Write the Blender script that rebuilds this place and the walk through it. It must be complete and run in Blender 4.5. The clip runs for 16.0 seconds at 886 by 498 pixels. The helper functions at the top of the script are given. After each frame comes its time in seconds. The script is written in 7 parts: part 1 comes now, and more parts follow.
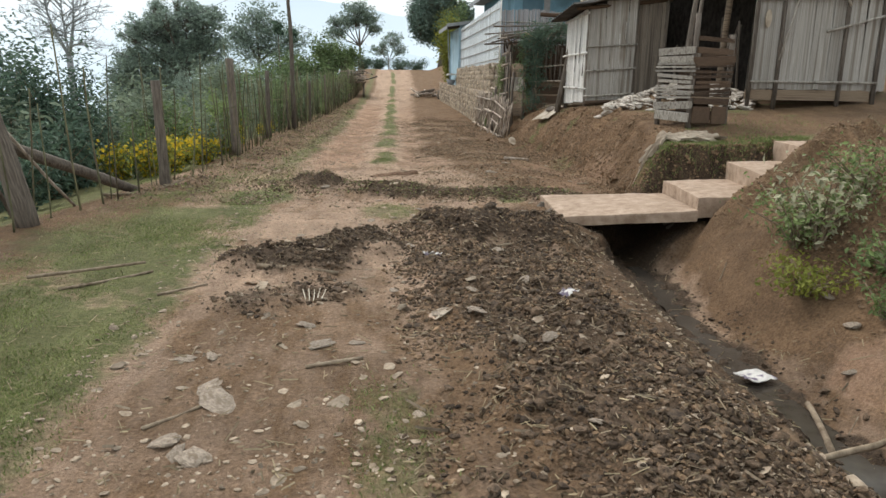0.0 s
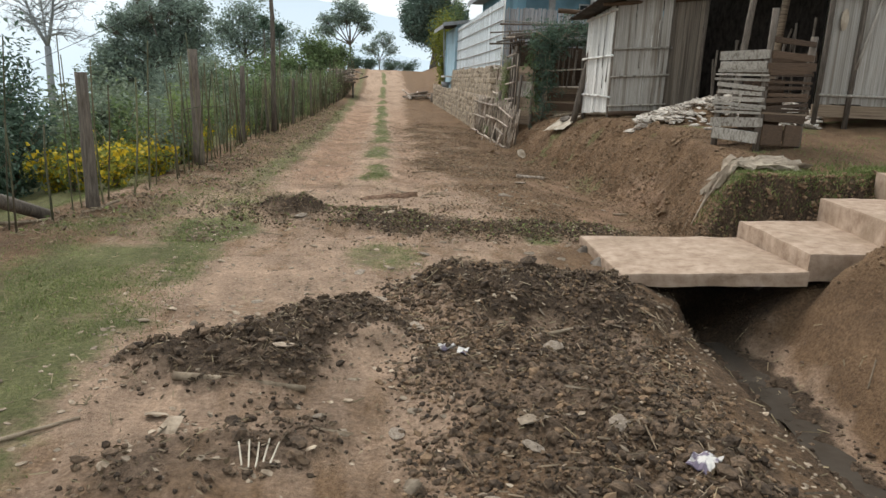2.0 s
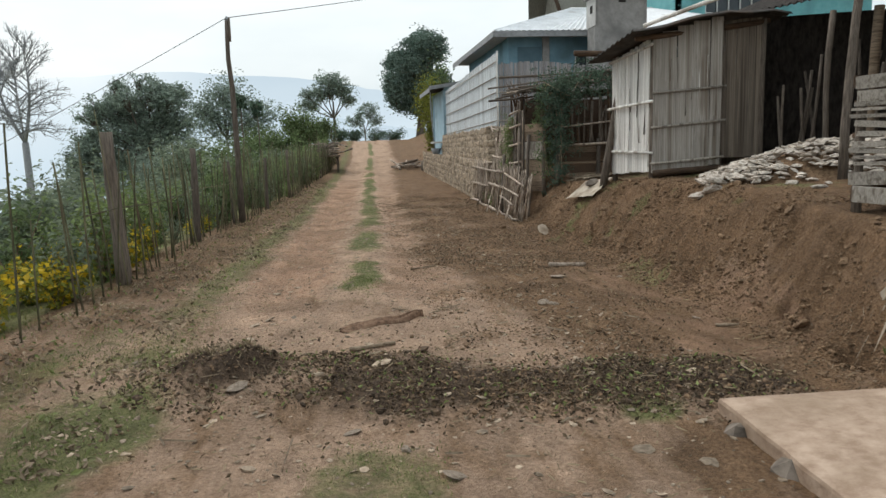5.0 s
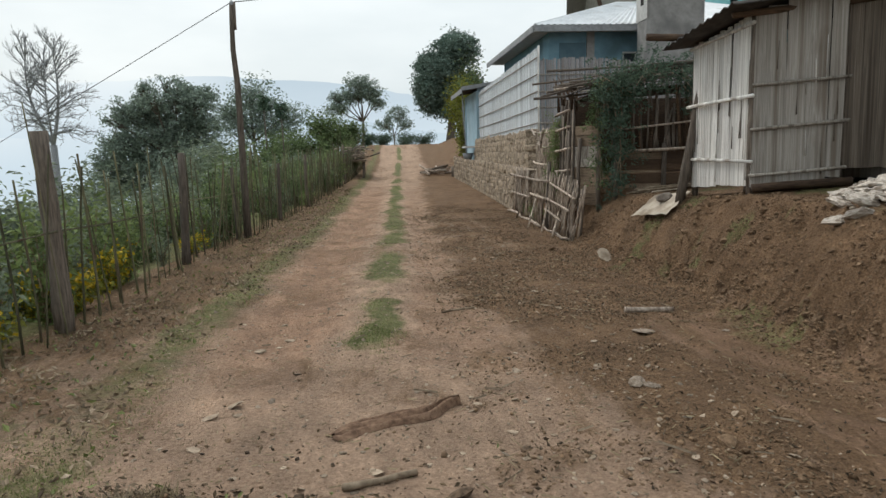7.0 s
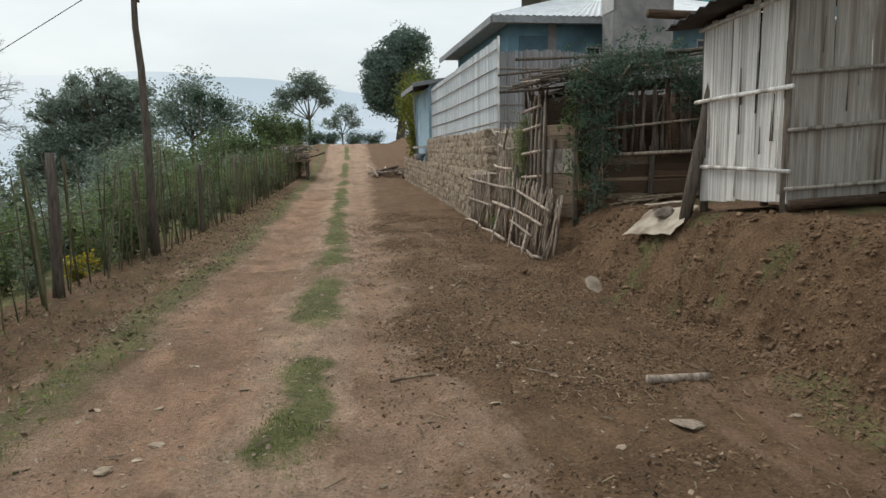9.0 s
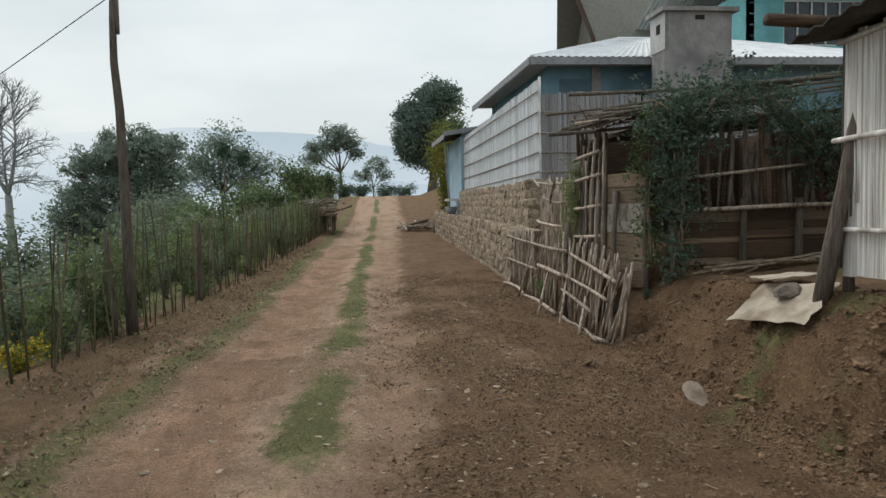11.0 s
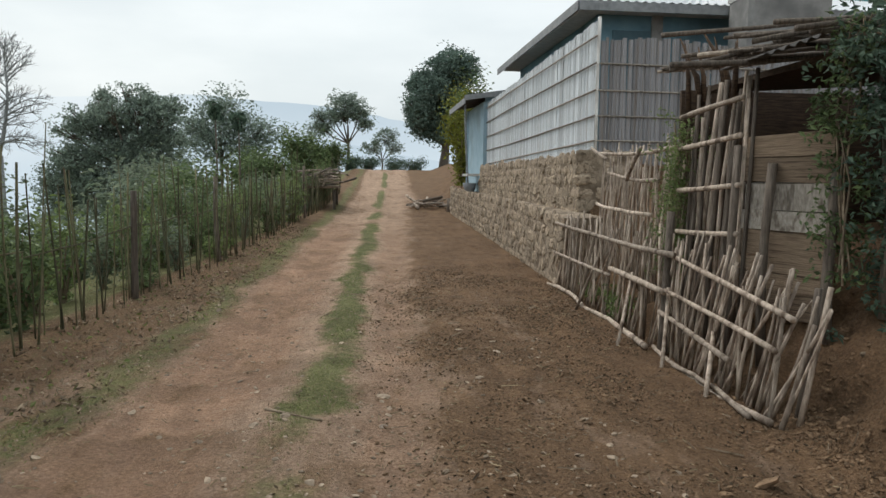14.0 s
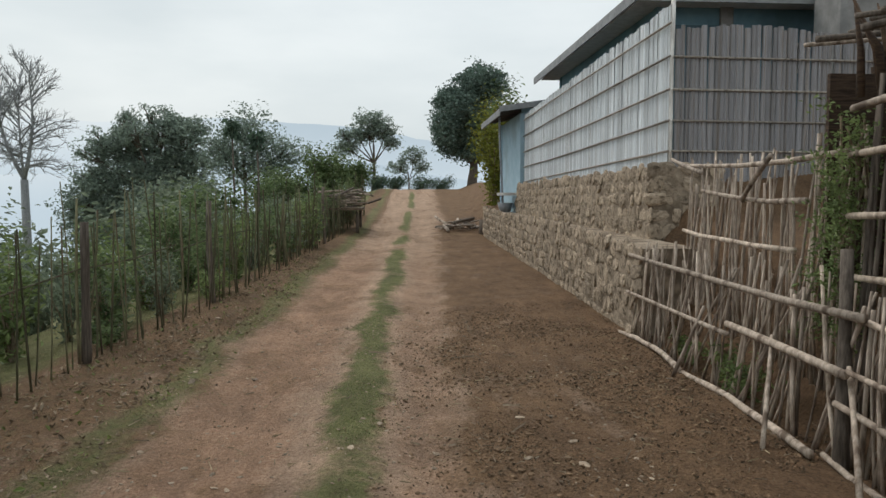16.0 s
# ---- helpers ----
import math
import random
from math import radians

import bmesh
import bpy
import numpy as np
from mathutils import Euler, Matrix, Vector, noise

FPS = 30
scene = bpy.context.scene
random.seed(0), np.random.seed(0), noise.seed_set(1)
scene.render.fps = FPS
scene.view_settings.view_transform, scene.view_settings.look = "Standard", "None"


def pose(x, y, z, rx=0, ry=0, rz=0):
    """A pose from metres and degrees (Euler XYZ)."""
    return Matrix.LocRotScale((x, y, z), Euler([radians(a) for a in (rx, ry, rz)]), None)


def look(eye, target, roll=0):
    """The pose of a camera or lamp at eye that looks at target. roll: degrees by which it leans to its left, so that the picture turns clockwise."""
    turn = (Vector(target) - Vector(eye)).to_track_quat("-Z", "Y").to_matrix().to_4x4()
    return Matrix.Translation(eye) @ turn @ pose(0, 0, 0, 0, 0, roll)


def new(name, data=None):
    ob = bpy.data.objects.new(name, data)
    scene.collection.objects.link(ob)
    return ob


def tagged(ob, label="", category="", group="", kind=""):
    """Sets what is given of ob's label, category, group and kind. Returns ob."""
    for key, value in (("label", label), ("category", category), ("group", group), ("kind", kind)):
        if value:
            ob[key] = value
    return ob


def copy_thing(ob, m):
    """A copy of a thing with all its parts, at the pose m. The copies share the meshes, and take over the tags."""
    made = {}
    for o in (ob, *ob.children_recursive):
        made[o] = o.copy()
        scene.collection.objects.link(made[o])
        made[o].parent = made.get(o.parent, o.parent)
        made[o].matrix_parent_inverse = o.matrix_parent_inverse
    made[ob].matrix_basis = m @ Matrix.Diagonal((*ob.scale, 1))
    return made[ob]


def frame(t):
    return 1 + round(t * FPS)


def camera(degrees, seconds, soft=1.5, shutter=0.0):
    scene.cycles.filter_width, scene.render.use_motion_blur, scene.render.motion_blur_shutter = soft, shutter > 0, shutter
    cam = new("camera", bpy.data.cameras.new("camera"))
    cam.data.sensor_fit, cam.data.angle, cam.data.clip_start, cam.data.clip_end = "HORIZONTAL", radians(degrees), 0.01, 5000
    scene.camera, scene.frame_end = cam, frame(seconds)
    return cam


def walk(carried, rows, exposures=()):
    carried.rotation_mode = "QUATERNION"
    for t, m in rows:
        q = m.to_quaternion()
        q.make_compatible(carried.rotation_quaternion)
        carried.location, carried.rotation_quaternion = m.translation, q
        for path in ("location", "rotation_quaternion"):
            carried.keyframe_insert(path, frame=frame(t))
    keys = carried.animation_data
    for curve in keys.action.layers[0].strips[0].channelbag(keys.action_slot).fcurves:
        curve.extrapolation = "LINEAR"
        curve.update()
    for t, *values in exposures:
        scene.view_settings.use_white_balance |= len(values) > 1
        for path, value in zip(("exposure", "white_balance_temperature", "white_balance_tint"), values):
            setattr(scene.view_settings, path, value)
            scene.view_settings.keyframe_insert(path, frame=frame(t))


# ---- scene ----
cam = camera(64.5, 16.0)
METRES, EYE, TILT, LEAN, TURN = 17.0, 1.5, 0.0, 0.0, -6.0
ROWS = [
    (0.0, 0.0, 0.0, 0.0, 0.2, -13.55, -0.85),
    (0.5, -0.0024, 0.0315, 0.0001, 1.63, -12.18, -0.35),
    (1.0, -0.0098, 0.0629, -0.0013, 2.61, -11.75, -0.55),
    (1.5, -0.0124, 0.0951, -0.0, -1.11, -11.33, -0.2),
    (2.0, -0.0145, 0.1258, -0.0003, -0.62, -13.36, -2.47),
    (2.5, -0.0187, 0.1554, 0.0009, -4.14, -10.39, 0.02),
    (3.0, -0.0189, 0.1849, 0.0015, -1.35, -7.55, 2.16),
    (5.5, -0.0231, 0.3288, 0.0017, -1.86, -8.83, 1.56),
    (6.0, -0.0234, 0.3587, 0.0024, -0.47, -10.03, -0.27),
    (6.5, -0.0254, 0.3921, 0.0029, -2.61, -10.22, 0.48),
    (7.0, -0.0261, 0.4265, 0.0028, 0.68, -7.78, 1.46),
    (7.5, -0.0262, 0.4577, 0.0017, -2.21, -6.6, -0.12),
    (8.0, -0.0256, 0.4866, 0.0028, -3.4, -7.92, 0.87),
    (10.5, -0.0267, 0.6372, 0.0077, -2.8, -7.33, 1.66),
    (11.0, -0.024, 0.6671, 0.0086, -0.8, -3.7, 1.32),
    (11.5, -0.0242, 0.6979, 0.0071, 0.15, -4.73, -0.2),
    (12.0, -0.0261, 0.7332, 0.0075, -0.66, -4.46, 1.13),
    (12.5, -0.0277, 0.7687, 0.0064, 0.55, -5.83, 0.51),
    (13.0, -0.0317, 0.8024, 0.0064, -1.01, -6.12, -0.0),
    (13.5, -0.0322, 0.8369, 0.0059, -0.02, -6.14, 0.45),
    (14.0, -0.0384, 0.8672, 0.0051, -0.09, -5.57, -0.7),
    (14.5, -0.0439, 0.9009, 0.0061, 0.93, -7.89, 1.54),
    (15.0, -0.0435, 0.932, 0.007, 2.56, -5.42, 0.51),
    (15.5, -0.0475, 0.9635, 0.0069, 0.3, -6.41, -0.64),
    (16.0, -0.0493, 0.9951, 0.0077, 2.07, -4.07, -0.01),
]
walk(cam, [(t, pose(0, 0, EYE, TILT, LEAN, TURN) @ pose(METRES * x, METRES * y, METRES * z, 90 + pitch, roll, yaw)) for t, x, y, z, yaw, pitch, roll in ROWS],
     exposures=((0.0, 0.7), (0.5, 0.73), (1.0, 0.57), (2.0, 0.63), (2.5, 0.52), (3.2, 0.12), (4.3, 0.25), (5.5, 0.4), (6.1, 0.22), (6.5, 0.34), (7.0, 0.26), (8.0, 0.2), (10.5, 0.2), (11.0, 0.1), (12.5, 0.0), (13.0, 0.12), (13.5, 0.2), (14.5, 0.24), (15.0, -0.08), (15.5, 0.02), (16.0, 0.08)))
# ---------------------------------------------------------------- world and light
SUN_EL, SUN_AZ = 52.0, -35.0
world = bpy.data.worlds.new("overcast_sky")
scene.world = world
world.use_nodes = True
wn, wl = world.node_tree.nodes, world.node_tree.links
wn.clear()
w_out = wn.new("ShaderNodeOutputWorld")
w_bg = wn.new("ShaderNodeBackground")
w_sky = wn.new("ShaderNodeTexSky")
w_sky.sky_type = "NISHITA"
w_sky.sun_disc = False
w_sky.sun_elevation = radians(SUN_EL)
w_sky.sun_rotation = radians(SUN_AZ)
w_sky.dust_density = 6.0
w_sky.air_density = 1.5
w_co = wn.new("ShaderNodeTexCoord")
w_map = wn.new("ShaderNodeMapping")
w_map.inputs["Scale"].default_value = (1.0, 1.0, 3.2)
w_noise = wn.new("ShaderNodeTexNoise")
w_noise.inputs["Scale"].default_value = 2.2
w_noise.inputs["Detail"].default_value = 5.0
w_ramp = wn.new("ShaderNodeValToRGB")
w_ramp.color_ramp.elements[0].position = 0.30
w_ramp.color_ramp.elements[0].color = (6.1, 6.9, 7.3, 1)
w_ramp.color_ramp.elements[1].position = 0.68
w_ramp.color_ramp.elements[1].color = (8.3, 8.9, 9.1, 1)
w_mix = wn.new("ShaderNodeMixRGB")
w_mix.inputs[0].default_value = 0.88
wl.new(w_co.outputs["Generated"], w_map.inputs["Vector"])
wl.new(w_map.outputs["Vector"], w_noise.inputs["Vector"])
wl.new(w_noise.outputs["Fac"], w_ramp.inputs["Fac"])
wl.new(w_sky.outputs["Color"], w_mix.inputs[1])
wl.new(w_ramp.outputs["Color"], w_mix.inputs[2])
wl.new(w_mix.outputs["Color"], w_bg.inputs["Color"])
w_bg.inputs["Strength"].default_value = 0.1
wl.new(w_bg.outputs["Background"], w_out.inputs["Surface"])

sun_data = bpy.data.lights.new("sun", "SUN")
sun_data.energy = 1.3
sun_data.angle = radians(24)
sun_data.color = (1.0, 0.965, 0.92)
sun = new("sun", sun_data)
az, el = radians(SUN_AZ), radians(SUN_EL)
sun_from = Vector((math.sin(az) * math.cos(el), math.cos(az) * math.cos(el), math.sin(el)))
sun.matrix_world = look(sun_from * 60, (0, 0, 0))


# ---------------------------------------------------------------- materials
def mat(name, a, b, scale=6.0, rough=0.85, bump=0.25, c=None, cscale=1.3, cmin=0.52, cmax=0.66, rand=0.0, island=0.0,
        metal=0.0, stretch=(1, 1, 1), trans=0.0, lo=0.36, hi=0.64, bdist=0.02):
    m = bpy.data.materials.new(name)
    m.use_nodes = True
    n, l = m.node_tree.nodes, m.node_tree.links
    n.clear()
    out = n.new("ShaderNodeOutputMaterial")
    co = n.new("ShaderNodeTexCoord")
    mp = n.new("ShaderNodeMapping")
    mp.inputs["Scale"].default_value = stretch
    l.new(co.outputs["Object"], mp.inputs["Vector"])
    info = n.new("ShaderNodeObjectInfo")
    if rand:
        off = n.new("ShaderNodeVectorMath")
        off.operation = "MULTIPLY_ADD"
        off.inputs[1].default_value = (37.0, 11.0, 23.0)
        l.new(info.outputs["Random"], off.inputs[0])
        l.new(mp.outputs["Vector"], off.inputs[2])
        vec = off.outputs["Vector"]
    else:
        vec = mp.outputs["Vector"]
    no = n.new("ShaderNodeTexNoise")
    no.inputs["Scale"].default_value = scale
    no.inputs["Detail"].default_value = 8.0
    no.inputs["Roughness"].default_value = 0.65
    l.new(vec, no.inputs["Vector"])
    rp = n.new("ShaderNodeValToRGB")
    rp.color_ramp.elements[0].position, rp.color_ramp.elements[0].color = lo, (*a, 1)
    rp.color_ramp.elements[1].position, rp.color_ramp.elements[1].color = hi, (*b, 1)
    l.new(no.outputs["Fac"], rp.inputs["Fac"])
    col = rp.outputs["Color"]
    if c:
        n2 = n.new("ShaderNodeTexNoise")
        n2.inputs["Scale"].default_value = cscale
        n2.inputs["Detail"].default_value = 5.0
        l.new(vec, n2.inputs["Vector"])
        r2 = n.new("ShaderNodeMapRange")
        r2.inputs["From Min"].default_value, r2.inputs["From Max"].default_value = cmin, cmax
        l.new(n2.outputs["Fac"], r2.inputs["Value"])
        mx = n.new("ShaderNodeMixRGB")
        l.new(r2.outputs["Result"], mx.inputs[0])
        l.new(col, mx.inputs[1])
        mx.inputs[2].default_value = (*c, 1)
        col = mx.outputs["Color"]
    for amount, kind in ((rand, "obj"), (island, "isl")):
        if amount:
            src = info.outputs["Random"] if kind == "obj" else n.new("ShaderNodeNewGeometry").outputs["Random Per Island"]
            mr = n.new("ShaderNodeMapRange")
            mr.inputs["To Min"].default_value, mr.inputs["To Max"].default_value = 1 - amount, 1 + amount
            l.new(src, mr.inputs["Value"])
            hs = n.new("ShaderNodeHueSaturation")
            l.new(mr.outputs["Result"], hs.inputs["Value"])
            l.new(col, hs.inputs["Color"])
            col = hs.outputs["Color"]
    bs = n.new("ShaderNodeBsdfPrincipled")
    bs.inputs["Roughness"].default_value = rough
    bs.inputs["Metallic"].default_value = metal
    bs.inputs["Specular IOR Level"].default_value = 0.3
    l.new(col, bs.inputs["Base Color"])
    if bump:
        bp = n.new("ShaderNodeBump")
        bp.inputs["Strength"].default_value = bump
        bp.inputs["Distance"].default_value = bdist
        l.new(no.outputs["Fac"], bp.inputs["Height"])
        l.new(bp.outputs["Normal"], bs.inputs["Normal"])
    if trans:
        tr = n.new("ShaderNodeBsdfTranslucent")
        l.new(col, tr.inputs["Color"])
        ms = n.new("ShaderNodeMixShader")
        ms.inputs[0].default_value = trans
        l.new(bs.outputs["BSDF"], ms.inputs[1])
        l.new(tr.outputs["BSDF"], ms.inputs[2])
        l.new(ms.outputs["Shader"], out.inputs["Surface"])
    else:
        l.new(bs.outputs["BSDF"], out.inputs["Surface"])
    return m


def ground_material():
    m = bpy.data.materials.new("village_soil")
    m.use_nodes = True
    n, l = m.node_tree.nodes, m.node_tree.links
    n.clear()
    out = n.new("ShaderNodeOutputMaterial")
    bs = n.new("ShaderNodeBsdfPrincipled")
    co = n.new("ShaderNodeTexCoord")
    at = n.new("ShaderNodeAttribute")
    at.attribute_name = "zones"
    sp = n.new("ShaderNodeSeparateColor")
    l.new(at.outputs["Color"], sp.inputs["Color"])

    def noise_tex(scale, detail=8.0, rough=0.6):
        t = n.new("ShaderNodeTexNoise")
        t.inputs["Scale"].default_value, t.inputs["Detail"].default_value = scale, detail
        t.inputs["Roughness"].default_value = rough
        l.new(co.outputs["Object"], t.inputs["Vector"])
        return t.outputs["Fac"]

    def ramp(src, p0, c0, p1, c1):
        r = n.new("ShaderNodeValToRGB")
        r.color_ramp.elements[0].position, r.color_ramp.elements[0].color = p0, (*c0, 1)
        r.color_ramp.elements[1].position, r.color_ramp.elements[1].color = p1, (*c1, 1)
        l.new(src, r.inputs["Fac"])
        return r.outputs["Color"]

    def mix(fac, c1, c2):
        x = n.new("ShaderNodeMixRGB")
        l.new(fac, x.inputs[0])
        l.new(c1, x.inputs[1])
        l.new(c2, x.inputs[2])
        return x.outputs["Color"]

    def soft_mask(src, jitter, amount):
        a = n.new("ShaderNodeMath")
        a.operation = "MULTIPLY_ADD"
        l.new(jitter, a.inputs[0])
        a.inputs[1].default_value = amount
        l.new(src, a.inputs[2])
        r = n.new("ShaderNodeMapRange")
        r.inputs["From Min"].default_value = 0.26 + amount * 0.5
        r.inputs["From Max"].default_value = 0.74 + amount * 0.5
        l.new(a.outputs["Value"], r.inputs["Value"])
        return r.outputs["Result"]

    fine, mid, wide = noise_tex(48, 10.0, 0.72), noise_tex(9, 9.0, 0.68), noise_tex(1.6)
    along = n.new("ShaderNodeMapping")
    along.inputs["Scale"].default_value = (1.7, 0.5, 1.0)
    l.new(co.outputs["Object"], along.inputs["Vector"])
    streak = n.new("ShaderNodeTexNoise")
    streak.inputs["Scale"].default_value, streak.inputs["Detail"].default_value, streak.inputs["Roughness"].default_value = 3.0, 9.0, 0.66
    l.new(along.outputs["Vector"], streak.inputs["Vector"])
    patch = streak.outputs["Fac"]
    grit = noise_tex(160, 4.0)
    tan = ramp(fine, 0.30, (0.295, 0.19, 0.126), 0.68, (0.52, 0.365, 0.256))
    clay = ramp(fine, 0.30, (0.258, 0.150, 0.092), 0.70, (0.45, 0.288, 0.19))
    loam = ramp(fine, 0.28, (0.086, 0.051, 0.028), 0.72, (0.285, 0.176, 0.100))
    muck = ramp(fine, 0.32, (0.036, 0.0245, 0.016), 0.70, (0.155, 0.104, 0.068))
    turf = ramp(fine, 0.30, (0.092, 0.100, 0.034), 0.70, (0.222, 0.212, 0.094))
    col = mix(soft_mask(sp.outputs["Blue"], mid, 0.9), tan, clay)
    col = mix(soft_mask(at.outputs["Alpha"], patch, 1.9), col, loam)
    col = mix(soft_mask(sp.outputs["Red"], mid, 1.2), col, turf)
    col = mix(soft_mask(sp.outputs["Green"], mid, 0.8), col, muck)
    sh = n.new("ShaderNodeMapRange")
    sh.inputs["From Min"].default_value, sh.inputs["From Max"].default_value = 0.3, 0.7
    sh.inputs["To Min"].default_value, sh.inputs["To Max"].default_value = 0.74, 1.16
    l.new(wide, sh.inputs["Value"])
    hs = n.new("ShaderNodeHueSaturation")
    l.new(sh.outputs["Result"], hs.inputs["Value"])
    l.new(col, hs.inputs["Color"])
    st = n.new("ShaderNodeMapRange")
    st.inputs["From Min"].default_value, st.inputs["From Max"].default_value = 0.35, 0.65
    st.inputs["To Min"].default_value, st.inputs["To Max"].default_value = 0.80, 1.18
    l.new(patch, st.inputs["Value"])
    hs2 = n.new("ShaderNodeHueSaturation")
    l.new(st.outputs["Result"], hs2.inputs["Value"])
    l.new(hs.outputs["Color"], hs2.inputs["Color"])
    gr = n.new("ShaderNodeMapRange")
    gr.inputs["From Min"].default_value, gr.inputs["From Max"].default_value = 0.36, 0.64
    gr.inputs["To Min"].default_value, gr.inputs["To Max"].default_value = 0.80, 1.22
    l.new(noise_tex(31, 9.0, 0.75), gr.inputs["Value"])
    hs3 = n.new("ShaderNodeHueSaturation")
    l.new(gr.outputs["Result"], hs3.inputs["Value"])
    l.new(hs2.outputs["Color"], hs3.inputs["Color"])
    l.new(hs3.outputs["Color"], bs.inputs["Base Color"])
    bs.inputs["Roughness"].default_value = 0.92
    bs.inputs["Specular IOR Level"].default_value = 0.2
    b0 = n.new("ShaderNodeBump")
    b0.inputs["Strength"].default_value, b0.inputs["Distance"].default_value = 0.55, 0.10
    l.new(mid, b0.inputs["Height"])
    b1 = n.new("ShaderNodeBump")
    l.new(b0.outputs["Normal"], b1.inputs["Normal"])
    b1.inputs["Strength"].default_value, b1.inputs["Distance"].default_value = 0.85, 0.04
    l.new(fine, b1.inputs["Height"])
    b2 = n.new("ShaderNodeBump")
    b2.inputs["Strength"].default_value, b2.inputs["Distance"].default_value = 0.5, 0.012
    l.new(grit, b2.inputs["Height"])
    l.new(b1.outputs["Normal"], b2.inputs["Normal"])
    l.new(b2.outputs["Normal"], bs.inputs["Normal"])
    l.new(bs.outputs["BSDF"], out.inputs["Surface"])
    return m


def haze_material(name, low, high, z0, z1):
    """Distant hills, haze painted into their glow: a plain backdrop, paler towards the valley."""
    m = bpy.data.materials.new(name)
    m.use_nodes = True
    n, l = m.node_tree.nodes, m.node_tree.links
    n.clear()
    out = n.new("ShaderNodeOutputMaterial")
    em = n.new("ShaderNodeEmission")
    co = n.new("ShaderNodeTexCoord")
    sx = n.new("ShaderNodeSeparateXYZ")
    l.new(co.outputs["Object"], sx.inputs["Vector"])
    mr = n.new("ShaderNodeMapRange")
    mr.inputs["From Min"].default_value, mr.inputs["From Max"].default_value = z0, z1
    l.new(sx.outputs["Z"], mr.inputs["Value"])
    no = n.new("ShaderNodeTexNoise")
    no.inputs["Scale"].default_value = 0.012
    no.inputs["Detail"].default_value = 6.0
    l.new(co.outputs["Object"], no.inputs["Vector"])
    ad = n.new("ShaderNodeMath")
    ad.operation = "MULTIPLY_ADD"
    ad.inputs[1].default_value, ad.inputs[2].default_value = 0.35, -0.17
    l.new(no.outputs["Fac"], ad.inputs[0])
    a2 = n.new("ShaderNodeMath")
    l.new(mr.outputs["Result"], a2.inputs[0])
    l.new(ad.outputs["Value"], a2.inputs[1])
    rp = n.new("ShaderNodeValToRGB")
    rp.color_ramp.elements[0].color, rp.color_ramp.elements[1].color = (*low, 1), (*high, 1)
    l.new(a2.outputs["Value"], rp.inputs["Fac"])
    # Westward the crest fades into a painted veil of sky-coloured haze.
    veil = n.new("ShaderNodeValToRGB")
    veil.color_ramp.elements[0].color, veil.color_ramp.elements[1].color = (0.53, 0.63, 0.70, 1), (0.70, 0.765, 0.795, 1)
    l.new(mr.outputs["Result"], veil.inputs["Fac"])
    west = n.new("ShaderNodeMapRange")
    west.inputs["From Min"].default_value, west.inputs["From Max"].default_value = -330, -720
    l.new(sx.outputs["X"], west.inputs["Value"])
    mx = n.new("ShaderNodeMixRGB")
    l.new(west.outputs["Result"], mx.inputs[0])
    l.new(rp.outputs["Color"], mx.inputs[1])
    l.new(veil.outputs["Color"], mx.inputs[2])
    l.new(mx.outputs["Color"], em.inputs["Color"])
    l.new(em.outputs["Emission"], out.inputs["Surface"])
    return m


M_GROUND = ground_material()
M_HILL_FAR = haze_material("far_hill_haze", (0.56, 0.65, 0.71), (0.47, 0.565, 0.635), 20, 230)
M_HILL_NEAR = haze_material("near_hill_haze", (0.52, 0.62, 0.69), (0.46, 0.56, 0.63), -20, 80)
M_CONCRETE = mat("worn_concrete", (0.27, 0.186, 0.13), (0.44, 0.328, 0.245), 9, 0.92, 0.6, c=(0.25, 0.178, 0.12), cscale=2.2, cmin=0.5, cmax=0.85)
M_CEMENT = mat("grey_cement_render", (0.22, 0.215, 0.205), (0.31, 0.30, 0.285), 5, 0.9, 0.2, c=(0.17, 0.165, 0.16), cscale=0.9)
M_STONE = mat("tan_sandstone", (0.24, 0.185, 0.13), (0.45, 0.36, 0.265), 5, 0.92, 0.6, c=(0.13, 0.098, 0.066), cscale=3.0, rand=0.28)
M_RUBBLE = mat("pale_rubble_stone", (0.34, 0.29, 0.24), (0.60, 0.54, 0.47), 9, 0.92, 0.5, c=(0.21, 0.165, 0.125), cscale=4.0, rand=0.25, island=0.2)
M_MORTAR = mat("earth_mortar", (0.19, 0.148, 0.106), (0.40, 0.32, 0.235), 7, 0.95, 1.0, c=(0.14, 0.105, 0.072), cscale=2.2, bdist=0.05)
M_FLAG = mat("tan_flat_stone", (0.18, 0.14, 0.105), (0.36, 0.29, 0.225), 9, 0.92, 0.5, c=(0.18, 0.135, 0.095), cscale=4.0, rand=0.25)
M_CHIP = mat("stone_and_litter_chips", (0.17, 0.125, 0.085), (0.38, 0.30, 0.22), 20, 0.9, 0.2, island=0.45)
M_CLOD = mat("dark_wet_clod", (0.031, 0.0205, 0.013), (0.148, 0.098, 0.062), 30, 0.9, 0.8, island=0.5)
M_BROWN_CLOD = mat("brown_soil_clod", (0.098, 0.060, 0.034), (0.265, 0.172, 0.102), 26, 0.92, 0.6, island=0.25)
M_MUD_WATER = mat("muddy_water", (0.045, 0.036, 0.028), (0.075, 0.062, 0.05), 3, 0.16, 0.06)
M_BAMBOO_GREY = mat("weathered_grey_bamboo", (0.235, 0.205, 0.17), (0.40, 0.36, 0.31), 5, 0.8, 0.3, c=(0.15, 0.125, 0.10), cscale=2.0, rand=0.24, stretch=(9, 9, 0.8))
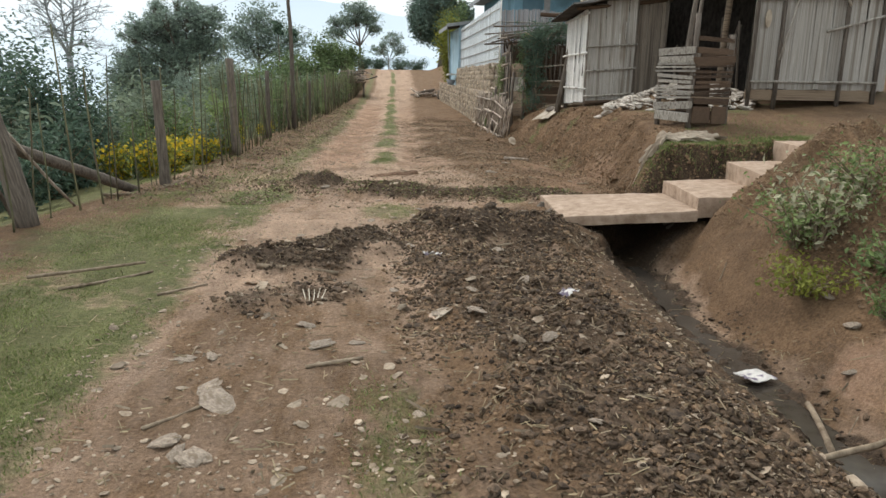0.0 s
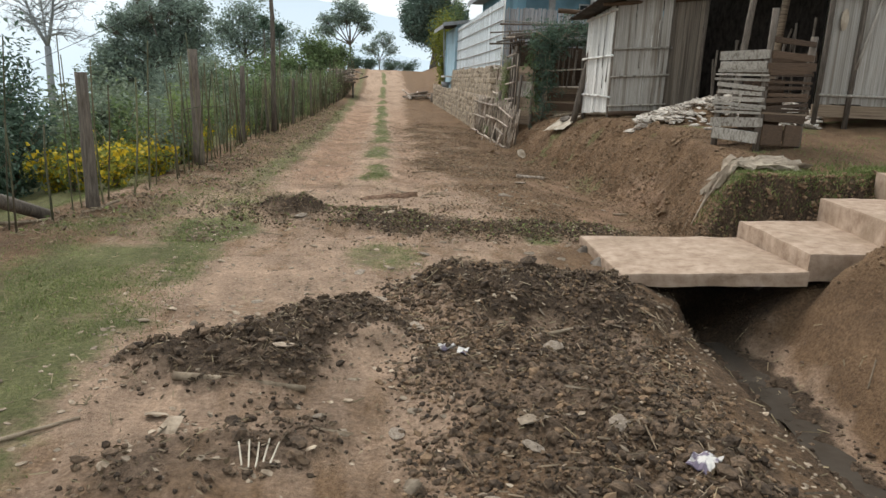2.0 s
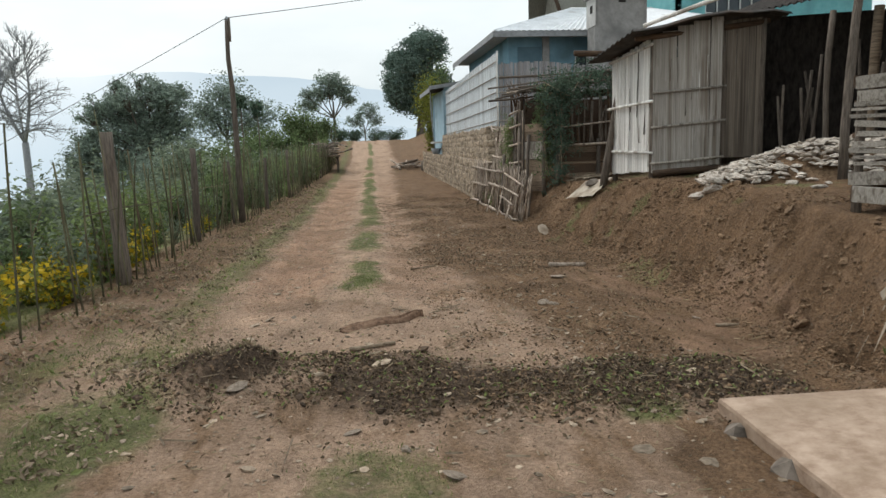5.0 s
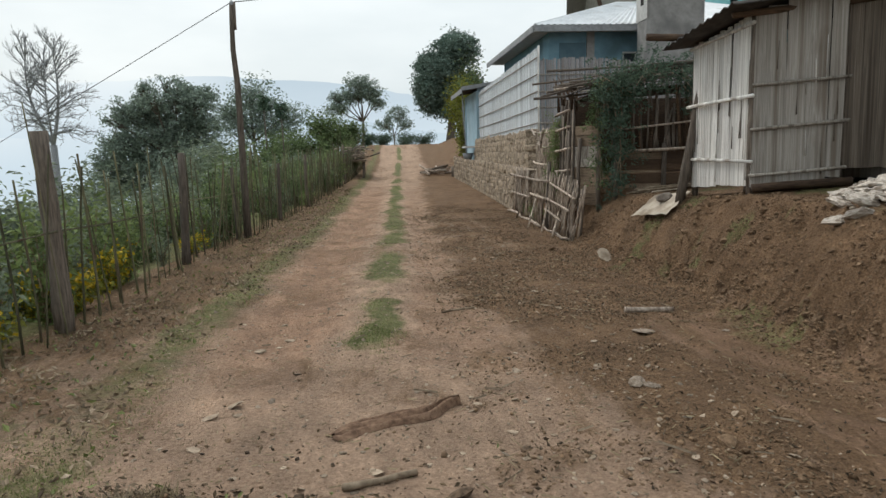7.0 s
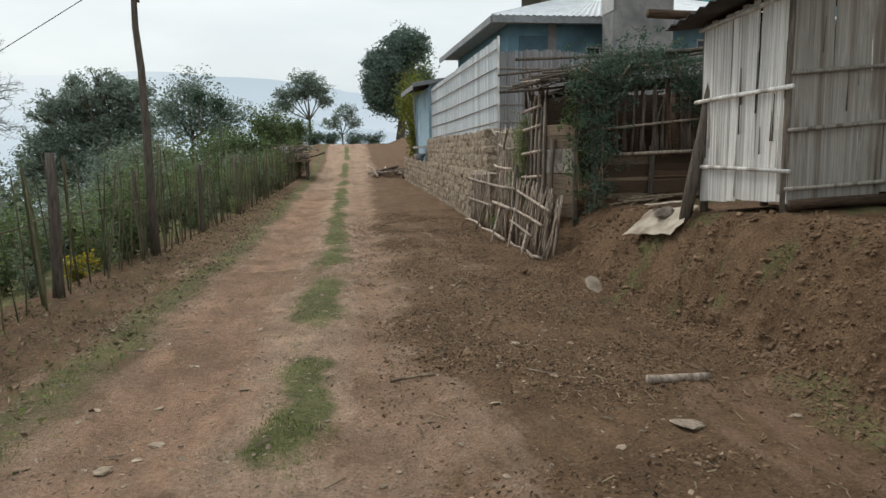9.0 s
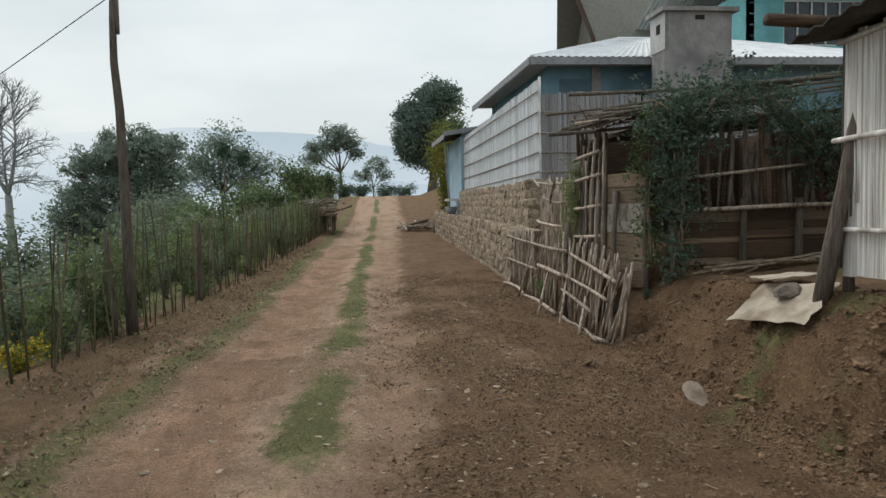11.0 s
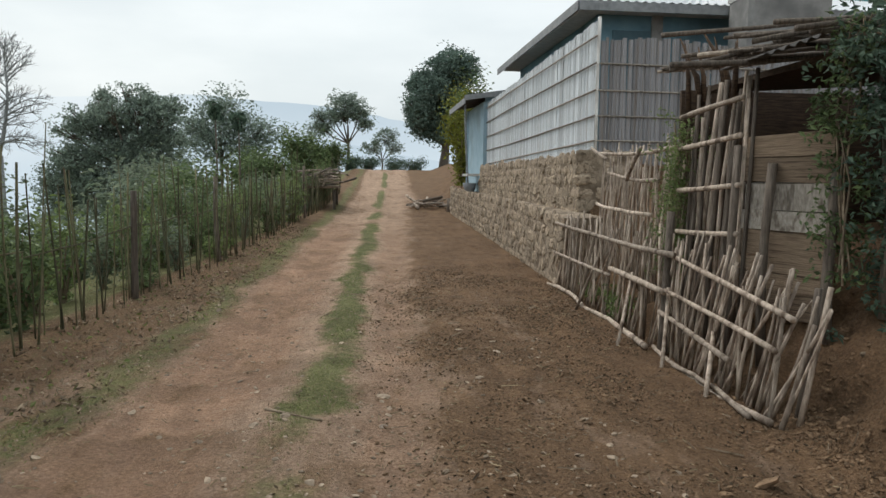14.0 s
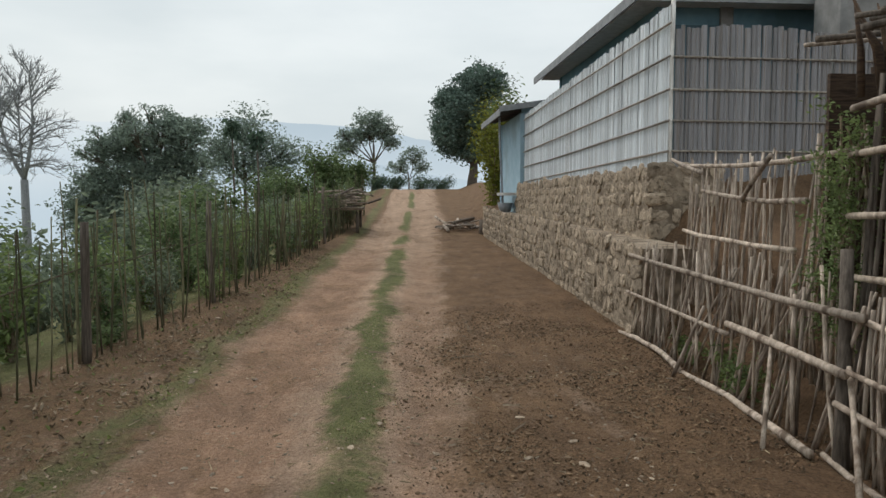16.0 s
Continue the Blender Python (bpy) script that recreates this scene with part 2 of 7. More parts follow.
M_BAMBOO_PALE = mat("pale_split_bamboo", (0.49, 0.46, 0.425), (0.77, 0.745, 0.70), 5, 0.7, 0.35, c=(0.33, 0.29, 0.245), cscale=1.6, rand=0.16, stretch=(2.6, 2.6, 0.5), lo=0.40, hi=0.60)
M_BAMBOO_TAN = mat("dry_tan_bamboo", (0.25, 0.195, 0.148), (0.54, 0.445, 0.36), 6, 0.75, 0.3, c=(0.13, 0.092, 0.066), cscale=2.5, rand=0.3, stretch=(4, 4, 1.2))
M_STAKE = mat("green_grey_fence_stake", (0.062, 0.064, 0.032), (0.165, 0.15, 0.085), 6, 0.8, 0.3, c=(0.10, 0.07, 0.045), cscale=2.0, rand=0.45, stretch=(4, 4, 1.5))
M_POST = mat("weathered_wooden_post", (0.078, 0.062, 0.049), (0.19, 0.155, 0.125), 8, 0.9, 0.6, rand=0.25, stretch=(6, 6, 0.6))
M_PLANK = mat("old_brown_plank", (0.13, 0.092, 0.06), (0.29, 0.215, 0.15), 7, 0.85, 0.4, c=(0.09, 0.06, 0.04), cscale=2.0, rand=0.4, stretch=(1.0, 1.0, 9))
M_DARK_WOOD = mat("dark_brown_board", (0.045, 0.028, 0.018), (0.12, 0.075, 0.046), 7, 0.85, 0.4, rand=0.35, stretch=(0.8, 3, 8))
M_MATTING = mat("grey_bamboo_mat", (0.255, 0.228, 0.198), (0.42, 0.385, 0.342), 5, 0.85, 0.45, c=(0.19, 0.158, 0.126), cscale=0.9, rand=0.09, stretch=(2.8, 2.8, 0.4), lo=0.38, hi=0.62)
M_MAT_BROWN = mat("brown_bamboo_mat", (0.115, 0.092, 0.072), (0.26, 0.215, 0.17), 5, 0.85, 0.45, c=(0.08, 0.062, 0.047), cscale=0.9, rand=0.15, stretch=(2.8, 2.8, 0.4))
M_TIN = mat("white_galvanised_roof", (0.62, 0.64, 0.65), (0.80, 0.82, 0.83), 2, 0.45, 0.05, c=(0.40, 0.36, 0.32), cscale=0.8, cmin=0.62, cmax=0.75)
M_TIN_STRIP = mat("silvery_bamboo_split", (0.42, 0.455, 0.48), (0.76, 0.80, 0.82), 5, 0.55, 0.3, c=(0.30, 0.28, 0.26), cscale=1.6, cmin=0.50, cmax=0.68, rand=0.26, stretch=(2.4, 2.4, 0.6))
M_SHADE_STRIP = mat("shaded_bamboo_split", (0.20, 0.195, 0.20), (0.36, 0.355, 0.365), 5, 0.7, 0.3, c=(0.24, 0.19, 0.145), cscale=0.9, cmin=0.5, cmax=0.7, rand=0.18, stretch=(4, 4, 0.6))
# Darker than the trim: shade of the overhang is put into this grey.
M_EAVE = mat("shaded_grey_eaves_board", (0.21, 0.215, 0.22), (0.32, 0.325, 0.33), 6, 0.8, 0.2)
M_OLD_TIN = mat("dark_rusted_roof_sheet", (0.034, 0.031, 0.029), (0.085, 0.076, 0.068), 5, 0.85, 0.3, c=(0.07, 0.048, 0.034), cscale=1.5, rand=0.2)
M_BLUE = mat("pale_blue_painted_wall", (0.30, 0.43, 0.50), (0.37, 0.50, 0.57), 3, 0.8, 0.1, c=(0.27, 0.36, 0.40), cscale=0.8)
M_BLUE_DEEP = mat("recess_shade_blue", (0.075, 0.135, 0.165), (0.10, 0.165, 0.20), 3, 0.7, 0.1)
M_BLUE_DIM = mat("slate_blue_painted_wall", (0.135, 0.245, 0.30), (0.18, 0.30, 0.36), 3, 0.8, 0.1, c=(0.10, 0.17, 0.20), cscale=0.8)
M_TURQ = mat("turquoise_painted_board", (0.12, 0.34, 0.36), (0.17, 0.41, 0.42), 3, 0.7, 0.1, c=(0.11, 0.28, 0.29), cscale=0.8)
M_TRIM = mat("grey_white_trim", (0.42, 0.41, 0.39), (0.55, 0.54, 0.52), 6, 0.75, 0.15)
# Near-black for openings: the shade inside is painted on thin plates.
M_DARK = mat("painted_dark_interior", (0.016, 0.014, 0.012), (0.03, 0.026, 0.022), 4, 0.95, 0.1)
M_GLASS = mat("dark_window_glass", (0.03, 0.04, 0.045), (0.05, 0.06, 0.065), 2, 0.15, 0.0)
M_THATCH = mat("grey_brown_thatch", (0.145, 0.14, 0.118), (0.25, 0.24, 0.205), 5, 0.95, 0.5, stretch=(8, 1, 1))
M_BARK = mat("grey_brown_bark", (0.075, 0.06, 0.047), (0.185, 0.155, 0.125), 8, 0.92, 0.6, stretch=(4, 4, 0.8))
M_PALE_BARK = mat("pale_grey_bark", (0.19, 0.195, 0.20), (0.33, 0.335, 0.335), 6, 0.92, 0.5, stretch=(3, 3, 0.8))
M_LEAF_DARK = mat("dark_green_leaf", (0.055, 0.092, 0.066), (0.115, 0.165, 0.11), 3, 0.6, 0, island=0.4, trans=0.35)
M_LEAF = mat("mid_green_leaf", (0.078, 0.12, 0.05), (0.175, 0.225, 0.098), 3, 0.6, 0, island=0.5, trans=0.38)
M_LEAF_LIGHT = mat("light_green_leaf", (0.115, 0.165, 0.055), (0.23, 0.285, 0.11), 3, 0.6, 0, island=0.4, trans=0.3)
# Grey-green leaf, lightened to carry some valley haze in its colour.
M_LEAF_GREY = mat("haze_lightened_grey_leaf", (0.125, 0.165, 0.112), (0.245, 0.28, 0.195), 3, 0.65, 0, island=0.4, trans=0.42)
# Leaf of the far trees, paled so that distance haze sits in its colour.
M_LEAF_HAZED = mat("hazed_pale_leaf", (0.165, 0.215, 0.175), (0.305, 0.365, 0.30), 3, 0.65, 0, island=0.35, trans=0.42)
# Leaf of the crest tree; the blue cast is painted haze.
M_LEAF_HAZE_BLUE = mat("hazed_blue_green_leaf", (0.085, 0.132, 0.108), (0.175, 0.24, 0.195), 3, 0.6, 0, island=0.4, trans=0.38)
M_LEAF_PALE = mat("pale_dry_leaf", (0.30, 0.29, 0.18), (0.46, 0.44, 0.30), 3, 0.7, 0, island=0.3, trans=0.3)
M_LEAF_YELLOW = mat("yellow_green_leaf", (0.14, 0.16, 0.025), (0.27, 0.27, 0.05), 3, 0.6, 0, island=0.35, trans=0.3)
M_LITTER = mat("brown_leaf_litter", (0.14, 0.10, 0.066), (0.32, 0.245, 0.165), 3, 0.85, 0, island=0.4)
M_ROTTEN = mat("dark_rotten_litter", (0.045, 0.031, 0.019), (0.165, 0.115, 0.068), 9, 0.9, 0, island=0.5)
# Dark thatch, taken near black to hold the shade inside the lean-to.
M_DARK_THATCH = mat("shade_dark_thatch", (0.018, 0.015, 0.013), (0.055, 0.046, 0.04), 6, 0.95, 0.6, stretch=(1, 6, 1))
M_FLOWER = mat("yellow_blossom", (0.50, 0.35, 0.02), (0.72, 0.54, 0.04), 3, 0.6, 0, island=0.25, trans=0.3)
M_GRASS = mat("short_green_grass", (0.115, 0.145, 0.042), (0.225, 0.25, 0.092), 2, 0.7, 0, island=0.4, trans=0.2)
M_DRY_GRASS = mat("dry_straw", (0.20, 0.155, 0.09), (0.38, 0.30, 0.185), 2, 0.8, 0, island=0.4)
M_TWIG = mat("dry_twig", (0.12, 0.085, 0.055), (0.30, 0.235, 0.165), 12, 0.85, 0.2, island=0.4)
M_SACK = mat("dirty_white_sacking", (0.26, 0.205, 0.15), (0.47, 0.39, 0.30), 8, 0.85, 0.5, c=(0.20, 0.15, 0.105), cscale=3)
M_DARK_STONE = mat("dark_field_stone", (0.10, 0.082, 0.066), (0.23, 0.19, 0.155), 9, 0.92, 0.5)
M_SHEET = mat("cream_flattened_board", (0.33, 0.28, 0.215), (0.49, 0.42, 0.335), 6, 0.8, 0.25, c=(0.22, 0.17, 0.12), cscale=2.5)
M_PAPER = mat("white_paper_scrap", (0.46, 0.43, 0.40), (0.62, 0.59, 0.55), 8, 0.8, 0.05, c=(0.16, 0.13, 0.17), cscale=14, cmin=0.54, cmax=0.60)
M_ORANGE = mat("cream_and_orange_shard", (0.36, 0.29, 0.22), (0.55, 0.46, 0.37), 9, 0.8, 0.2, c=(0.46, 0.20, 0.10), cscale=9, cmin=0.5, cmax=0.6)
M_RAG = mat("brown_rag", (0.10, 0.056, 0.035), (0.25, 0.155, 0.10), 22, 0.95, 0.6)
M_WIRE = mat("black_cable", (0.05, 0.05, 0.052), (0.075, 0.075, 0.08), 3, 0.6, 0)
M_PIPE = mat("grey_plastic_pipe", (0.22, 0.23, 0.24), (0.30, 0.31, 0.32), 4, 0.5, 0.05)
M_BONE = mat("bleached_slat", (0.45, 0.38, 0.29), (0.60, 0.53, 0.42), 8, 0.8, 0.1)
M_RED = mat("faded_red_cloth", (0.26, 0.045, 0.045), (0.36, 0.08, 0.07), 8, 0.9, 0.2)


# ---------------------------------------------------------------- mesh helpers
rng = np.random.default_rng(7)


class Buf:
    """Collects vertices and faces of one mesh."""

    def __init__(self):
        self.v, self.f, self.n = [], [], 0

    def add(self, verts, faces):
        self.v.extend([tuple(p) for p in verts])
        self.f.extend([tuple(i + self.n for i in q) for q in faces])
        self.n += len(verts)

    def add_arrays(self, verts, quads):
        self.v.extend(map(tuple, verts.tolist()))
        self.f.extend(map(tuple, (quads + self.n).tolist()))
        self.n += len(verts)

    def box(self, size, m=None, taper=1.0):
        sx, sy, sz = (s / 2 for s in size)
        b = min(sx, sy, sz) * 0.18
        pts, faces = [], []
        for z, k in ((-sz, taper), (sz, 1.0)):
            for x, y in ((-sx + b, -sy), (sx - b, -sy), (sx, -sy + b), (sx, sy - b), (sx - b, sy), (-sx + b, sy), (-sx, sy - b), (-sx, -sy + b)):
                pts.append(Vector((x * k, y * k, z)))
        faces.append(tuple(range(7, -1, -1)))
        faces.append(tuple(range(8, 16)))
        for i in range(8):
            j = (i + 1) % 8
            faces.append((i, j, 8 + j, 8 + i))
        if m is not None:
            pts = [m @ p for p in pts]
        self.add(pts, faces)
        return self

    def tube(self, pts, radii, sides=6, caps=True):
        pts = [Vector(p) for p in pts]
        if not hasattr(radii, "__len__"):
            radii = [radii] * len(pts)
        radii = [float(q) for q in radii]
        rings = []
        up = Vector((0.13, 0.21, 0.97))
        for i, p in enumerate(pts):
            d = (pts[min(i + 1, len(pts) - 1)] - pts[max(i - 1, 0)]).normalized()
            u = d.cross(up)
            if u.length < 0.05:
                u = d.cross(Vector((1, 0, 0)))
            u.normalize()
            w = d.cross(u)
            rings.extend(p + radii[i] * (math.cos(2 * math.pi * k / sides) * u + math.sin(2 * math.pi * k / sides) * w) for k in range(sides))
        faces = []
        for i in range(len(pts) - 1):
            for k in range(sides):
                a, b = i * sides + k, i * sides + (k + 1) % sides
                faces.append((a, b, b + sides, a + sides))
        if caps:
            faces.append(tuple(range(sides - 1, -1, -1)))
            e = (len(pts) - 1) * sides
            faces.append(tuple(range(e, e + sides)))
        self.add(rings, faces)
        return self

    def mesh(self, name, material, smooth=False):
        me = bpy.data.meshes.new(name)
        me.from_pydata(self.v, [], self.f)
        me.update()
        if smooth:
            me.polygons.foreach_set("use_smooth", [True] * len(me.polygons))
        me.materials.append(material)
        return me


def ico_arrays(level):
    bm = bmesh.new()
    bmesh.ops.create_icosphere(bm, subdivisions=level, radius=1.0)
    v = np.array([p.co[:] for p in bm.verts])
    f = np.array([[q.index for q in face.verts] for face in bm.faces])
    bm.free()
    return v, f


ICO1, ICO2 = ico_arrays(1), ico_arrays(2)


def rock_verts(base, rough=0.28, flat=1.0, angular=True):
    v = base.copy()
    d = rng.normal(size=(5, 3))
    d /= np.linalg.norm(d, axis=1)[:, None]
    s = np.ones(len(v))
    for k in range(5):
        dot = v @ d[k]
        if angular:
            s = np.where(dot > 0.62, s * (0.62 / np.maximum(dot, 0.62)) ** 0.9, s)
        else:
            s += rough * 0.5 * np.sin(3.1 * dot + k)
    s *= 1 + rng.uniform(-rough, rough, len(v)) * 0.5
    v = v * s[:, None]
    v[:, 2] *= flat
    return v


def link(name, me, parent=None, m=None):
    ob = new(name, me)
    if m is not None:
        ob.matrix_basis = m
    if parent is not None:
        ob.parent = parent
    return ob


def part(name, buf, material, parent, label="", smooth=False, m=None):
    me = buf if isinstance(buf, bpy.types.Mesh) else buf.mesh(name, material, smooth)
    ob = link(name, me, parent, m)
    if label:
        ob["label"] = label
    return ob


def empty(name, label, category, m=None, group="", kind=""):
    ob = new(name)
    ob.empty_display_size = 0.1
    if m is not None:
        ob.matrix_basis = m
    return tagged(ob, label, category, group, kind)


def thing(name, buf, material, label, category, m=None, group="", kind="", smooth=False):
    me = buf if isinstance(buf, bpy.types.Mesh) else buf.mesh(name, material, smooth)
    return tagged(link(name, me, None, m), label, category, group, kind)


def leaf_arrays(centres, size, spread=0.3, droop=0.0, slim=0.45, face=None):
    """One folded, pointed leaf per centre; face gives the way its upper side turns."""
    n = len(centres)
    ln = size * rng.uniform(1 - spread, 1 + spread, n)
    th, ph = rng.uniform(0, 2 * math.pi, n), rng.uniform(-0.9, 0.9, n) - droop
    d = np.stack([np.cos(th) * np.cos(ph), np.sin(th) * np.cos(ph), np.sin(ph)], 1)
    r = rng.normal(size=(n, 3))
    s = np.cross(d, r)
    s /= np.linalg.norm(s, axis=1)[:, None] + 1e-9
    u = np.cross(s, d)
    if face is not None:
        u = face + rng.normal(size=(n, 3)) * 0.75
        u /= np.linalg.norm(u, axis=1)[:, None] + 1e-9
        s = np.cross(d, u)
        s /= np.linalg.norm(s, axis=1)[:, None] + 1e-9
        d = np.cross(u, s)
    ln = ln[:, None]
    base, tip = centres - d * ln * 0.5, centres + d * ln * 0.5 - u * ln * 0.12
    a, b = centres + s * ln * slim * 0.5 + u * ln * 0.08, centres - s * ln * slim * 0.5 + u * ln * 0.08
    v = np.stack([base, a, tip, b], 1).reshape(-1, 3)
    q = np.arange(4 * n).reshape(n, 4)
    return v, q


def leaves(centres, size, **kw):
    b = Buf()
    b.add_arrays(*leaf_arrays(np.asarray(centres, float), size, **kw))
    return b


def smoothstep(a, b, x):
    t = np.clip((x - a) / (b - a), 0, 1)
    return t * t * (3 - 2 * t)


def lattice(x, y, seed):
    ix, iy = np.floor(x).astype(np.int64), np.floor(y).astype(np.int64)
    fx, fy = x - ix, y - iy
    fx, fy = fx * fx * (3 - 2 * fx), fy * fy * (3 - 2 * fy)

    def h(a, b):
        k = (a * 374761393 + b * 668265263 + seed * 144665) & 0x7FFFFFFF
        k = (k ^ (k >> 13)) * 1274126177 & 0x7FFFFFFF
        return ((k ^ (k >> 16)) & 0xFFFF) / 65535.0

    return (h(ix, iy) * (1 - fx) + h(ix + 1, iy) * fx) * (1 - fy) + (h(ix, iy + 1) * (1 - fx) + h(ix + 1, iy + 1) * fx) * fy


def fbm(x, y, scale, octaves=4, seed=1):
    s, amp, tot = 0.0, 1.0, 0.0
    for k in range(octaves):
        s = s + amp * lattice(x * scale * 2 ** k + 17.3 * k, y * scale * 2 ** k + 5.1 * k, seed + k)
        tot += amp
        amp *= 0.55
    return s / tot


# ---------------------------------------------------------------- lie of the land
def fence_x(y):
    return np.interp(y, [-20, 7, 9.75, 12.55, 17.5, 20.6, 23.7, 27.5, 42, 52, 90, 140], [-3.9, -3.28, -2.78, -2.45, -2.43, -2.18, -1.92, -1.55, -0.8, -0.4, 0.2, 1.0])


def road_z(y):
    return np.interp(y, [-60, -20, 0, 20, 25, 30, 40, 46, 55, 79, 86, 100, 160, 400], [-2.5, -0.6, 0, 0, 0.06, 0.18, 0.36, 0.62, 1.15, 2.5, 2.55, 1.8, -8, -60])


def ditch_x(y):
    return np.interp(y, [-6, 2, 3.9, 5.2, 6.3, 7.7, 9.2], [2.35, 2.52, 2.6, 2.66, 2.78, 2.92, 3.05])


def strip_x(y):
    return np.interp(y, [0, 12.5, 16.7, 21.2, 28, 70], [0.05, 0.23, 0.38, 0.57, 0.81, 2.3])


def road_left(y):
    return np.interp(y, [0, 3, 6, 10, 12, 17, 19, 25.4, 40, 70], [-1.4, -1.38, -1.32, -1.05, -1.2, -1.0, -0.9, -0.62, -0.1, 0.6])


def toe_x(y):
    return np.interp(y, [8.6, 9.4, 10.5, 13.3, 15, 17.5, 19, 25, 45, 80], [3.35, 3.35, 3.5, 3.62, 3.62, 3.5, 3.62, 3.9, 4.2, 7.0])


def terrace(x, y):
    t = np.interp(y, [7, 9, 10, 12, 15, 17, 19, 22, 26, 26.9, 44, 60, 80], [0.72, 0.72, 0.85, 1.0, 0.98, 0.85, 0.78, 1.0, 1.3, 2.0, 2.0, 2.2, 3.2])
    return t + 0.07 * np.clip(x - 4.6, 0, 12)


def pile(x, y, pts, width, height):
    """A low heap along a line of places."""
    d = np.full(np.shape(x), 99.0)
    for (ax, ay), (bx, by) in zip(pts[:-1], pts[1:]):
        vx, vy = bx - ax, by - ay
        u = np.clip(((x - ax) * vx + (y - ay) * vy) / (vx * vx + vy * vy), 0, 1)
        d = np.minimum(d, np.hypot(x - ax - u * vx, y - ay - u * vy))
    d = d + 0.7 * width * (fbm(x, y, 2.6, 3, 77) - 0.5)
    return height * (1 - smoothstep(0.25 * width, width, d))


def heaps(x, y):
    big = pile(x, y, [(0.95, 6.95), (1.45, 6.6)], 0.85, 0.20) + pile(x, y, [(0.95, 5.6), (1.25, 3.2), (1.2, 1.2)], 0.85, 0.09)
    left = pile(x, y, [(-0.75, 5.7), (-0.1, 6.2)], 0.55, 0.13) + pile(x, y, [(-0.8, 4.75), (-0.3, 4.9)], 0.4, 0.05)
    far = pile(x, y, [(-0.85, 9.85), (0.2, 9.6), (1.0, 9.3), (2.4, 9.15)], 0.72, 0.06) + pile(x, y, [(-0.85, 9.85), (-0.55, 9.98)], 0.32, 0.10)
    return big, left, far


def land(x, y):
    x, y = np.broadcast_arrays(np.asarray(x, float), np.asarray(y, float))
    z = road_z(y) + 0.0
    fx = fence_x(y)
    # verge and slope down into the valley
    d = np.clip(fx - 0.15 - x, 0, None)
    z = z + 0.06 * smoothstep(-1.2, 0.0, fx - x)
    z = z - 0.22 * np.minimum(d, 3) - 0.42 * np.clip(d - 3, 0, 160) - 0.05 * np.clip(d - 163, 0, 900)
    # wheel tracks
    sx = strip_x(y)
    far = smoothstep(10.5, 13, y)
    for o, w in ((-0.85, 0.34), (0.62, 0.26)):
        z = z - far * 0.045 * np.exp(-((x - sx - o) / w) ** 2)
    z = z + far * 0.02 * np.exp(-((x - sx) / 0.2) ** 2)
    # ditch on the near right
    dc = ditch_x(y)
    on = 1 - smoothstep(8.2, 8.5, y)
    q = x - dc
    under = smoothstep(6.9, 7.25, y)
    q = np.where(np.abs(q) < 0.95, np.clip(q * (1 + 0.55 * under), -1, 0.95), q)
    prof = np.interp(q, [-1.0, -0.55, -0.28, 0, 0.28, 0.55, 0.95, 1.5, 2.2, 3.2, 8], [0, -0.12, -0.44, -0.53, -0.46, -0.2, 0.05, 0.40, 0.72, 0.95, 1.3])
    steep = smoothstep(4.6, 5.7, y) * smoothstep(7.1, 6.4, y)
    prof = prof + steep * np.interp(x - dc, [0.3, 0.55, 0.8, 1.1, 1.6, 2.2, 3.2], [0, 0.12, 0.28, 0.40, 0.38, 0.26, 0.0])
    up = smoothstep(8.60, 8.80, y + 0.42 * (fbm(x, y, 3.6, 4, 13) - 0.5))
    prof = np.where(prof > 0, prof * (1 - up) * (1 - 0.3 * smoothstep(6.3, 7.0, y)), prof)
    z = z + np.where(prof > 0, 1 - smoothstep(8.62, 8.95, y), on) * prof
    z = z + on * smoothstep(0.5, 0.25, np.abs(x - dc)) * 0.10 * (fbm(x, y, 6.5, 3, 49) - 0.5)
    # spoil lying over the ends of the steps
    z = z + pile(x, y, [(4.6, 6.85), (5.15, 7.3), (5.9, 7.65)], 0.7, 0.17) + pile(x, y, [(3.85, 6.72), (4.6, 6.75)], 0.5, 0.26)
    # bank and terrace on the right
    tx = toe_x(y)
    run = np.interp(y, [8.6, 9.3, 11, 15, 19, 26, 27, 45], [0.45, 0.6, 0.8, 0.95, 0.95, 1.0, 1.0, 1.3])
    s = np.clip((x - tx) / run, 0, 1)
    rise = 0.55 * smoothstep(0, 1, s) + 0.45 * s ** 0.7
    z = z + up * rise * (terrace(x, y) - road_z(y)) * np.where(y > 60, smoothstep(110, 60, y), 1)
    # trampled hollow along the foot of the bank
    z = z - 0.06 * up * (1 - smoothstep(18, 20, y)) * np.exp(-((x - tx + 0.35) / 0.3) ** 2)
    a, b, c = heaps(x, y)
    z = z + a + b + c
    # ridge beyond the crest falls to the valley; far country stays low
    r = np.hypot(x, y)
    z = z - 60 * smoothstep(170, 700, r)
    # small relief, rough on heaps and bank, finer on the road
    near = 1 - smoothstep(45, 90, r)
    rug = up * smoothstep(0.02, 0.15, s) * smoothstep(1.0, 0.85, s)
    amp = 0.03 + 0.11 * smoothstep(0.3, 0.7, x - dc) * smoothstep(8.4, 7.6, y) * smoothstep(2.6, 1.8, x - dc) + 0.16 * np.clip(a + b + c, 0, 0.2) / 0.2 + 0.14 * rug
    z = z + near * amp * (fbm(x, y, 5.0, 4, 3) - 0.5) + near * 0.05 * (fbm(x, y, 0.9, 3, 9) - 0.5)
    clump = np.clip(a + b + c, 0, 0.12) / 0.12
    z = z - near * rug * 0.17 * np.abs(fbm(x * 0.7, y, 7.0, 3, 43) - 0.5) * 2
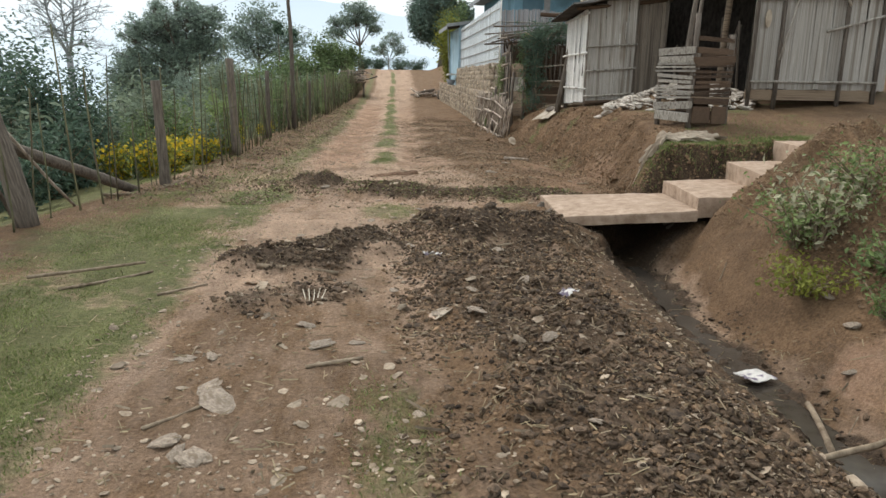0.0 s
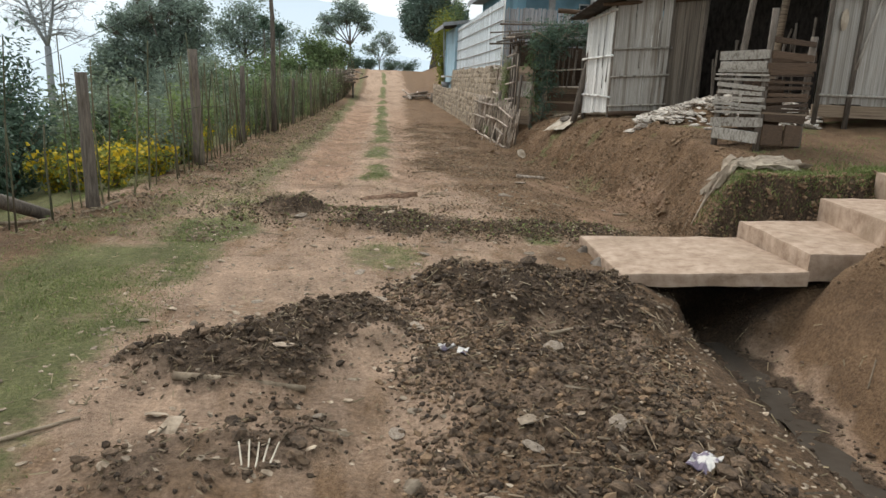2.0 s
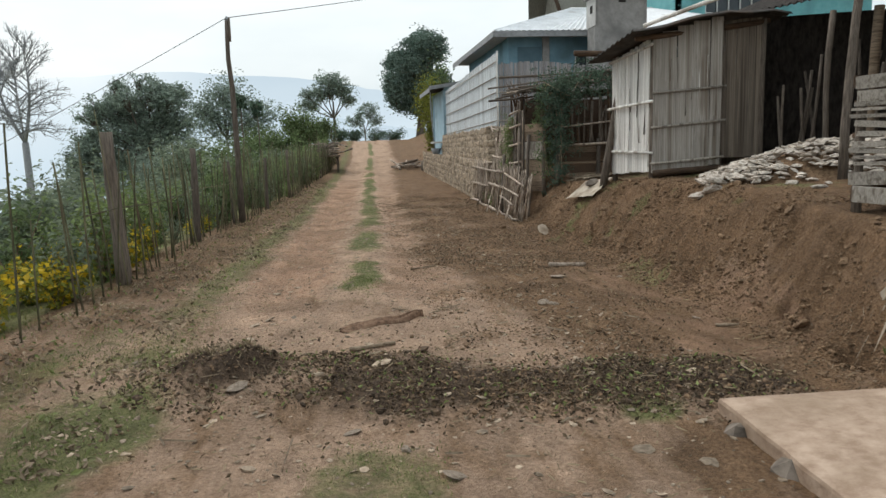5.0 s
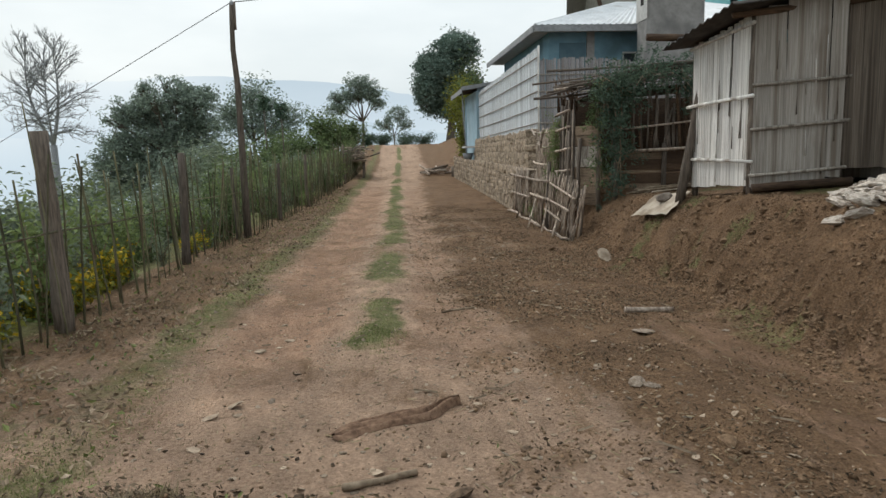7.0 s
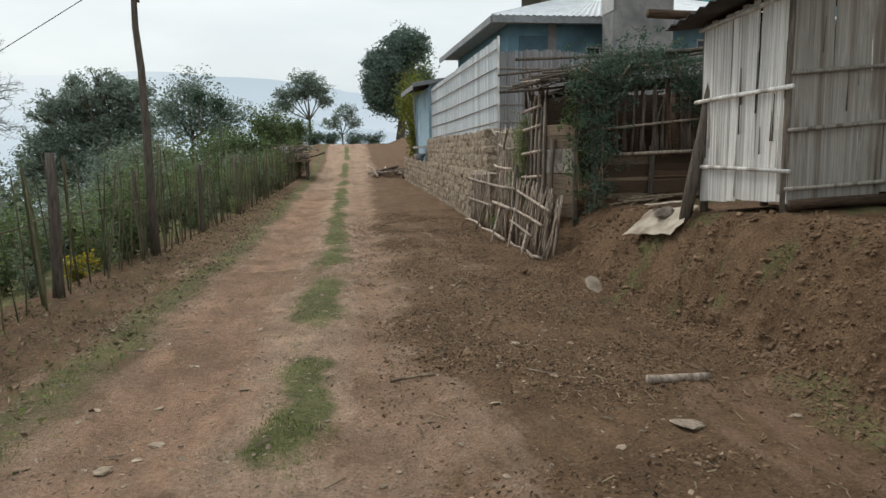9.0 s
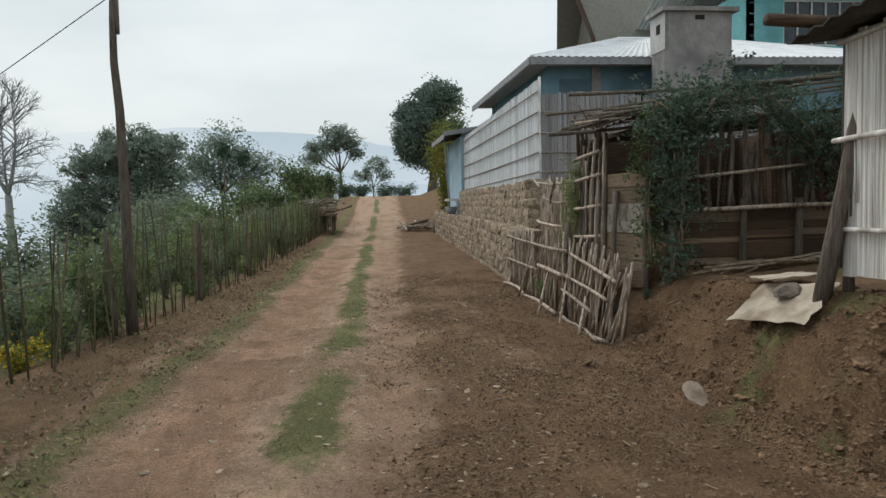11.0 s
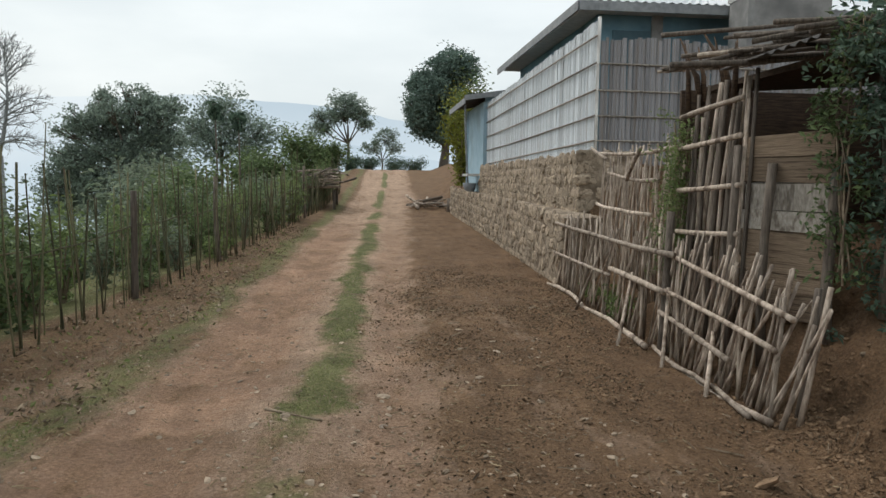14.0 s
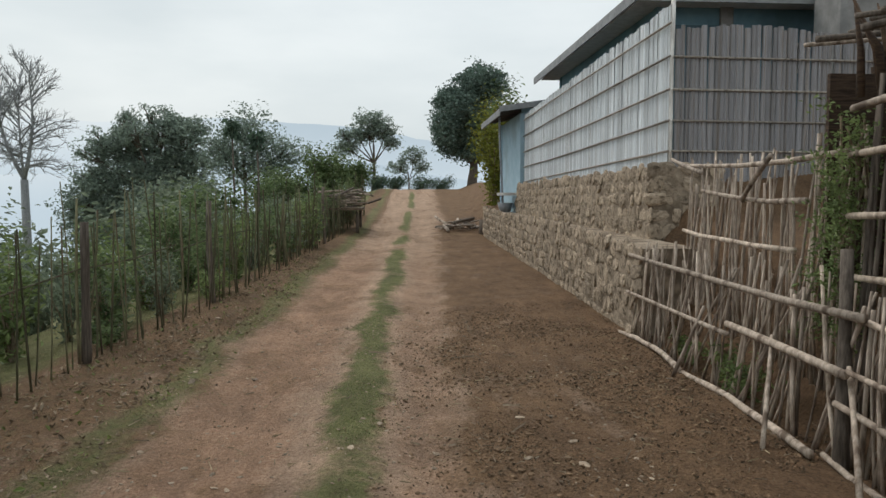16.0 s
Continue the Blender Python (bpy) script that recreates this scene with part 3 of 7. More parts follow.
    z = z + near * 0.02 * (fbm(x, y, 11.0, 3, 45) - 0.5) * (1 - clump)
    z = z - near * rug * 0.10 * smoothstep(0.5, 0.72, fbm(x, y * 0.8, 2.3, 4, 37))
    z = z + near * clump * 0.07 * (np.abs(fbm(x, y, 13.0, 3, 21) - 0.5) * 2 - 0.25)
    return z


def land_at(x, y):
    return float(land(np.array([x]), np.array([y]))[0])


def zones(x, y):
    """Red: turf, green: dark muck and painted slab shade, blue: red clay, alpha: loam."""
    x0 = x
    x = x + 0.42 * (fbm(x, y, 1.1, 4, 15) - 0.5) + 0.16 * (fbm(x, y, 6.0, 3, 16) - 0.5)
    y = y + 0.6 * (fbm(x0, y, 1.0, 4, 18) - 0.5)
    fx, rl, sx = fence_x(y), road_left(y), strip_x(y)
    a, b, c = heaps(x, y)
    near = 1 - smoothstep(9, 13.5, y)
    verge = smoothstep(rl + 0.25, rl - 0.25, x)
    turf = verge * near * smoothstep(fx - 0.2, fx + 0.6, x) * np.clip(fbm(x0, y, 1.0, 4, 53) * 2.4 - 0.42, 0.3, 1)
    turf = np.maximum(turf, verge * (1 - near) * smoothstep(rl - 0.62, rl - 0.3, x) * 0.64)
    turf = np.maximum(turf, smoothstep(0.36, 0.02, np.abs(x - sx)) * smoothstep(12.2, 13.2, y) * np.clip(fbm(x0, y, 0.8, 3, 19) * 3.2 - 0.75, 0.1, 0.95))
    turf = np.maximum(turf, smoothstep(0.3, 0.1, np.hypot((x - 1.75) / 0.9, y - 8.7)) * 0.8)
    turf = np.maximum(turf, smoothstep(0.5, 0.2, np.hypot(x - 0.25, (y - 8.1) / 1.6)) * 0.6)
    turf = np.maximum(turf, smoothstep(0.3, 0.05, np.abs(x - 0.15)) * smoothstep(3.6, 3.0, y) * 0.5)
    turf = np.maximum(turf, smoothstep(4.6, 5.2, x) * smoothstep(11.5, 9.5, y) * 0.16)
    muck = np.clip((a / 0.11) + b / 0.09 + c / np.where(x > 0, 0.075, 0.16), 0, 1) * 0.95
    turf = np.maximum(turf, smoothstep(8.72, 8.85, y) * smoothstep(9.3, 9.05, y) * smoothstep(3.55, 3.8, x) * 0.6)
    muck = np.maximum(muck, smoothstep(8.5, 8.62, y) * smoothstep(8.92, 8.8, y) * smoothstep(3.2, 3.5, x) * 0.75)
    muck = np.maximum(muck, smoothstep(0.35, 0.75, x - ditch_x(y)) * smoothstep(7.6, 7.0, y) * 0.12)
    muck = np.where((y < 5.3) & (a < 0.12), np.minimum(muck, 0.55), muck)
    dc = ditch_x(y)
    muck = np.maximum(muck, smoothstep(0.36, 0.2, np.abs(x - dc + 0.06)) * (1 - smoothstep(8.5, 9, y)))
    dark = np.interp(y, [9, 11.6, 13, 15.5, 17.5, 20, 25, 28, 40, 48, 80], [2.2, 1.65, 1.6, 1.1, 1.45, 1.45, 1.6, 1.8, 2.5, 3.1, 4.6])
    loam = (0.55 * smoothstep(dark - 1.0, dark + 0.1, x) + 0.45 * smoothstep(dark - 0.25, dark + 0.3, x)) * smoothstep(8, 9.5, y)
    loam = np.maximum(loam, smoothstep(rl + 0.35, rl - 0.15, x) * (1 - near) * 0.62)
    loam = np.maximum(loam, smoothstep(fx + 1.15, fx + 0.5, x) * (1 - near) * 0.95)
    turf = np.maximum(turf, verge * (1 - near) * 0.22)
    loam = np.maximum(loam, smoothstep(fx + 1.2, fx + 0.5, x) * near * 0.85)
    loam = np.maximum(loam, smoothstep(0.0, 0.5, x) * smoothstep(5.6, 4.5, y) * 0.75)
    loam = np.maximum(loam, smoothstep(fx + 0.2, fx - 0.4, x) * 0.6)
    turf = np.maximum(turf, smoothstep(fx - 0.2, fx - 0.8, x) * 0.75)
    loam = np.maximum(loam, smoothstep(-1.6, -0.9, x) * smoothstep(5.4, 4.2, y) * 0.6)
    clay = smoothstep(0.75, 0.25, np.abs(x - sx + 0.85)) * smoothstep(9.5, 14, y) * smoothstep(44, 30, y) * 0.72
    clay = np.maximum(clay, smoothstep(0.2, 0.4, x - sx) * smoothstep(dark + 0.1, dark - 0.3, x) * smoothstep(11, 13, y) * smoothstep(44, 30, y) * 0.5)
    red_foot = smoothstep(0.85, 0.3, np.abs(x - toe_x(y) + 0.35)) * smoothstep(9, 10, y) * smoothstep(14.6, 13, y)
    clay = np.maximum(clay, red_foot)
    clay = np.maximum(clay, smoothstep(0.25, 0.5, x - dc) * smoothstep(0.95, 0.55, x - dc) * smoothstep(4.6, 4.0, y) * 0.75)
    loam = np.maximum(loam, smoothstep(1.5, 1.8, x) * smoothstep(0.1, -0.2, x - dc) * smoothstep(9, 8, y))
    muck = np.maximum(muck, smoothstep(1.6, 1.9, x) * smoothstep(0.1, -0.2, x - dc) * smoothstep(7.4, 6.8, y) * 0.5)
    loam = np.maximum(loam, np.where(y > 4.4, smoothstep(0.15, 0.4, x - dc), smoothstep(0.7, 1.1, x - dc)) * smoothstep(9.4, 8.8, y) * 1.1)
    loam = loam * (1 - 0.6 * smoothstep(0.45, 0.65, clay) * (1 - 0.5 * red_foot)) * np.clip(0.45 + 1.1 * fbm(x0, y, 1.3, 4, 23), 0, 1.1)
    loam = np.maximum(loam, 0.95 * smoothstep(0.05, 0.4, x - toe_x(y)) * smoothstep(9.0, 9.8, y) * smoothstep(27, 25, y))
    # Shade inside the culvert, painted with the muck mask below the slab.
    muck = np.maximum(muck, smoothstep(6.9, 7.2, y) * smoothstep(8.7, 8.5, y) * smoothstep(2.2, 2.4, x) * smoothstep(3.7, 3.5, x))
    moss = smoothstep(0.56, 0.70, fbm(x0, y, 1.5, 4, 47))
    turf = np.maximum(turf, moss * 0.6 * smoothstep(-0.5, 0.1, x - toe_x(y)) * smoothstep(9.2, 10, y) * smoothstep(20, 18, y))
    loam = np.maximum(loam, 0.42 * smoothstep(0.48, 0.62, fbm(x0, y, 1.7, 4, 29)))
    return np.stack([turf, muck, clay, loam], -1)


def graded(lo, hi, step, start, end, grow):
    mid = list(np.arange(lo, hi, step))
    left, s, p = [], step, lo
    while p > start:
        s *= grow
        p -= s
        left.append(p)
    right, s, p = [], step, mid[-1]
    while p < end:
        s *= grow
        p += s
        right.append(p)
    return np.array(left[::-1] + mid + right)


def build_ground():
    xs = graded(-3.2, 5.2, 0.036, -2600, 2600, 1.13)
    ys = np.concatenate([graded(1.4, 13.0, 0.038, -1500, 13.0, 1.16), graded(13.1, 27.0, 0.06, 13.05, 2900, 1.09)])
    ys = np.unique(np.round(ys, 4))
    gx, gy = np.meshgrid(xs, ys)
    gz = land(gx, gy)
    nx, ny = len(xs), len(ys)
    v = np.stack([gx, gy, gz], -1).reshape(-1, 3)
    i = (np.arange(ny - 1)[:, None] * nx + np.arange(nx - 1)[None, :]).reshape(-1)
    q = np.stack([i, i + 1, i + 1 + nx, i + nx], 1)
    me = bpy.data.meshes.new("ground")
    me.from_pydata(v.tolist(), [], q.tolist())
    me.update()
    me.polygons.foreach_set("use_smooth", [True] * len(me.polygons))
    me.materials.append(M_GROUND)
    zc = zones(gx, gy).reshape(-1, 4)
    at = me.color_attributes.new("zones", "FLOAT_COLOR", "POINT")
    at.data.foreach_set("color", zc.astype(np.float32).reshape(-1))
    ob = link("ground", me)
    return tagged(ob, "bare dirt track with turf verge, muck heaps and earth bank", "ground", kind="structure")


build_ground()


def build_hills(name, label, material, dist, crest, base, spread, seed):
    b = Buf()
    angs = np.radians(np.linspace(-spread, spread, 181))
    v = []
    for k, a in enumerate(angs):
        h = float(np.interp(math.degrees(a), [p[0] for p in crest], [p[1] for p in crest]))
        h += 14 * (float(fbm(np.array([a * 9]), np.array([0.3]), 3.0, 5, seed)[0]) - 0.5) * dist / 1500
        for r, z in ((dist * 0.82, base), (dist * 0.93, base + (h - base) * 0.62), (dist, h), (dist * 1.15, base)):
            v.append((r * math.sin(a), r * math.cos(a), z))
    f = []
    for k in range(180):
        for j in range(3):
            p = k * 4 + j
            f.append((p, p + 4, p + 5, p + 1))
    b.add(v, f)
    tagged(link(name, b.mesh(name, material, True)), label, "hills", kind="structure")


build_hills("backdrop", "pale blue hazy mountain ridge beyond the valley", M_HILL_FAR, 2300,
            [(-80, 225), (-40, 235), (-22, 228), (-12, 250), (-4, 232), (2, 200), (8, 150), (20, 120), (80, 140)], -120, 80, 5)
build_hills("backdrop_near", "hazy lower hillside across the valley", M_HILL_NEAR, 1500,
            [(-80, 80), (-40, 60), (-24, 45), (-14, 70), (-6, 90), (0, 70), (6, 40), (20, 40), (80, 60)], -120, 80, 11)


# ---------------------------------------------------------------- shared pieces
def wobble_stick(length, r0, r1, bend=0.03, sides=5, rings=5, crook=0.0):
    b = Buf()
    ph = rng.uniform(0, 6.28)
    pts, rad = [], []
    for i in range(rings):
        u = i / (rings - 1)
        o = bend * math.sin(math.pi * u) + crook * math.sin(5 * u + ph) * 0.3
        pts.append((o * math.cos(ph) * length, o * math.sin(ph) * length, u * length))
        rad.append((r0 + (r1 - r0) * u) * (1 + rng.uniform(-0.1, 0.1)))
    b.tube(pts, rad, sides)
    return b


def rod(a, b_, r, bend=0.02, sides=5, rings=4, taper=0.8):
    """A slightly crooked stick from a to b."""
    a, e = Vector(a), Vector(b_)
    d = e - a
    side = Vector(rng.normal(size=3)).cross(d)
    side = side.normalized() if side.length > 1e-6 else Vector((0, 0, 1))
    b = Buf()
    pts = [a + d * (i / (rings - 1)) + side * (bend * d.length * math.sin(math.pi * i / (rings - 1)) * rng.uniform(0.5, 1.2)) for i in range(rings)]
    b.tube(pts, [r * (1 + (taper - 1) * i / (rings - 1)) * rng.uniform(0.92, 1.08) for i in range(rings)], sides)
    return b


def split_mesh(name, material, curve=1.8):
    """A split, slightly rounded strip of bamboo, one unit wide and high, its foot at the origin."""
    b = Buf()
    n, k = 6, 4
    v, f = [], []
    for i in range(n + 1):
        z = i / n
        w = rng.uniform(-0.05, 0.05)
        for j in range(k + 1):
            x = j / k - 0.5
            v.append((x * (1 + rng.uniform(-0.03, 0.03)) + w * 0.3, -0.5 + curve * x * x + w, z))
    m = len(v)
    v += [(x, 0.5, z) for x, z in ((-0.5, 0), (0.5, 0), (-0.5, 1), (0.5, 1))]
    for i in range(n):
        for j in range(k):
            a = i * (k + 1) + j
            f.append((a, a + 1, a + k + 2, a + k + 1))
    f.append((m + 1, m, m + 2, m + 3))
    f.append(tuple([m] + [i * (k + 1) for i in range(0, 0)] + [0, 1, 2, 3, 4, m + 1]))
    t = n * (k + 1)
    f.append((m + 2, t, t + 1, t + 2, t + 3, t + 4, m + 3)[::-1])
    b.add(v, f)
    return b.mesh(name, material)


def strip_wall(parent, p0, p1, z0, z1, width, meshes, thick=0.012, ragged=0.03, gap=0.9, lean=0.0, name="bamboo_strip"):
    """Upright strips side by side from p0 to p1."""
    a, e = Vector((*p0, 0)), Vector((*p1, 0))
    d = e - a
    total = d.length
    ang = math.degrees(math.atan2(d.y, d.x))
    s = 0.0
    while s < total - 0.01:
        w = width * rng.uniform(0.7, 1.35)
        w = min(w, total - s)
        u = (s + w / 2) / total
        p = a + d * u
        lo = z0(u) if callable(z0) else z0
        hi = z1(u) if callable(z1) else z1
        lo += rng.uniform(-ragged, ragged)
        hi += rng.uniform(-ragged, ragged)
        me = meshes[int(rng.integers(len(meshes)))]
        m = pose(p.x, p.y, lo, 0, rng.normal() * 0.4 + lean, ang + rng.normal() * 1.2) @ Matrix.Diagonal((w * gap, thick, hi - lo, 1))
        link(name, me, parent, m)
        s += w


SPLIT_GREY = [split_mesh("bamboo_strip", M_BAMBOO_GREY) for _ in range(3)]
SPLIT_MAT = [split_mesh("bamboo_strip", M_MATTING, 0.6) for _ in range(4)]
SPLIT_BROWN = [split_mesh("bamboo_strip", M_MAT_BROWN, 0.6) for _ in range(4)]
SPLIT_LIT = [split_mesh("bamboo_strip", M_BAMBOO_PALE, 0.6) for _ in range(4)]
SPLIT_SHADE = [split_mesh("bamboo_strip", M_SHADE_STRIP) for _ in range(3)]
SPLIT_TIN = [split_mesh("bamboo_strip", M_TIN_STRIP) for _ in range(3)]


def plank_mesh(name, material):
    b = Buf().box((1, 1, 1))
    b.v = [(x, y + 0.06 * math.sin(7 * x), z + rng.uniform(-0.05, 0.05)) for x, y, z in b.v]
    return b.mesh(name, material)


PLANKS = [plank_mesh("plank", M_PLANK) for _ in range(3)]
PALE_PLANKS = [plank_mesh("plank", M_BAMBOO_GREY) for _ in range(2)]
DARK_PLANKS = [plank_mesh("plank", M_DARK_WOOD) for _ in range(3)]


def plank(parent, centre, size, rot=(0, 0, 0), meshes=PLANKS, name="plank", label=""):
    ob = link(name, meshes[int(rng.integers(len(meshes)))], parent, pose(*centre, *rot) @ Matrix.Diagonal((*size, 1)))
    if label:
        ob["label"] = label
    return ob


# ---------------------------------------------------------------- roadside stake fence
def build_stake_fence():
    fence = empty("stake_fence", "rough garden fence of thin green-grey stakes and weathered posts", "fence")
    shapes = [wobble_stick(1.0, r, r * 0.75, 0.02, 5, 5, 0.03).mesh("stake", M_STAKE, True) for r in (0.011, 0.012, 0.014, 0.016, 0.018, 0.012)]
    y = 6.2
    while y < 50:
        step = 0.33 if y < 12 else 0.24 if y < 18 else 0.155
        y += step * rng.uniform(0.5, 1.5)
        x = float(fence_x(y)) + rng.normal() * 0.05
        h = rng.uniform(1.25, 1.75) if y > 12 else rng.uniform(0.9, 2.0)
        if rng.random() < 0.08:
            h += 0.45
        thick = rng.uniform(0.6, 1.05)
        m = pose(x, y, land_at(x, y) - 0.06, rng.normal() * 3.0, rng.normal() * 3.2, rng.uniform(0, 360)) @ Matrix.Diagonal((thick, thick, h, 1))
        link("stake", shapes[int(rng.integers(len(shapes)))], fence, m)
    for x, y, h, r, rx, ry in ((-3.28, 7.02, 1.5, 0.10, 2, -11), (-2.76, 9.75, 1.45, 0.065, 0, -1), (-2.52, 13.65, 1.85, 0.08, 1, -1),
                               (-2.45, 17.46, 1.65, 0.06, -1, 1), (-2.28, 20.4, 1.4, 0.036, 1, -2), (-1.95, 23.6, 1.4, 0.042, 0, 1), (-1.62, 26.9, 1.5, 0.04, -1, -1),
                               (-1.05, 37.0, 1.7, 0.04, 0, -1)):
        b = wobble_stick(h, r * 1.1, r * 0.85, 0.015, 9, 7, 0.02)
        part("post", b, M_POST, fence, "thick weathered wooden post", True, pose(x, y, land_at(x, y) - 0.08, rx, ry, 0))
    # thin binding rail of the fence
    for y0 in np.arange(12.5, 47, 4.4):
        pts = [(float(fence_x(y0 + k)) - 0.03, y0 + k, land_at(float(fence_x(y0 + k)), y0 + k) + 0.85 + rng.normal() * 0.05) for k in (0, 1.1, 2.2, 3.3, 4.4)]
        part("rail", Buf().tube(pts, 0.009, 5), M_STAKE, fence)
    return fence


build_stake_fence()

# leaning log and a dead branch by the old post
lx, ly = -3.35, 8.6
thing("fallen_log", rod((-3.95, 7.3, 0.95), (-3.0, 9.3, 0.06), 0.075, 0.02, 8, 6, 0.8), M_POST, "dark weathered log leaning against the old fence", "log", smooth=True)
thing("dead_branch", rod((-3.2, 8.7, 0.10), (-2.55, 9.9, 0.12), 0.018, 0.05, 5, 6), M_TWIG, "grey dead branch lying on the verge", "branch", smooth=True)
thing("dead_branch", rod((-2.45, 5.1, 0.085), (-1.75, 5.5, 0.085), 0.014, 0.03, 5, 5), M_TWIG, "thin dry stick lying on the turf", "branch", smooth=True)
thing("leaning_stick", rod((-3.75, 7.4, 1.2), (-3.35, 8.3, 0.02), 0.02, 0.02, 5, 5), M_BAMBOO_TAN, "pale bamboo stick leaning in the old fence", "stick", smooth=True)
for k in range(9):
    x0 = -3.6 - 0.09 * k + rng.normal() * 0.03
    thing("old_stake", rod((x0, 7.2 + rng.normal() * 0.3, land_at(x0, 7.2) - 0.05), (x0 + rng.normal() * 0.12, 7.2 + rng.normal() * 0.2, 0.75 + rng.uniform(-0.2, 0.3)), 0.025, 0.02, 5, 4), M_POST,
          "short dark stake of the broken old fence", "stake", group="stakes of the old fence", smooth=True)


# ---------------------------------------------------------------- power pole and cables
pole = empty("utility_pole", "slim crooked wooden pole carrying a thin cable", "pole")
px, py = -2.15, 20.65
part("pole_shaft", Buf().tube([(px, py, -0.1), (px - 0.01, py, 1.0), (px - 0.01, py, 2.0), (px - 0.02, py, 2.9), (px - 0.06, py, 3.5), (px - 0.05, py, 4.0), (px - 0.04, py, 4.3)],
                              [0.078, 0.068, 0.06, 0.054, 0.047, 0.042, 0.038], 9), M_POST, pole, smooth=True)
part("pole_tip", Buf().tube([(px - 0.0, py, 3.85), (px + 0.012, py, 4.33)], [0.03, 0.022], 6), M_POST, pole, smooth=True)
part("insulator", Buf().tube([(px - 0.04, py, 4.24), (px - 0.04, py, 4.30), (px - 0.04, py, 4.36)], [0.03, 0.042, 0.022], 8), M_PIPE, pole, "small grey insulator", True)


def cable(name, a, e, sag, r, label):
    a, e = Vector(a), Vector(e)
    pts = [a.lerp(e, i / 16) - Vector((0, 0, sag * 4 * (i / 16) * (1 - i / 16))) for i in range(17)]
    thing(name, Buf().tube(pts, r, 5), M_WIRE, label, "cable", smooth=True)


cable("power_cable", (px - 0.04, py, 4.33), (14.6, 38.0, 10.35), 0.15, 0.008, "thin black cable from the pole to the turquoise house")
cable("power_cable", (px - 0.04, py, 4.33), (-26.5, 37.5, -3.6), 0.2, 0.007, "thin black cable running down into the valley")


# ---------------------------------------------------------------- trees and shrubs
def tuft(cents, per, radius, flat):
    """Rounded sprays of leaves about the given centres, their upper sides turned outwards and up."""
    n = len(cents) * per
    d = rng.normal(size=(n, 3))
    d /= np.linalg.norm(d, axis=1)[:, None]
    r = radius * np.repeat(rng.uniform(0.6, 1.35, len(cents)), per) * rng.uniform(0.25, 1.0, n) ** 0.5
    return np.repeat(cents, per, 0) + d * r[:, None] * np.array([1, 1, flat]), d * 0.8 + np.array([0, 0, 0.55])


def tree(name, label, base, trunk_top, r, blobs, n_leaf, leaf, leaf_mat, bark=M_BARK, clump=0.55, per=60, flat=0.6, loose=0.2):
    t = empty(name, label, "tree", Matrix.Translation(base))
    b = Buf()
    top = Vector(trunk_top)
    pts = [Vector((0, 0, -0.4)).lerp(top, u) + Vector((math.sin(4 * u) * 0.12, math.cos(3 * u) * 0.1, 0)) * min(1, u * 3) for u in np.linspace(0, 1, 7)]
    b.tube(pts, [r * (1.15 - 0.6 * u) for u in np.linspace(0, 1, 7)], 8)
    cents = []
    tot = sum(rx * ry * rz for _, (rx, ry, rz) in blobs)
    for c, (rx, ry, rz) in blobs:
        c = Vector(c)
        s = pts[4] if c.z > pts[4].z + rz else pts[3]
        midp = s.lerp(c, 0.55) + Vector(rng.normal(size=3)) * 0.1 * rx
        b.tube([s, midp, c], [r * 0.5, r * 0.35, r * 0.18], 6)
        k = max(3, int(n_leaf / per * rx * ry * rz / tot))
        d = rng.normal(size=(k, 3))
        d /= np.linalg.norm(d, axis=1)[:, None]
        rad = rng.uniform(0.45, 1.0, k) ** 0.5
        pc = np.array(c) + d * rad[:, None] * np.array([rx, ry, rz]) + np.clip(rng.normal(size=(k, 3)), -2, 2) * loose * rx
        for q in pc[:: max(1, k // 14)]:
            b.tube([c.lerp(s, 0.25), Vector(q) * 0.55 + c * 0.45 + Vector((0, 0, -0.15 * rz)), Vector(q)], [r * 0.2, r * 0.13, r * 0.05], 5, False)
        cents.append(pc)
    cents = np.concatenate(cents)
    leafs, face = tuft(cents, per, clump, flat)
    part("trunk", b, bark, t, smooth=True)
    part("crown", leaves(leafs, leaf, face=face, slim=0.55), leaf_mat, t)
    return t


def gz(x, y):
    return land_at(x, y)


def blob_set(n, centre, spread, size, seed):
    g = np.random.default_rng(seed)
    out = []
    for _ in range(n):
        o = np.clip(g.normal(size=3), -1.5, 1.5) * np.array(spread)
        s = size * g.uniform(0.7, 1.25)
        out.append((tuple(np.array(centre) + o), (s, s, s * 0.75)))
    return out


def mound_blobs(xs, tops, floor, size, x0, seed):
    """Crown lumps filling the space under an uneven outline, larger inside than along the rim."""
    g = np.random.default_rng(seed)
    out = []
    for x in np.arange(xs[0] + 0.7, xs[-1] - 0.4, size * 0.95):
        top = float(np.interp(x, xs, tops))
        z = top - size * 0.6
        first = True
        while z > floor:
            r = size * (g.uniform(0.55, 0.85) if first else g.uniform(0.85, 1.25))
            out.append(((x - x0 + g.normal() * 0.35, g.normal() * 1.3, z + g.normal() * 0.25), (r, r * 1.1, r * 0.72)))
            z -= r * 1.35
            first = False
    return out


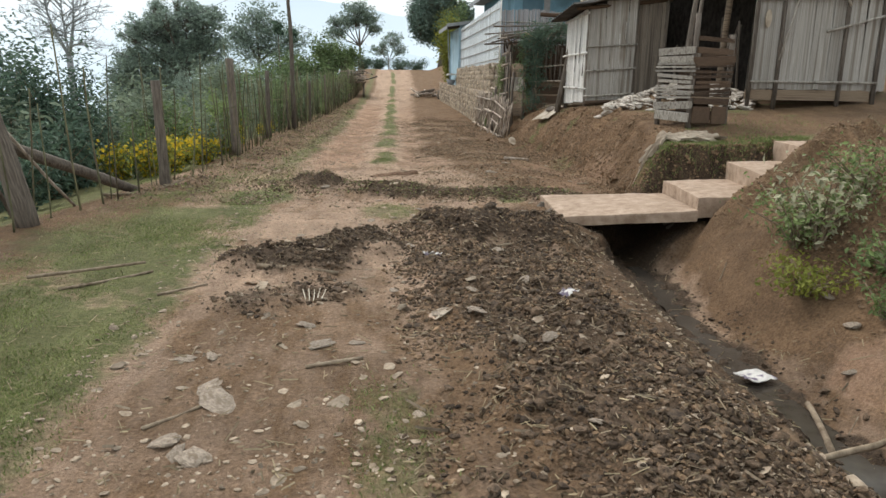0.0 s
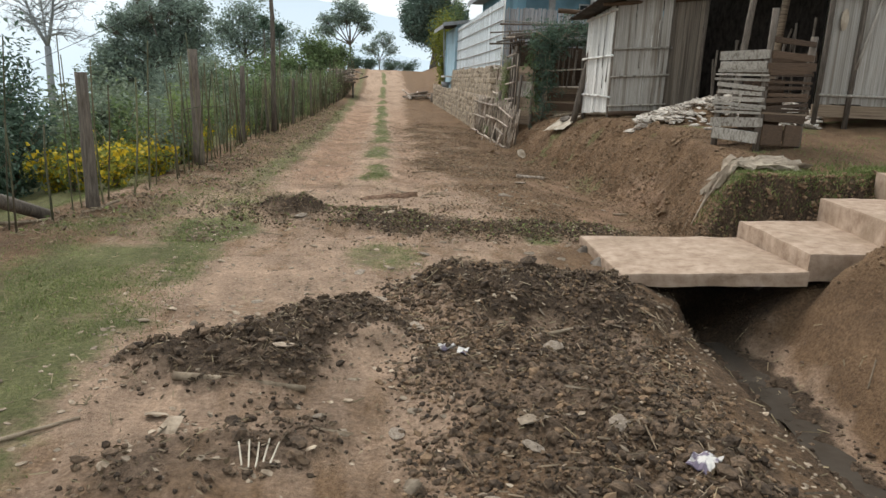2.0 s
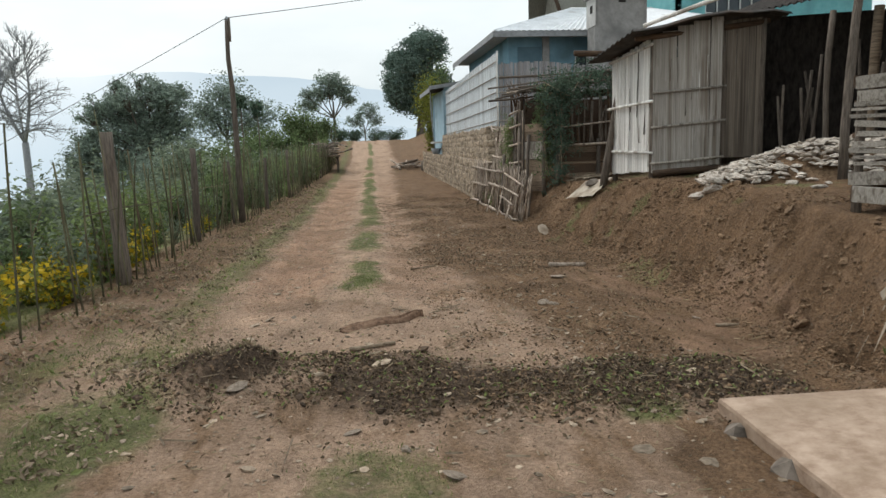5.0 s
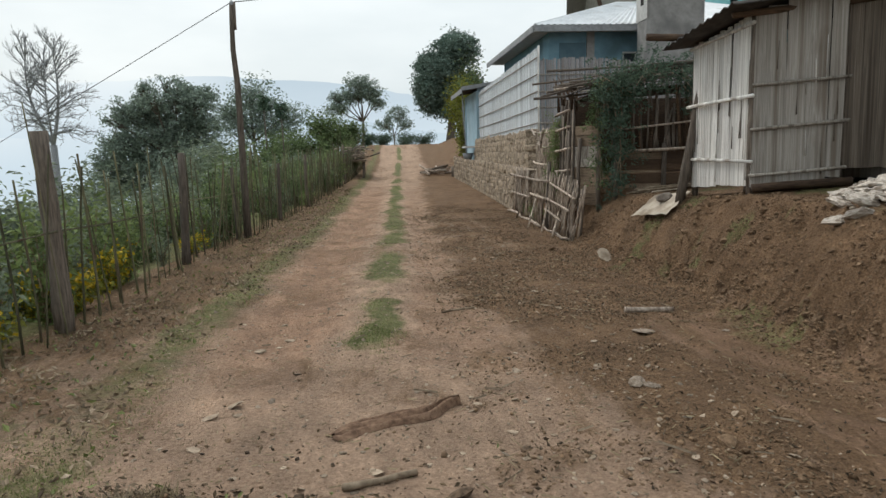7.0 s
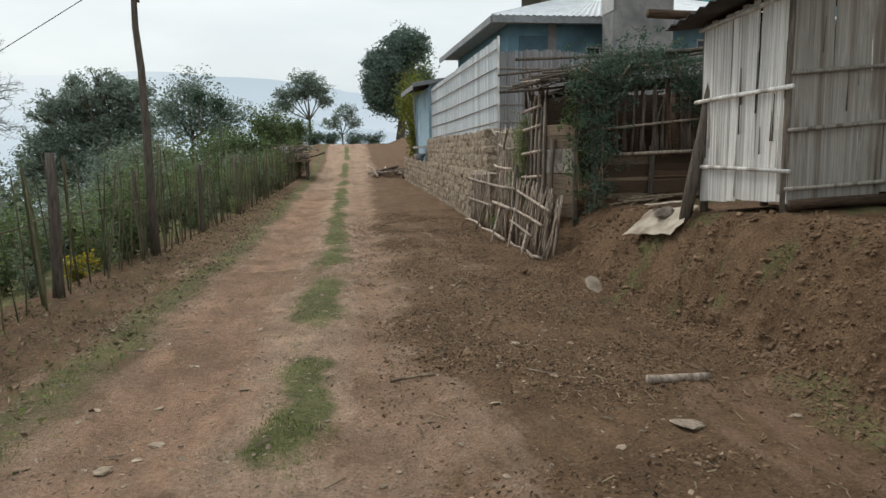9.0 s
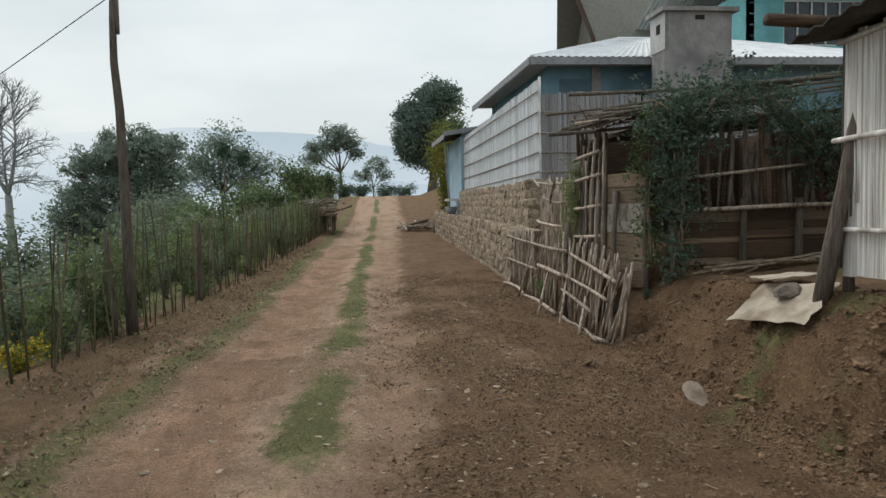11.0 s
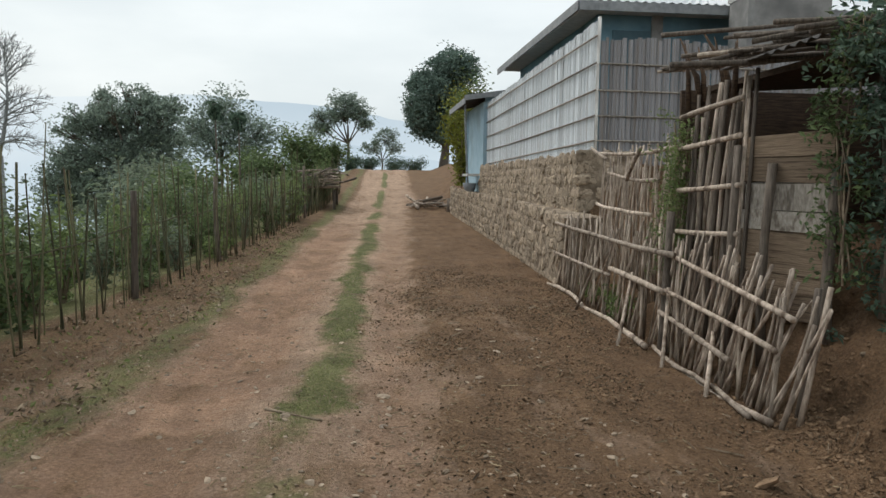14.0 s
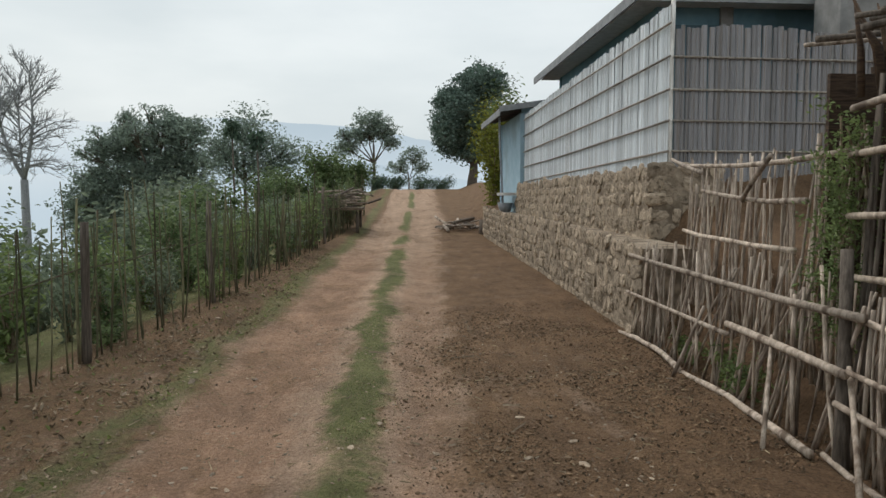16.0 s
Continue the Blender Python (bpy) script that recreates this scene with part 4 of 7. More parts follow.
zb = gz(-20.0, 80)
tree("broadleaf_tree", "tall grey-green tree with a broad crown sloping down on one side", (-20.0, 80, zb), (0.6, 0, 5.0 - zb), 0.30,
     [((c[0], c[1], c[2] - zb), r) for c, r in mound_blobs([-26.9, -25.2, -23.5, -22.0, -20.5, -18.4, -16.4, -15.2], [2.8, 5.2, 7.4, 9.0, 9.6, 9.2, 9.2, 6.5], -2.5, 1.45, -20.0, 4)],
     62000, 0.26, M_LEAF_HAZED, clump=0.55, per=26, flat=0.85)
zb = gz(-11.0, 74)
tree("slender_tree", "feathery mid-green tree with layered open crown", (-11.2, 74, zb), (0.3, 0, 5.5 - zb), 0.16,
     [((-1.4, 0, 5.6 - zb), (1.1, 1.1, 0.7)), ((0.2, 0, 7.2 - zb), (1.3, 1.2, 0.7)), ((1.6, 0, 6.3 - zb), (1.2, 1, 0.6)), ((3.6, 0, 5.4 - zb), (1.1, 1, 0.5)), ((-0.4, 0, 4.4 - zb), (1.6, 1.2, 0.8)), ((2.3, 0, 4.3 - zb), (1.5, 1.2, 0.8))], 9500, 0.24, M_LEAF_HAZED, clump=0.55, per=11, flat=0.6, loose=0.5)
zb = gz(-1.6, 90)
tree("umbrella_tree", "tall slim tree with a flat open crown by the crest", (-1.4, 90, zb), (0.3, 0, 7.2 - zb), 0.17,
     [((-2.6, 0, 6.9 - zb), (1.2, 1.1, 0.5)), ((-1.5, 0, 8.2 - zb), (1.2, 1.1, 0.55)), ((0.0, 0, 9.6 - zb), (1.4, 1.2, 0.6)), ((1.4, 0, 8.6 - zb), (1.1, 1.1, 0.6)), ((1.9, 0, 7.5 - zb), (0.9, 0.9, 0.5)), ((-2.9, 0, 8.1 - zb), (0.7, 0.7, 0.4)), ((-0.2, 0, 8.3 - zb), (1.0, 1, 0.4))], 6800, 0.24, M_LEAF_HAZED, clump=0.5, per=14, flat=0.7, loose=0.3)
zb = gz(8.6, 85)
tree("dense_tree", "large dense dark green tree beside the road crest", (8.4, 85, zb), (0.2, 0, 7.5 - zb), 0.45,
     blob_set(12, (0.2, 0, 9.3 - zb), (1.4, 1.5, 2.0), 1.6, 11) + [((-2.3, 0, 8.6 - zb), (1.4, 1.4, 1.3)), ((2.1, 0, 8.6 - zb), (1.5, 1.4, 1.4)), ((0.5, 0, 13.0 - zb), (1.7, 1.5, 1.2)), ((-2.0, 0, 6.7 - zb), (1.3, 1.3, 1.0)), ((1.6, 0, 6.4 - zb), (1.5, 1.3, 1.0)), ((-1.9, 0, 11.0 - zb), (1.4, 1.3, 1.1))], 40000, 0.30, M_LEAF_HAZE_BLUE, clump=0.7, per=20, flat=0.85)
zb = gz(1.6, 96)
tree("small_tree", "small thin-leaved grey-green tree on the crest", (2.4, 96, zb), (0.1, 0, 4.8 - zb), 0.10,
     [((-1.0, 0, 5.2 - zb), (1.0, 1, 0.7)), ((0.6, 0, 6.4 - zb), (1.2, 1, 0.8)), ((1.6, 0, 5.2 - zb), (0.9, 0.9, 0.6))], 1700, 0.26, M_LEAF_HAZED, clump=0.45, per=14, flat=0.8)


def bare_tree(base, fork_z, z1, seed):
    """Two bowed leaders over a straight trunk; low branches arch and droop, high ones rise into fine twigs."""
    g = np.random.default_rng(seed)
    t = empty("bare_tree", "leafless pale grey tree with fine twigs above the valley", "tree", Matrix.Translation(base))
    b, tw = Buf(), Buf()
    fork = Vector((0.1, 0, fork_z))
    b.tube([(0, 0, -0.4), (0.15, 0, fork_z * 0.5), fork], [0.5, 0.40, 0.33], 8)
    high = z1 - fork_z
    for tip, bow, r in (((-1.9, 0.2, z1 * 0.97), -0.9, 0.20), ((0.9, -0.3, z1), 0.6, 0.21), ((-0.4, 0.8, z1 * 0.95), -0.2, 0.13)):
        tip = Vector(tip)
        pts = [fork.lerp(tip, u) + Vector((bow * math.sin(math.pi * u), 0, 0)) for u in np.linspace(0, 1, 7)]
        b.tube(pts, [r * (1 - 0.88 * u) for u in np.linspace(0, 1, 7)], 7)
        for i in range(22):
            u = 0.10 + 0.88 * i / 21
            k = min(5, int(u * 6))
            p = pts[k].lerp(pts[k + 1], u * 6 - k)
            a = g.uniform(0, 6.28)
            ln = high * (0.40 - 0.26 * u) * g.uniform(0.75, 1.15)
            rise = -0.15 + 1.3 * u
            d = Vector((math.cos(a), math.sin(a) * 0.8, rise)).normalized()
            q = [p, p + d * ln * 0.4 + Vector((0, 0, 0.10 * ln)), p + d * ln * 0.75 + Vector((0, 0, 0.10 * ln)), p + d * ln + Vector((0, 0, (0.28 * u - 0.10) * ln))]
            tw.tube(q, [0.075, 0.055, 0.038, 0.02], 5, False)
            for j in range(10):
                w = g.uniform(0.25, 2.999)
                m = int(w)
                o = q[m].lerp(q[m + 1], w - m)
                d2 = (d * 0.6 + Vector(g.normal(size=3)) * 0.45 + Vector((0, 0, 0.1 + 0.5 * u))).normalized()
                l2 = 0.5 + ln * g.uniform(0.12, 0.32)
                tw.tube([o, o + d2 * l2 * 0.5 + Vector((0, 0, 0.05)), o + d2 * l2], [0.03, 0.02, 0.012], 4, False)
                for _ in range(4):
                    d3 = (d2 + Vector(g.normal(size=3)) * 0.5 + Vector((0, 0, 0.2))).normalized()
                    o3 = o + d2 * l2 * g.uniform(0.3, 1.0)
                    tw.tube([o3, o3 + d3 * l2 * 0.5], [0.015, 0.009], 3, False)
    part("trunk", b, M_PALE_BARK, t, smooth=True)
    part("branchwork", tw, M_PALE_BARK, t)
    return t


zb = gz(-33.0, 84)
bare_tree((-33.0, 84, zb), 3.4 - zb, 13.6 - zb, 3)


def shrub(name, label, base, size, n, leaf, leaf_mat, stems=7, flower=None, n_flower=0, squash=1.0, holes=0.5, category="shrub", group=""):
    """Stems fanning out from the base, leaves in clumps along them."""
    s = empty(name, label, category, Matrix.Translation(base), group)
    st = Buf()
    cents = []
    sx, sy, sz = size
    for k in range(stems):
        a = 2 * math.pi * k / stems + rng.normal() * 0.4
        q = Vector((math.cos(a) * sx * rng.uniform(0.2, 0.95), math.sin(a) * sy * rng.uniform(0.2, 0.95), sz * rng.uniform(0.55, 1.0)))
        midp = Vector((q.x * 0.3, q.y * 0.3, q.z * 0.5))
        st.tube([(0, 0, -0.05), midp, q], [0.012 * sz + 0.004, 0.009 * sz + 0.003, 0.003], 5, False)
        for u in np.linspace(0.3, 1, 6):
            p = midp.lerp(q, u * 1.05 - 0.05) if u > 0.5 else Vector((0, 0, 0)).lerp(midp, u * 2)
            cents.append(tuple(p))
    cents = np.array(cents)
    k = n // len(cents) + 1
    pts = np.repeat(cents, k, 0) + rng.normal(size=(len(cents) * k, 3)) * np.array([sx, sy, sz]) * 0.16
    pts[:, 2] = np.maximum(pts[:, 2], 0.02)
    part("stem", st, M_TWIG, s, smooth=True)
    out = pts - np.array([0, 0, sz * 0.35])
    out = out / (np.linalg.norm(out, axis=1)[:, None] + 1e-6) * 0.7 + (pts - np.repeat(cents, k, 0)) / (0.2 * max(sx, sz)) * 0.5 + np.array([0, 0, 0.45])
    part("foliage", leaves(pts, leaf, face=out), leaf_mat, s)
    if flower:
        k = n_flower // len(cents) + 1
        fp = np.repeat(cents, k, 0) + rng.normal(size=(len(cents) * k, 3)) * np.array([sx, sy, sz]) * 0.15
        fp[:, 2] = np.maximum(fp[:, 2] + 0.06 * sz, 0.05)
        part("blossom", leaves(fp, leaf * 0.8, slim=0.8), flower, s, "bright yellow blossom")
    return s


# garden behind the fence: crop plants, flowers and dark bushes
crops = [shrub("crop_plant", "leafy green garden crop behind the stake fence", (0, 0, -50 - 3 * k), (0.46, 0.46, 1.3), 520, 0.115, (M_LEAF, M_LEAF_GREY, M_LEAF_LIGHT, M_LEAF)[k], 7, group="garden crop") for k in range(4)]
placed = 0
for y in np.arange(12.5, 50, 0.62):
    for d in (0.55, 1.5, 2.7):
        if rng.random() < (0.38 if y < 17 else 0.6 if y < 29 else 0.9):
            yy = y + rng.normal() * 0.25
            x = float(fence_x(yy)) - d + rng.normal() * 0.2
            s = rng.uniform(0.7, 1.2) * (0.85 if y < 20 else 1.0)
            src = crops[int(rng.integers(4))]
            m = pose(x, yy, gz(x, yy) - 0.03, 0, 0, rng.uniform(0, 360)) @ Matrix.Diagonal((s, s, s * rng.uniform(0.85, 1.15), 1))
            if placed < 4:
                crops[placed].matrix_basis = m
            else:
                copy_thing(src, m)
            placed += 1

flowers = shrub("flower_bush", "low bush covered in bright yellow blossom behind the fence", (-3.25, 11.9, gz(-3.25, 11.9)), (0.5, 0.5, 0.52), 520, 0.085, M_LEAF_YELLOW, 9, M_FLOWER, 250, group="yellow flower bushes")
for x, y, s in ((-3.75, 12.4, 1.0), (-3.0, 13.0, 0.9), (-3.55, 13.9, 1.0), (-2.95, 14.8, 0.9), (-3.6, 15.4, 0.95), (-3.05, 16.3, 0.9), (-3.6, 17.4, 0.8), (-4.5, 13.2, 1.1), (-2.75, 19.0, 0.6)):
    copy_thing(flowers, pose(x, y, gz(x, y) - 0.03, 0, 0, rng.uniform(0, 360)) @ Matrix.Diagonal((s, s, s, 1)))

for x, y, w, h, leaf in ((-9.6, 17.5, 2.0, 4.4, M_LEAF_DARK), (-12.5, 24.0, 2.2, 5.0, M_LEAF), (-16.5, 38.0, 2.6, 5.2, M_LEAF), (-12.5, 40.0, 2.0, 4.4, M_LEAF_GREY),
                         (-6.5, 44.0, 1.8, 2.8, M_LEAF), (-9.5, 52.0, 2.6, 4.0, M_LEAF_GREY), (-5.2, 57.0, 2.2, 2.8, M_LEAF), (-12.0, 60.0, 2.6, 4.6, M_LEAF_GREY), (-3.6, 64.0, 2.0, 3.2, M_LEAF), (-7.5, 70.0, 3.0, 3.6, M_LEAF), (-15.5, 68.0, 2.8, 6.0, M_LEAF_HAZED), (-2.2, 74, 1.6, 2.4, M_LEAF)):
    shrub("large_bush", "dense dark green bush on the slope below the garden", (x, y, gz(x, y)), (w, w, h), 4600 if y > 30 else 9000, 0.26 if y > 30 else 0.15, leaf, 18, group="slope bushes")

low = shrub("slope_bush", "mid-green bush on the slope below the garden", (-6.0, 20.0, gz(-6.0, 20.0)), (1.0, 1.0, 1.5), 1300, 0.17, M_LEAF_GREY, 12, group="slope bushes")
for y in np.arange(11.5, 56, 1.9):
    for d in (4.2, 7.4):
        yy, s = y + rng.normal() * 0.5, rng.uniform(0.75, 1.35)
        x = float(fence_x(yy)) - d + rng.normal() * 0.5
        copy_thing(low, pose(x, yy, gz(x, yy) - 0.05, 0, 0, rng.uniform(0, 360)) @ Matrix.Diagonal((s, s, s * (0.9 if d < 5 else 1.25), 1)))

for x, y, w, h, n in ((-6.9, 14.0, 1.2, 2.9, 5200), (-6.0, 14.4, 0.9, 2.4, 3600), (-5.3, 13.6, 0.75, 1.5, 2200), (-5.0, 11.6, 0.8, 1.1, 1800), (-4.6, 9.6, 0.6, 0.8, 1200)):
    shrub("thicket_bush", "dark tangled bush behind the old fence", (x, y, gz(x, y)), (w, w, h), n, 0.11, M_LEAF_DARK, 16, group="thicket bushes")

# papaya-like shoots above the hedge
for x, y, h in ((-5.6, 46, 5.4), (-4.9, 47.5, 4.7)):
    t = empty("slender_plant", "tall slender plant with a tuft of drooping leaves", "plant", Matrix.Translation((x, y, gz(x, y))))
    part("stem", Buf().tube([(0, 0, -0.1), (0.05, 0, h * 0.5), (0, 0, h)], [0.05, 0.04, 0.03], 6), M_BARK, t, smooth=True)
    a = rng.uniform(0, 6.28, 90)
    rr = rng.uniform(0.05, 0.34, 90)
    part("leaf_tuft", leaves(np.stack([np.cos(a) * rr, np.sin(a) * rr, h - rng.uniform(-0.15, 0.6, 90)], 1), 0.32, droop=0.7), M_LEAF_DARK, t)

# right roadside beyond the stone wall
shrub("roadside_bush", "tall yellow-green bush beside the blue outhouse", (4.9, 44.5, gz(4.9, 44.5)), (0.95, 1.3, 3.4), 3200, 0.17, M_LEAF_YELLOW, 13)
shrub("roadside_bush", "tall green bush behind the blue outhouse", (5.6, 47.5, gz(5.6, 47.5)), (1.2, 1.4, 4.0), 2600, 0.19, M_LEAF, 12)
for x, y, w, h in ((1.0, 88.0, 2.0, 1.3), (3.6, 92.0, 2.4, 1.7), (5.8, 90.0, 2.2, 1.5), (-0.6, 84.0, 1.6, 1.2)):
    shrub("crest_bush", "low dark bush at the crest of the road", (x, y, gz(x, y)), (w, w, h), 1500, 0.2, M_LEAF_DARK, 12, group="crest bushes")

# the bush on the bank above the ditch
shrub("bank_bush", "leafy light green bush growing on the bank above the ditch", (3.5, 5.35, gz(3.5, 5.35)), (0.62, 0.6, 0.5), 820, 0.05, M_LEAF_LIGHT, 24)
shrub("bank_bush", "yellow-green lower growth of the bank bush", (3.3, 4.85, gz(3.3, 4.85)), (0.42, 0.45, 0.26), 560, 0.045, M_LEAF_YELLOW, 18)
shrub("bank_bush", "pale dry stems and broad leaves among the bank bush", (3.6, 5.2, gz(3.6, 5.2)), (0.62, 0.5, 0.62), 330, 0.07, M_LEAF_PALE, 20)
shrub("bank_bush", "green leafy stems in the bank bush", (4.0, 5.3, gz(4.0, 5.3)), (0.5, 0.5, 0.42), 560, 0.05, M_LEAF_LIGHT, 16)
shrub("bank_bush", "light green trailing growth below the bank bush", (3.75, 4.55, gz(3.75, 4.55)), (0.4, 0.35, 0.28), 300, 0.06, M_LEAF_LIGHT, 14)
shrub("weed", "small light green weed on the ditch bank", (3.45, 4.2, gz(3.45, 4.2)), (0.22, 0.22, 0.24), 220, 0.05, M_LEAF_LIGHT, 9)
shrub("weed", "small green weed on the ditch bank", (3.2, 3.5, gz(3.2, 3.5)), (0.2, 0.2, 0.2), 200, 0.045, M_LEAF_LIGHT, 9)
shrub("weed_tuft", "dark tuft of dry weeds on the muck ridge", (-0.8, 10.12, gz(-0.8, 10.12)), (0.18, 0.14, 0.11), 160, 0.03, M_LITTER, 14)


# ---------------------------------------------------------------- culvert slab and steps
def slab_block(name, corners_top, thick, label, category="step", worn=0.012):
    """A cast block given by the four corners of its top."""
    b = Buf()
    n = 8
    c = [Vector(p) for p in corners_top]
    top, v, f = [], [], []
    for i in range(n + 1):
        for j in range(n + 1):
            p = c[0].lerp(c[1], i / n).lerp(c[3].lerp(c[2], i / n), j / n)
            e = min(i, n - i, j, n - j)
            p = p + Vector((rng.normal() * 0.004 * (e == 0), rng.normal() * 0.004 * (e == 0), -worn * (e == 0) + rng.normal() * 0.003))
            v.append(p)
    for i in range(n):
        for j in range(n):
            a = i * (n + 1) + j
            f.append((a, a + n + 1, a + n + 2, a + 1))
    rim = [i * (n + 1) for i in range(n + 1)] + [n * (n + 1) + j for j in range(1, n + 1)] + [i * (n + 1) + n for i in range(n - 1, -1, -1)] + [j for j in range(n - 1, 0, -1)]
    base = len(v)
    mid = sum((v[i] for i in rim), Vector()) / len(rim)
    for i in rim:
        out = (v[i] - mid)
        out.z = 0
        v.append(v[i] + out * 0.006 + Vector((0, 0, -0.018)))
    for i in rim:
        v.append(v[i] + Vector((rng.normal() * 0.006, rng.normal() * 0.006, -thick + rng.normal() * 0.005)))
    k = len(rim)
    for lay in range(2):
        for i in range(k):
            j = (i + 1) % k
            lo = base + lay * k
            a, bb = (rim[i], rim[j]) if lay == 0 else (base + i, base + j)
            cc, dd = (base + j, base + i) if lay == 0 else (base + k + j, base + k + i)
            f.append((bb, a, dd, cc))
    f.append(tuple(base + k + i for i in range(k)))
    b.add(v, f)
    return thing(name, b, M_CONCRETE, label, category)


slab_block("culvert_slab", [(2.08, 7.35, 0.075), (3.46, 7.02, 0.2), (3.66, 8.42, 0.17), (2.13, 8.62, 0.115)], 0.11, "worn concrete slab bridging the roadside ditch", "slab")
slab_block("concrete_step", [(3.47, 7.06, 0.335), (4.3, 6.97, 0.36), (4.5, 8.4, 0.35), (3.69, 8.5, 0.32)], 0.22, "worn concrete step above the culvert slab", "step")
slab_block("concrete_step", [(4.15, 7.05, 0.57), (5.0, 6.95, 0.58), (5.3, 8.4, 0.58), (4.5, 8.5, 0.56)], 0.25, "worn concrete step set into the bank", "step")
slab_block("concrete_step", [(5.0, 7.5, 0.80), (5.9, 7.4, 0.82), (6.0, 8.6, 0.82), (5.25, 8.75, 0.80)], 0.26, "earth-stained concrete step at the top of the bank", "step")
for x, y, sx, sy, sz in ((2.12, 7.45, 0.3, 0.16, 0.3), (2.2, 7.95, 0.26, 0.3, 0.3), (2.16, 8.4, 0.3, 0.3, 0.28), (3.52, 7.5, 0.24, 0.3, 0.30), (3.55, 7.75, 0.3, 0.34, 0.3), (3.58, 8.2, 0.3, 0.3, 0.3)):
    b = Buf()
    b.add(rock_verts(ICO2[0], 0.2) * np.array([sx, sy, sz]) * 0.62, ICO2[1].tolist())
    thing("culvert_stone", b, M_DARK_STONE, "rough stone carrying the culvert slab", "stone", pose(x, y, -0.10, 0, 0, rng.uniform(0, 360)), "stones under the slab")
pw = Buf()
pw_y = np.linspace(0.5, 7.3, 40)
wv = []
for y in pw_y:
    c, w = float(ditch_x(y)) + 0.05 * math.sin(2.3 * y), 0.19 + 0.06 * math.sin(3.1 * y) + 0.04 * math.sin(8.3 * y)
    wv += [(c - w, y, -0.492), (c + w, y, -0.492)]
pw.add(wv, [(2 * i, 2 * i + 1, 2 * i + 3, 2 * i + 2) for i in range(39)])
tagged(link("water", pw.mesh("water", M_MUD_WATER)), "shallow stagnant muddy water in the ditch", "water", kind="structure")


# ---------------------------------------------------------------- retaining walls of rough stone
def block_verts(base, p=4.5, rough=0.16):
    """A rough squarish block, its corners knocked off."""
    v = base / (np.abs(base) ** p).sum(1)[:, None] ** (1 / p)
    skew = rng.normal(size=(3, 3)) * 0.12 + np.eye(3)
    v = v @ skew
    v = v * (1 + rng.uniform(-rough, rough, (len(v), 1)) * 0.7)
    return v / np.abs(v).max(0) * 0.5


ROCKS = []
for k in range(14):
    rb = Buf()
    rb.add(block_verts(ICO2[0], rng.uniform(3.2, 9.0), 0.12), ICO2[1].tolist())
    ROCKS.append(rb.mesh("stone", M_STONE))


def stone_wall(name, label, pts, z0, z1, depth, course=0.2):
    """A wall of coursed rubble along pts, its core of earth mortar."""
    wall = empty(name, label, "wall", kind="structure")
    for (ax, ay), (bx, by) in zip(pts[:-1], pts[1:]):
        d = Vector((bx - ax, by - ay, 0))
        ln = d.length
        d.normalize()
        nrm = Vector((d.y, -d.x, 0))
        core = Buf()
        n = max(2, int(ln / 0.5))
        v = []
        for i in range(n + 1):
            u = i / n
            y = ay + (by - ay) * u
            p = Vector((ax + (bx - ax) * u, y, 0))
            lo, hi = z0(y) - 0.25, z1(y) - 0.05
            for off, z in ((0.012, lo), (0.012, hi), (-depth, hi), (-depth, lo)):
                v.append(p + nrm * (-off if nrm.x > 0 else off) + Vector((0, 0, z)))
        f = []
        for i in range(n):
            for j in range(4):
                a, b2 = i * 4 + j, i * 4 + (j + 1) % 4
                f.append((a, b2, b2 + 4, a + 4))
        f += [(0, 1, 2, 3), (n * 4 + 3, n * 4 + 2, n * 4 + 1, n * 4)]
        core.add(v, f)
        part("core", core, M_MORTAR, wall)
        ang = math.degrees(math.atan2(d.y, d.x))
        row, h = 0, 0.0
        while True:
            ch = course * rng.uniform(0.8, 1.25)
            s = -rng.uniform(0, 0.15)
            done = True
            while s < ln:
                w = rng.uniform(0.11, 0.34)
                y = ay + (by - ay) * min(max((s + w / 2) / ln, 0), 1)
                zl = z0(y) - 0.04 + h
                if zl + ch * 0.5 < z1(y):
                    done = False
                    p = Vector((ax, ay, 0)) + d * min(s + w / 2, ln - 0.03)
                    hh = ch * rng.uniform(0.9, 1.15)
                    m = pose(p.x, p.y, zl + ch / 2 + rng.normal() * 0.018, rng.normal() * 6, rng.normal() * 16, ang + rng.normal() * 5) @ Matrix.Diagonal((w * rng.uniform(0.82, 1.1), 0.062 * rng.uniform(0.5, 1.5), hh * rng.uniform(0.8, 1.15), 1))
                    link("stone", ROCKS[int(rng.integers(14))], wall, m)
                s += w
            h += ch
            if done:
                break
    return wall


def low_base(y):
    return land_at(3.65, y) if y < 30 else float(road_z(y))


stone_wall("wall_lower", "lower tier of the rough tan stone retaining wall", [(3.72, 24.7), (3.82, 32.0), (3.95, 40.6)], lambda y: float(road_z(y)) - 0.03, lambda y: 1.12 + 0.012 * (y - 25), 0.7, 0.185)
stone_wall("wall_upper", "upper tier of the rough tan stone retaining wall", [(4.42, 26.35), (4.46, 31.5), (4.52, 37.4)], lambda y: 1.0, lambda y: 2.12 - 0.012 * (y - 26), 0.6, 0.18)
stone_wall("wall_return", "end face of the upper stone retaining wall", [(5.3, 26.25), (4.45, 26.28)], lambda y: 0.9, lambda y: 2.1, 0.5, 0.22)


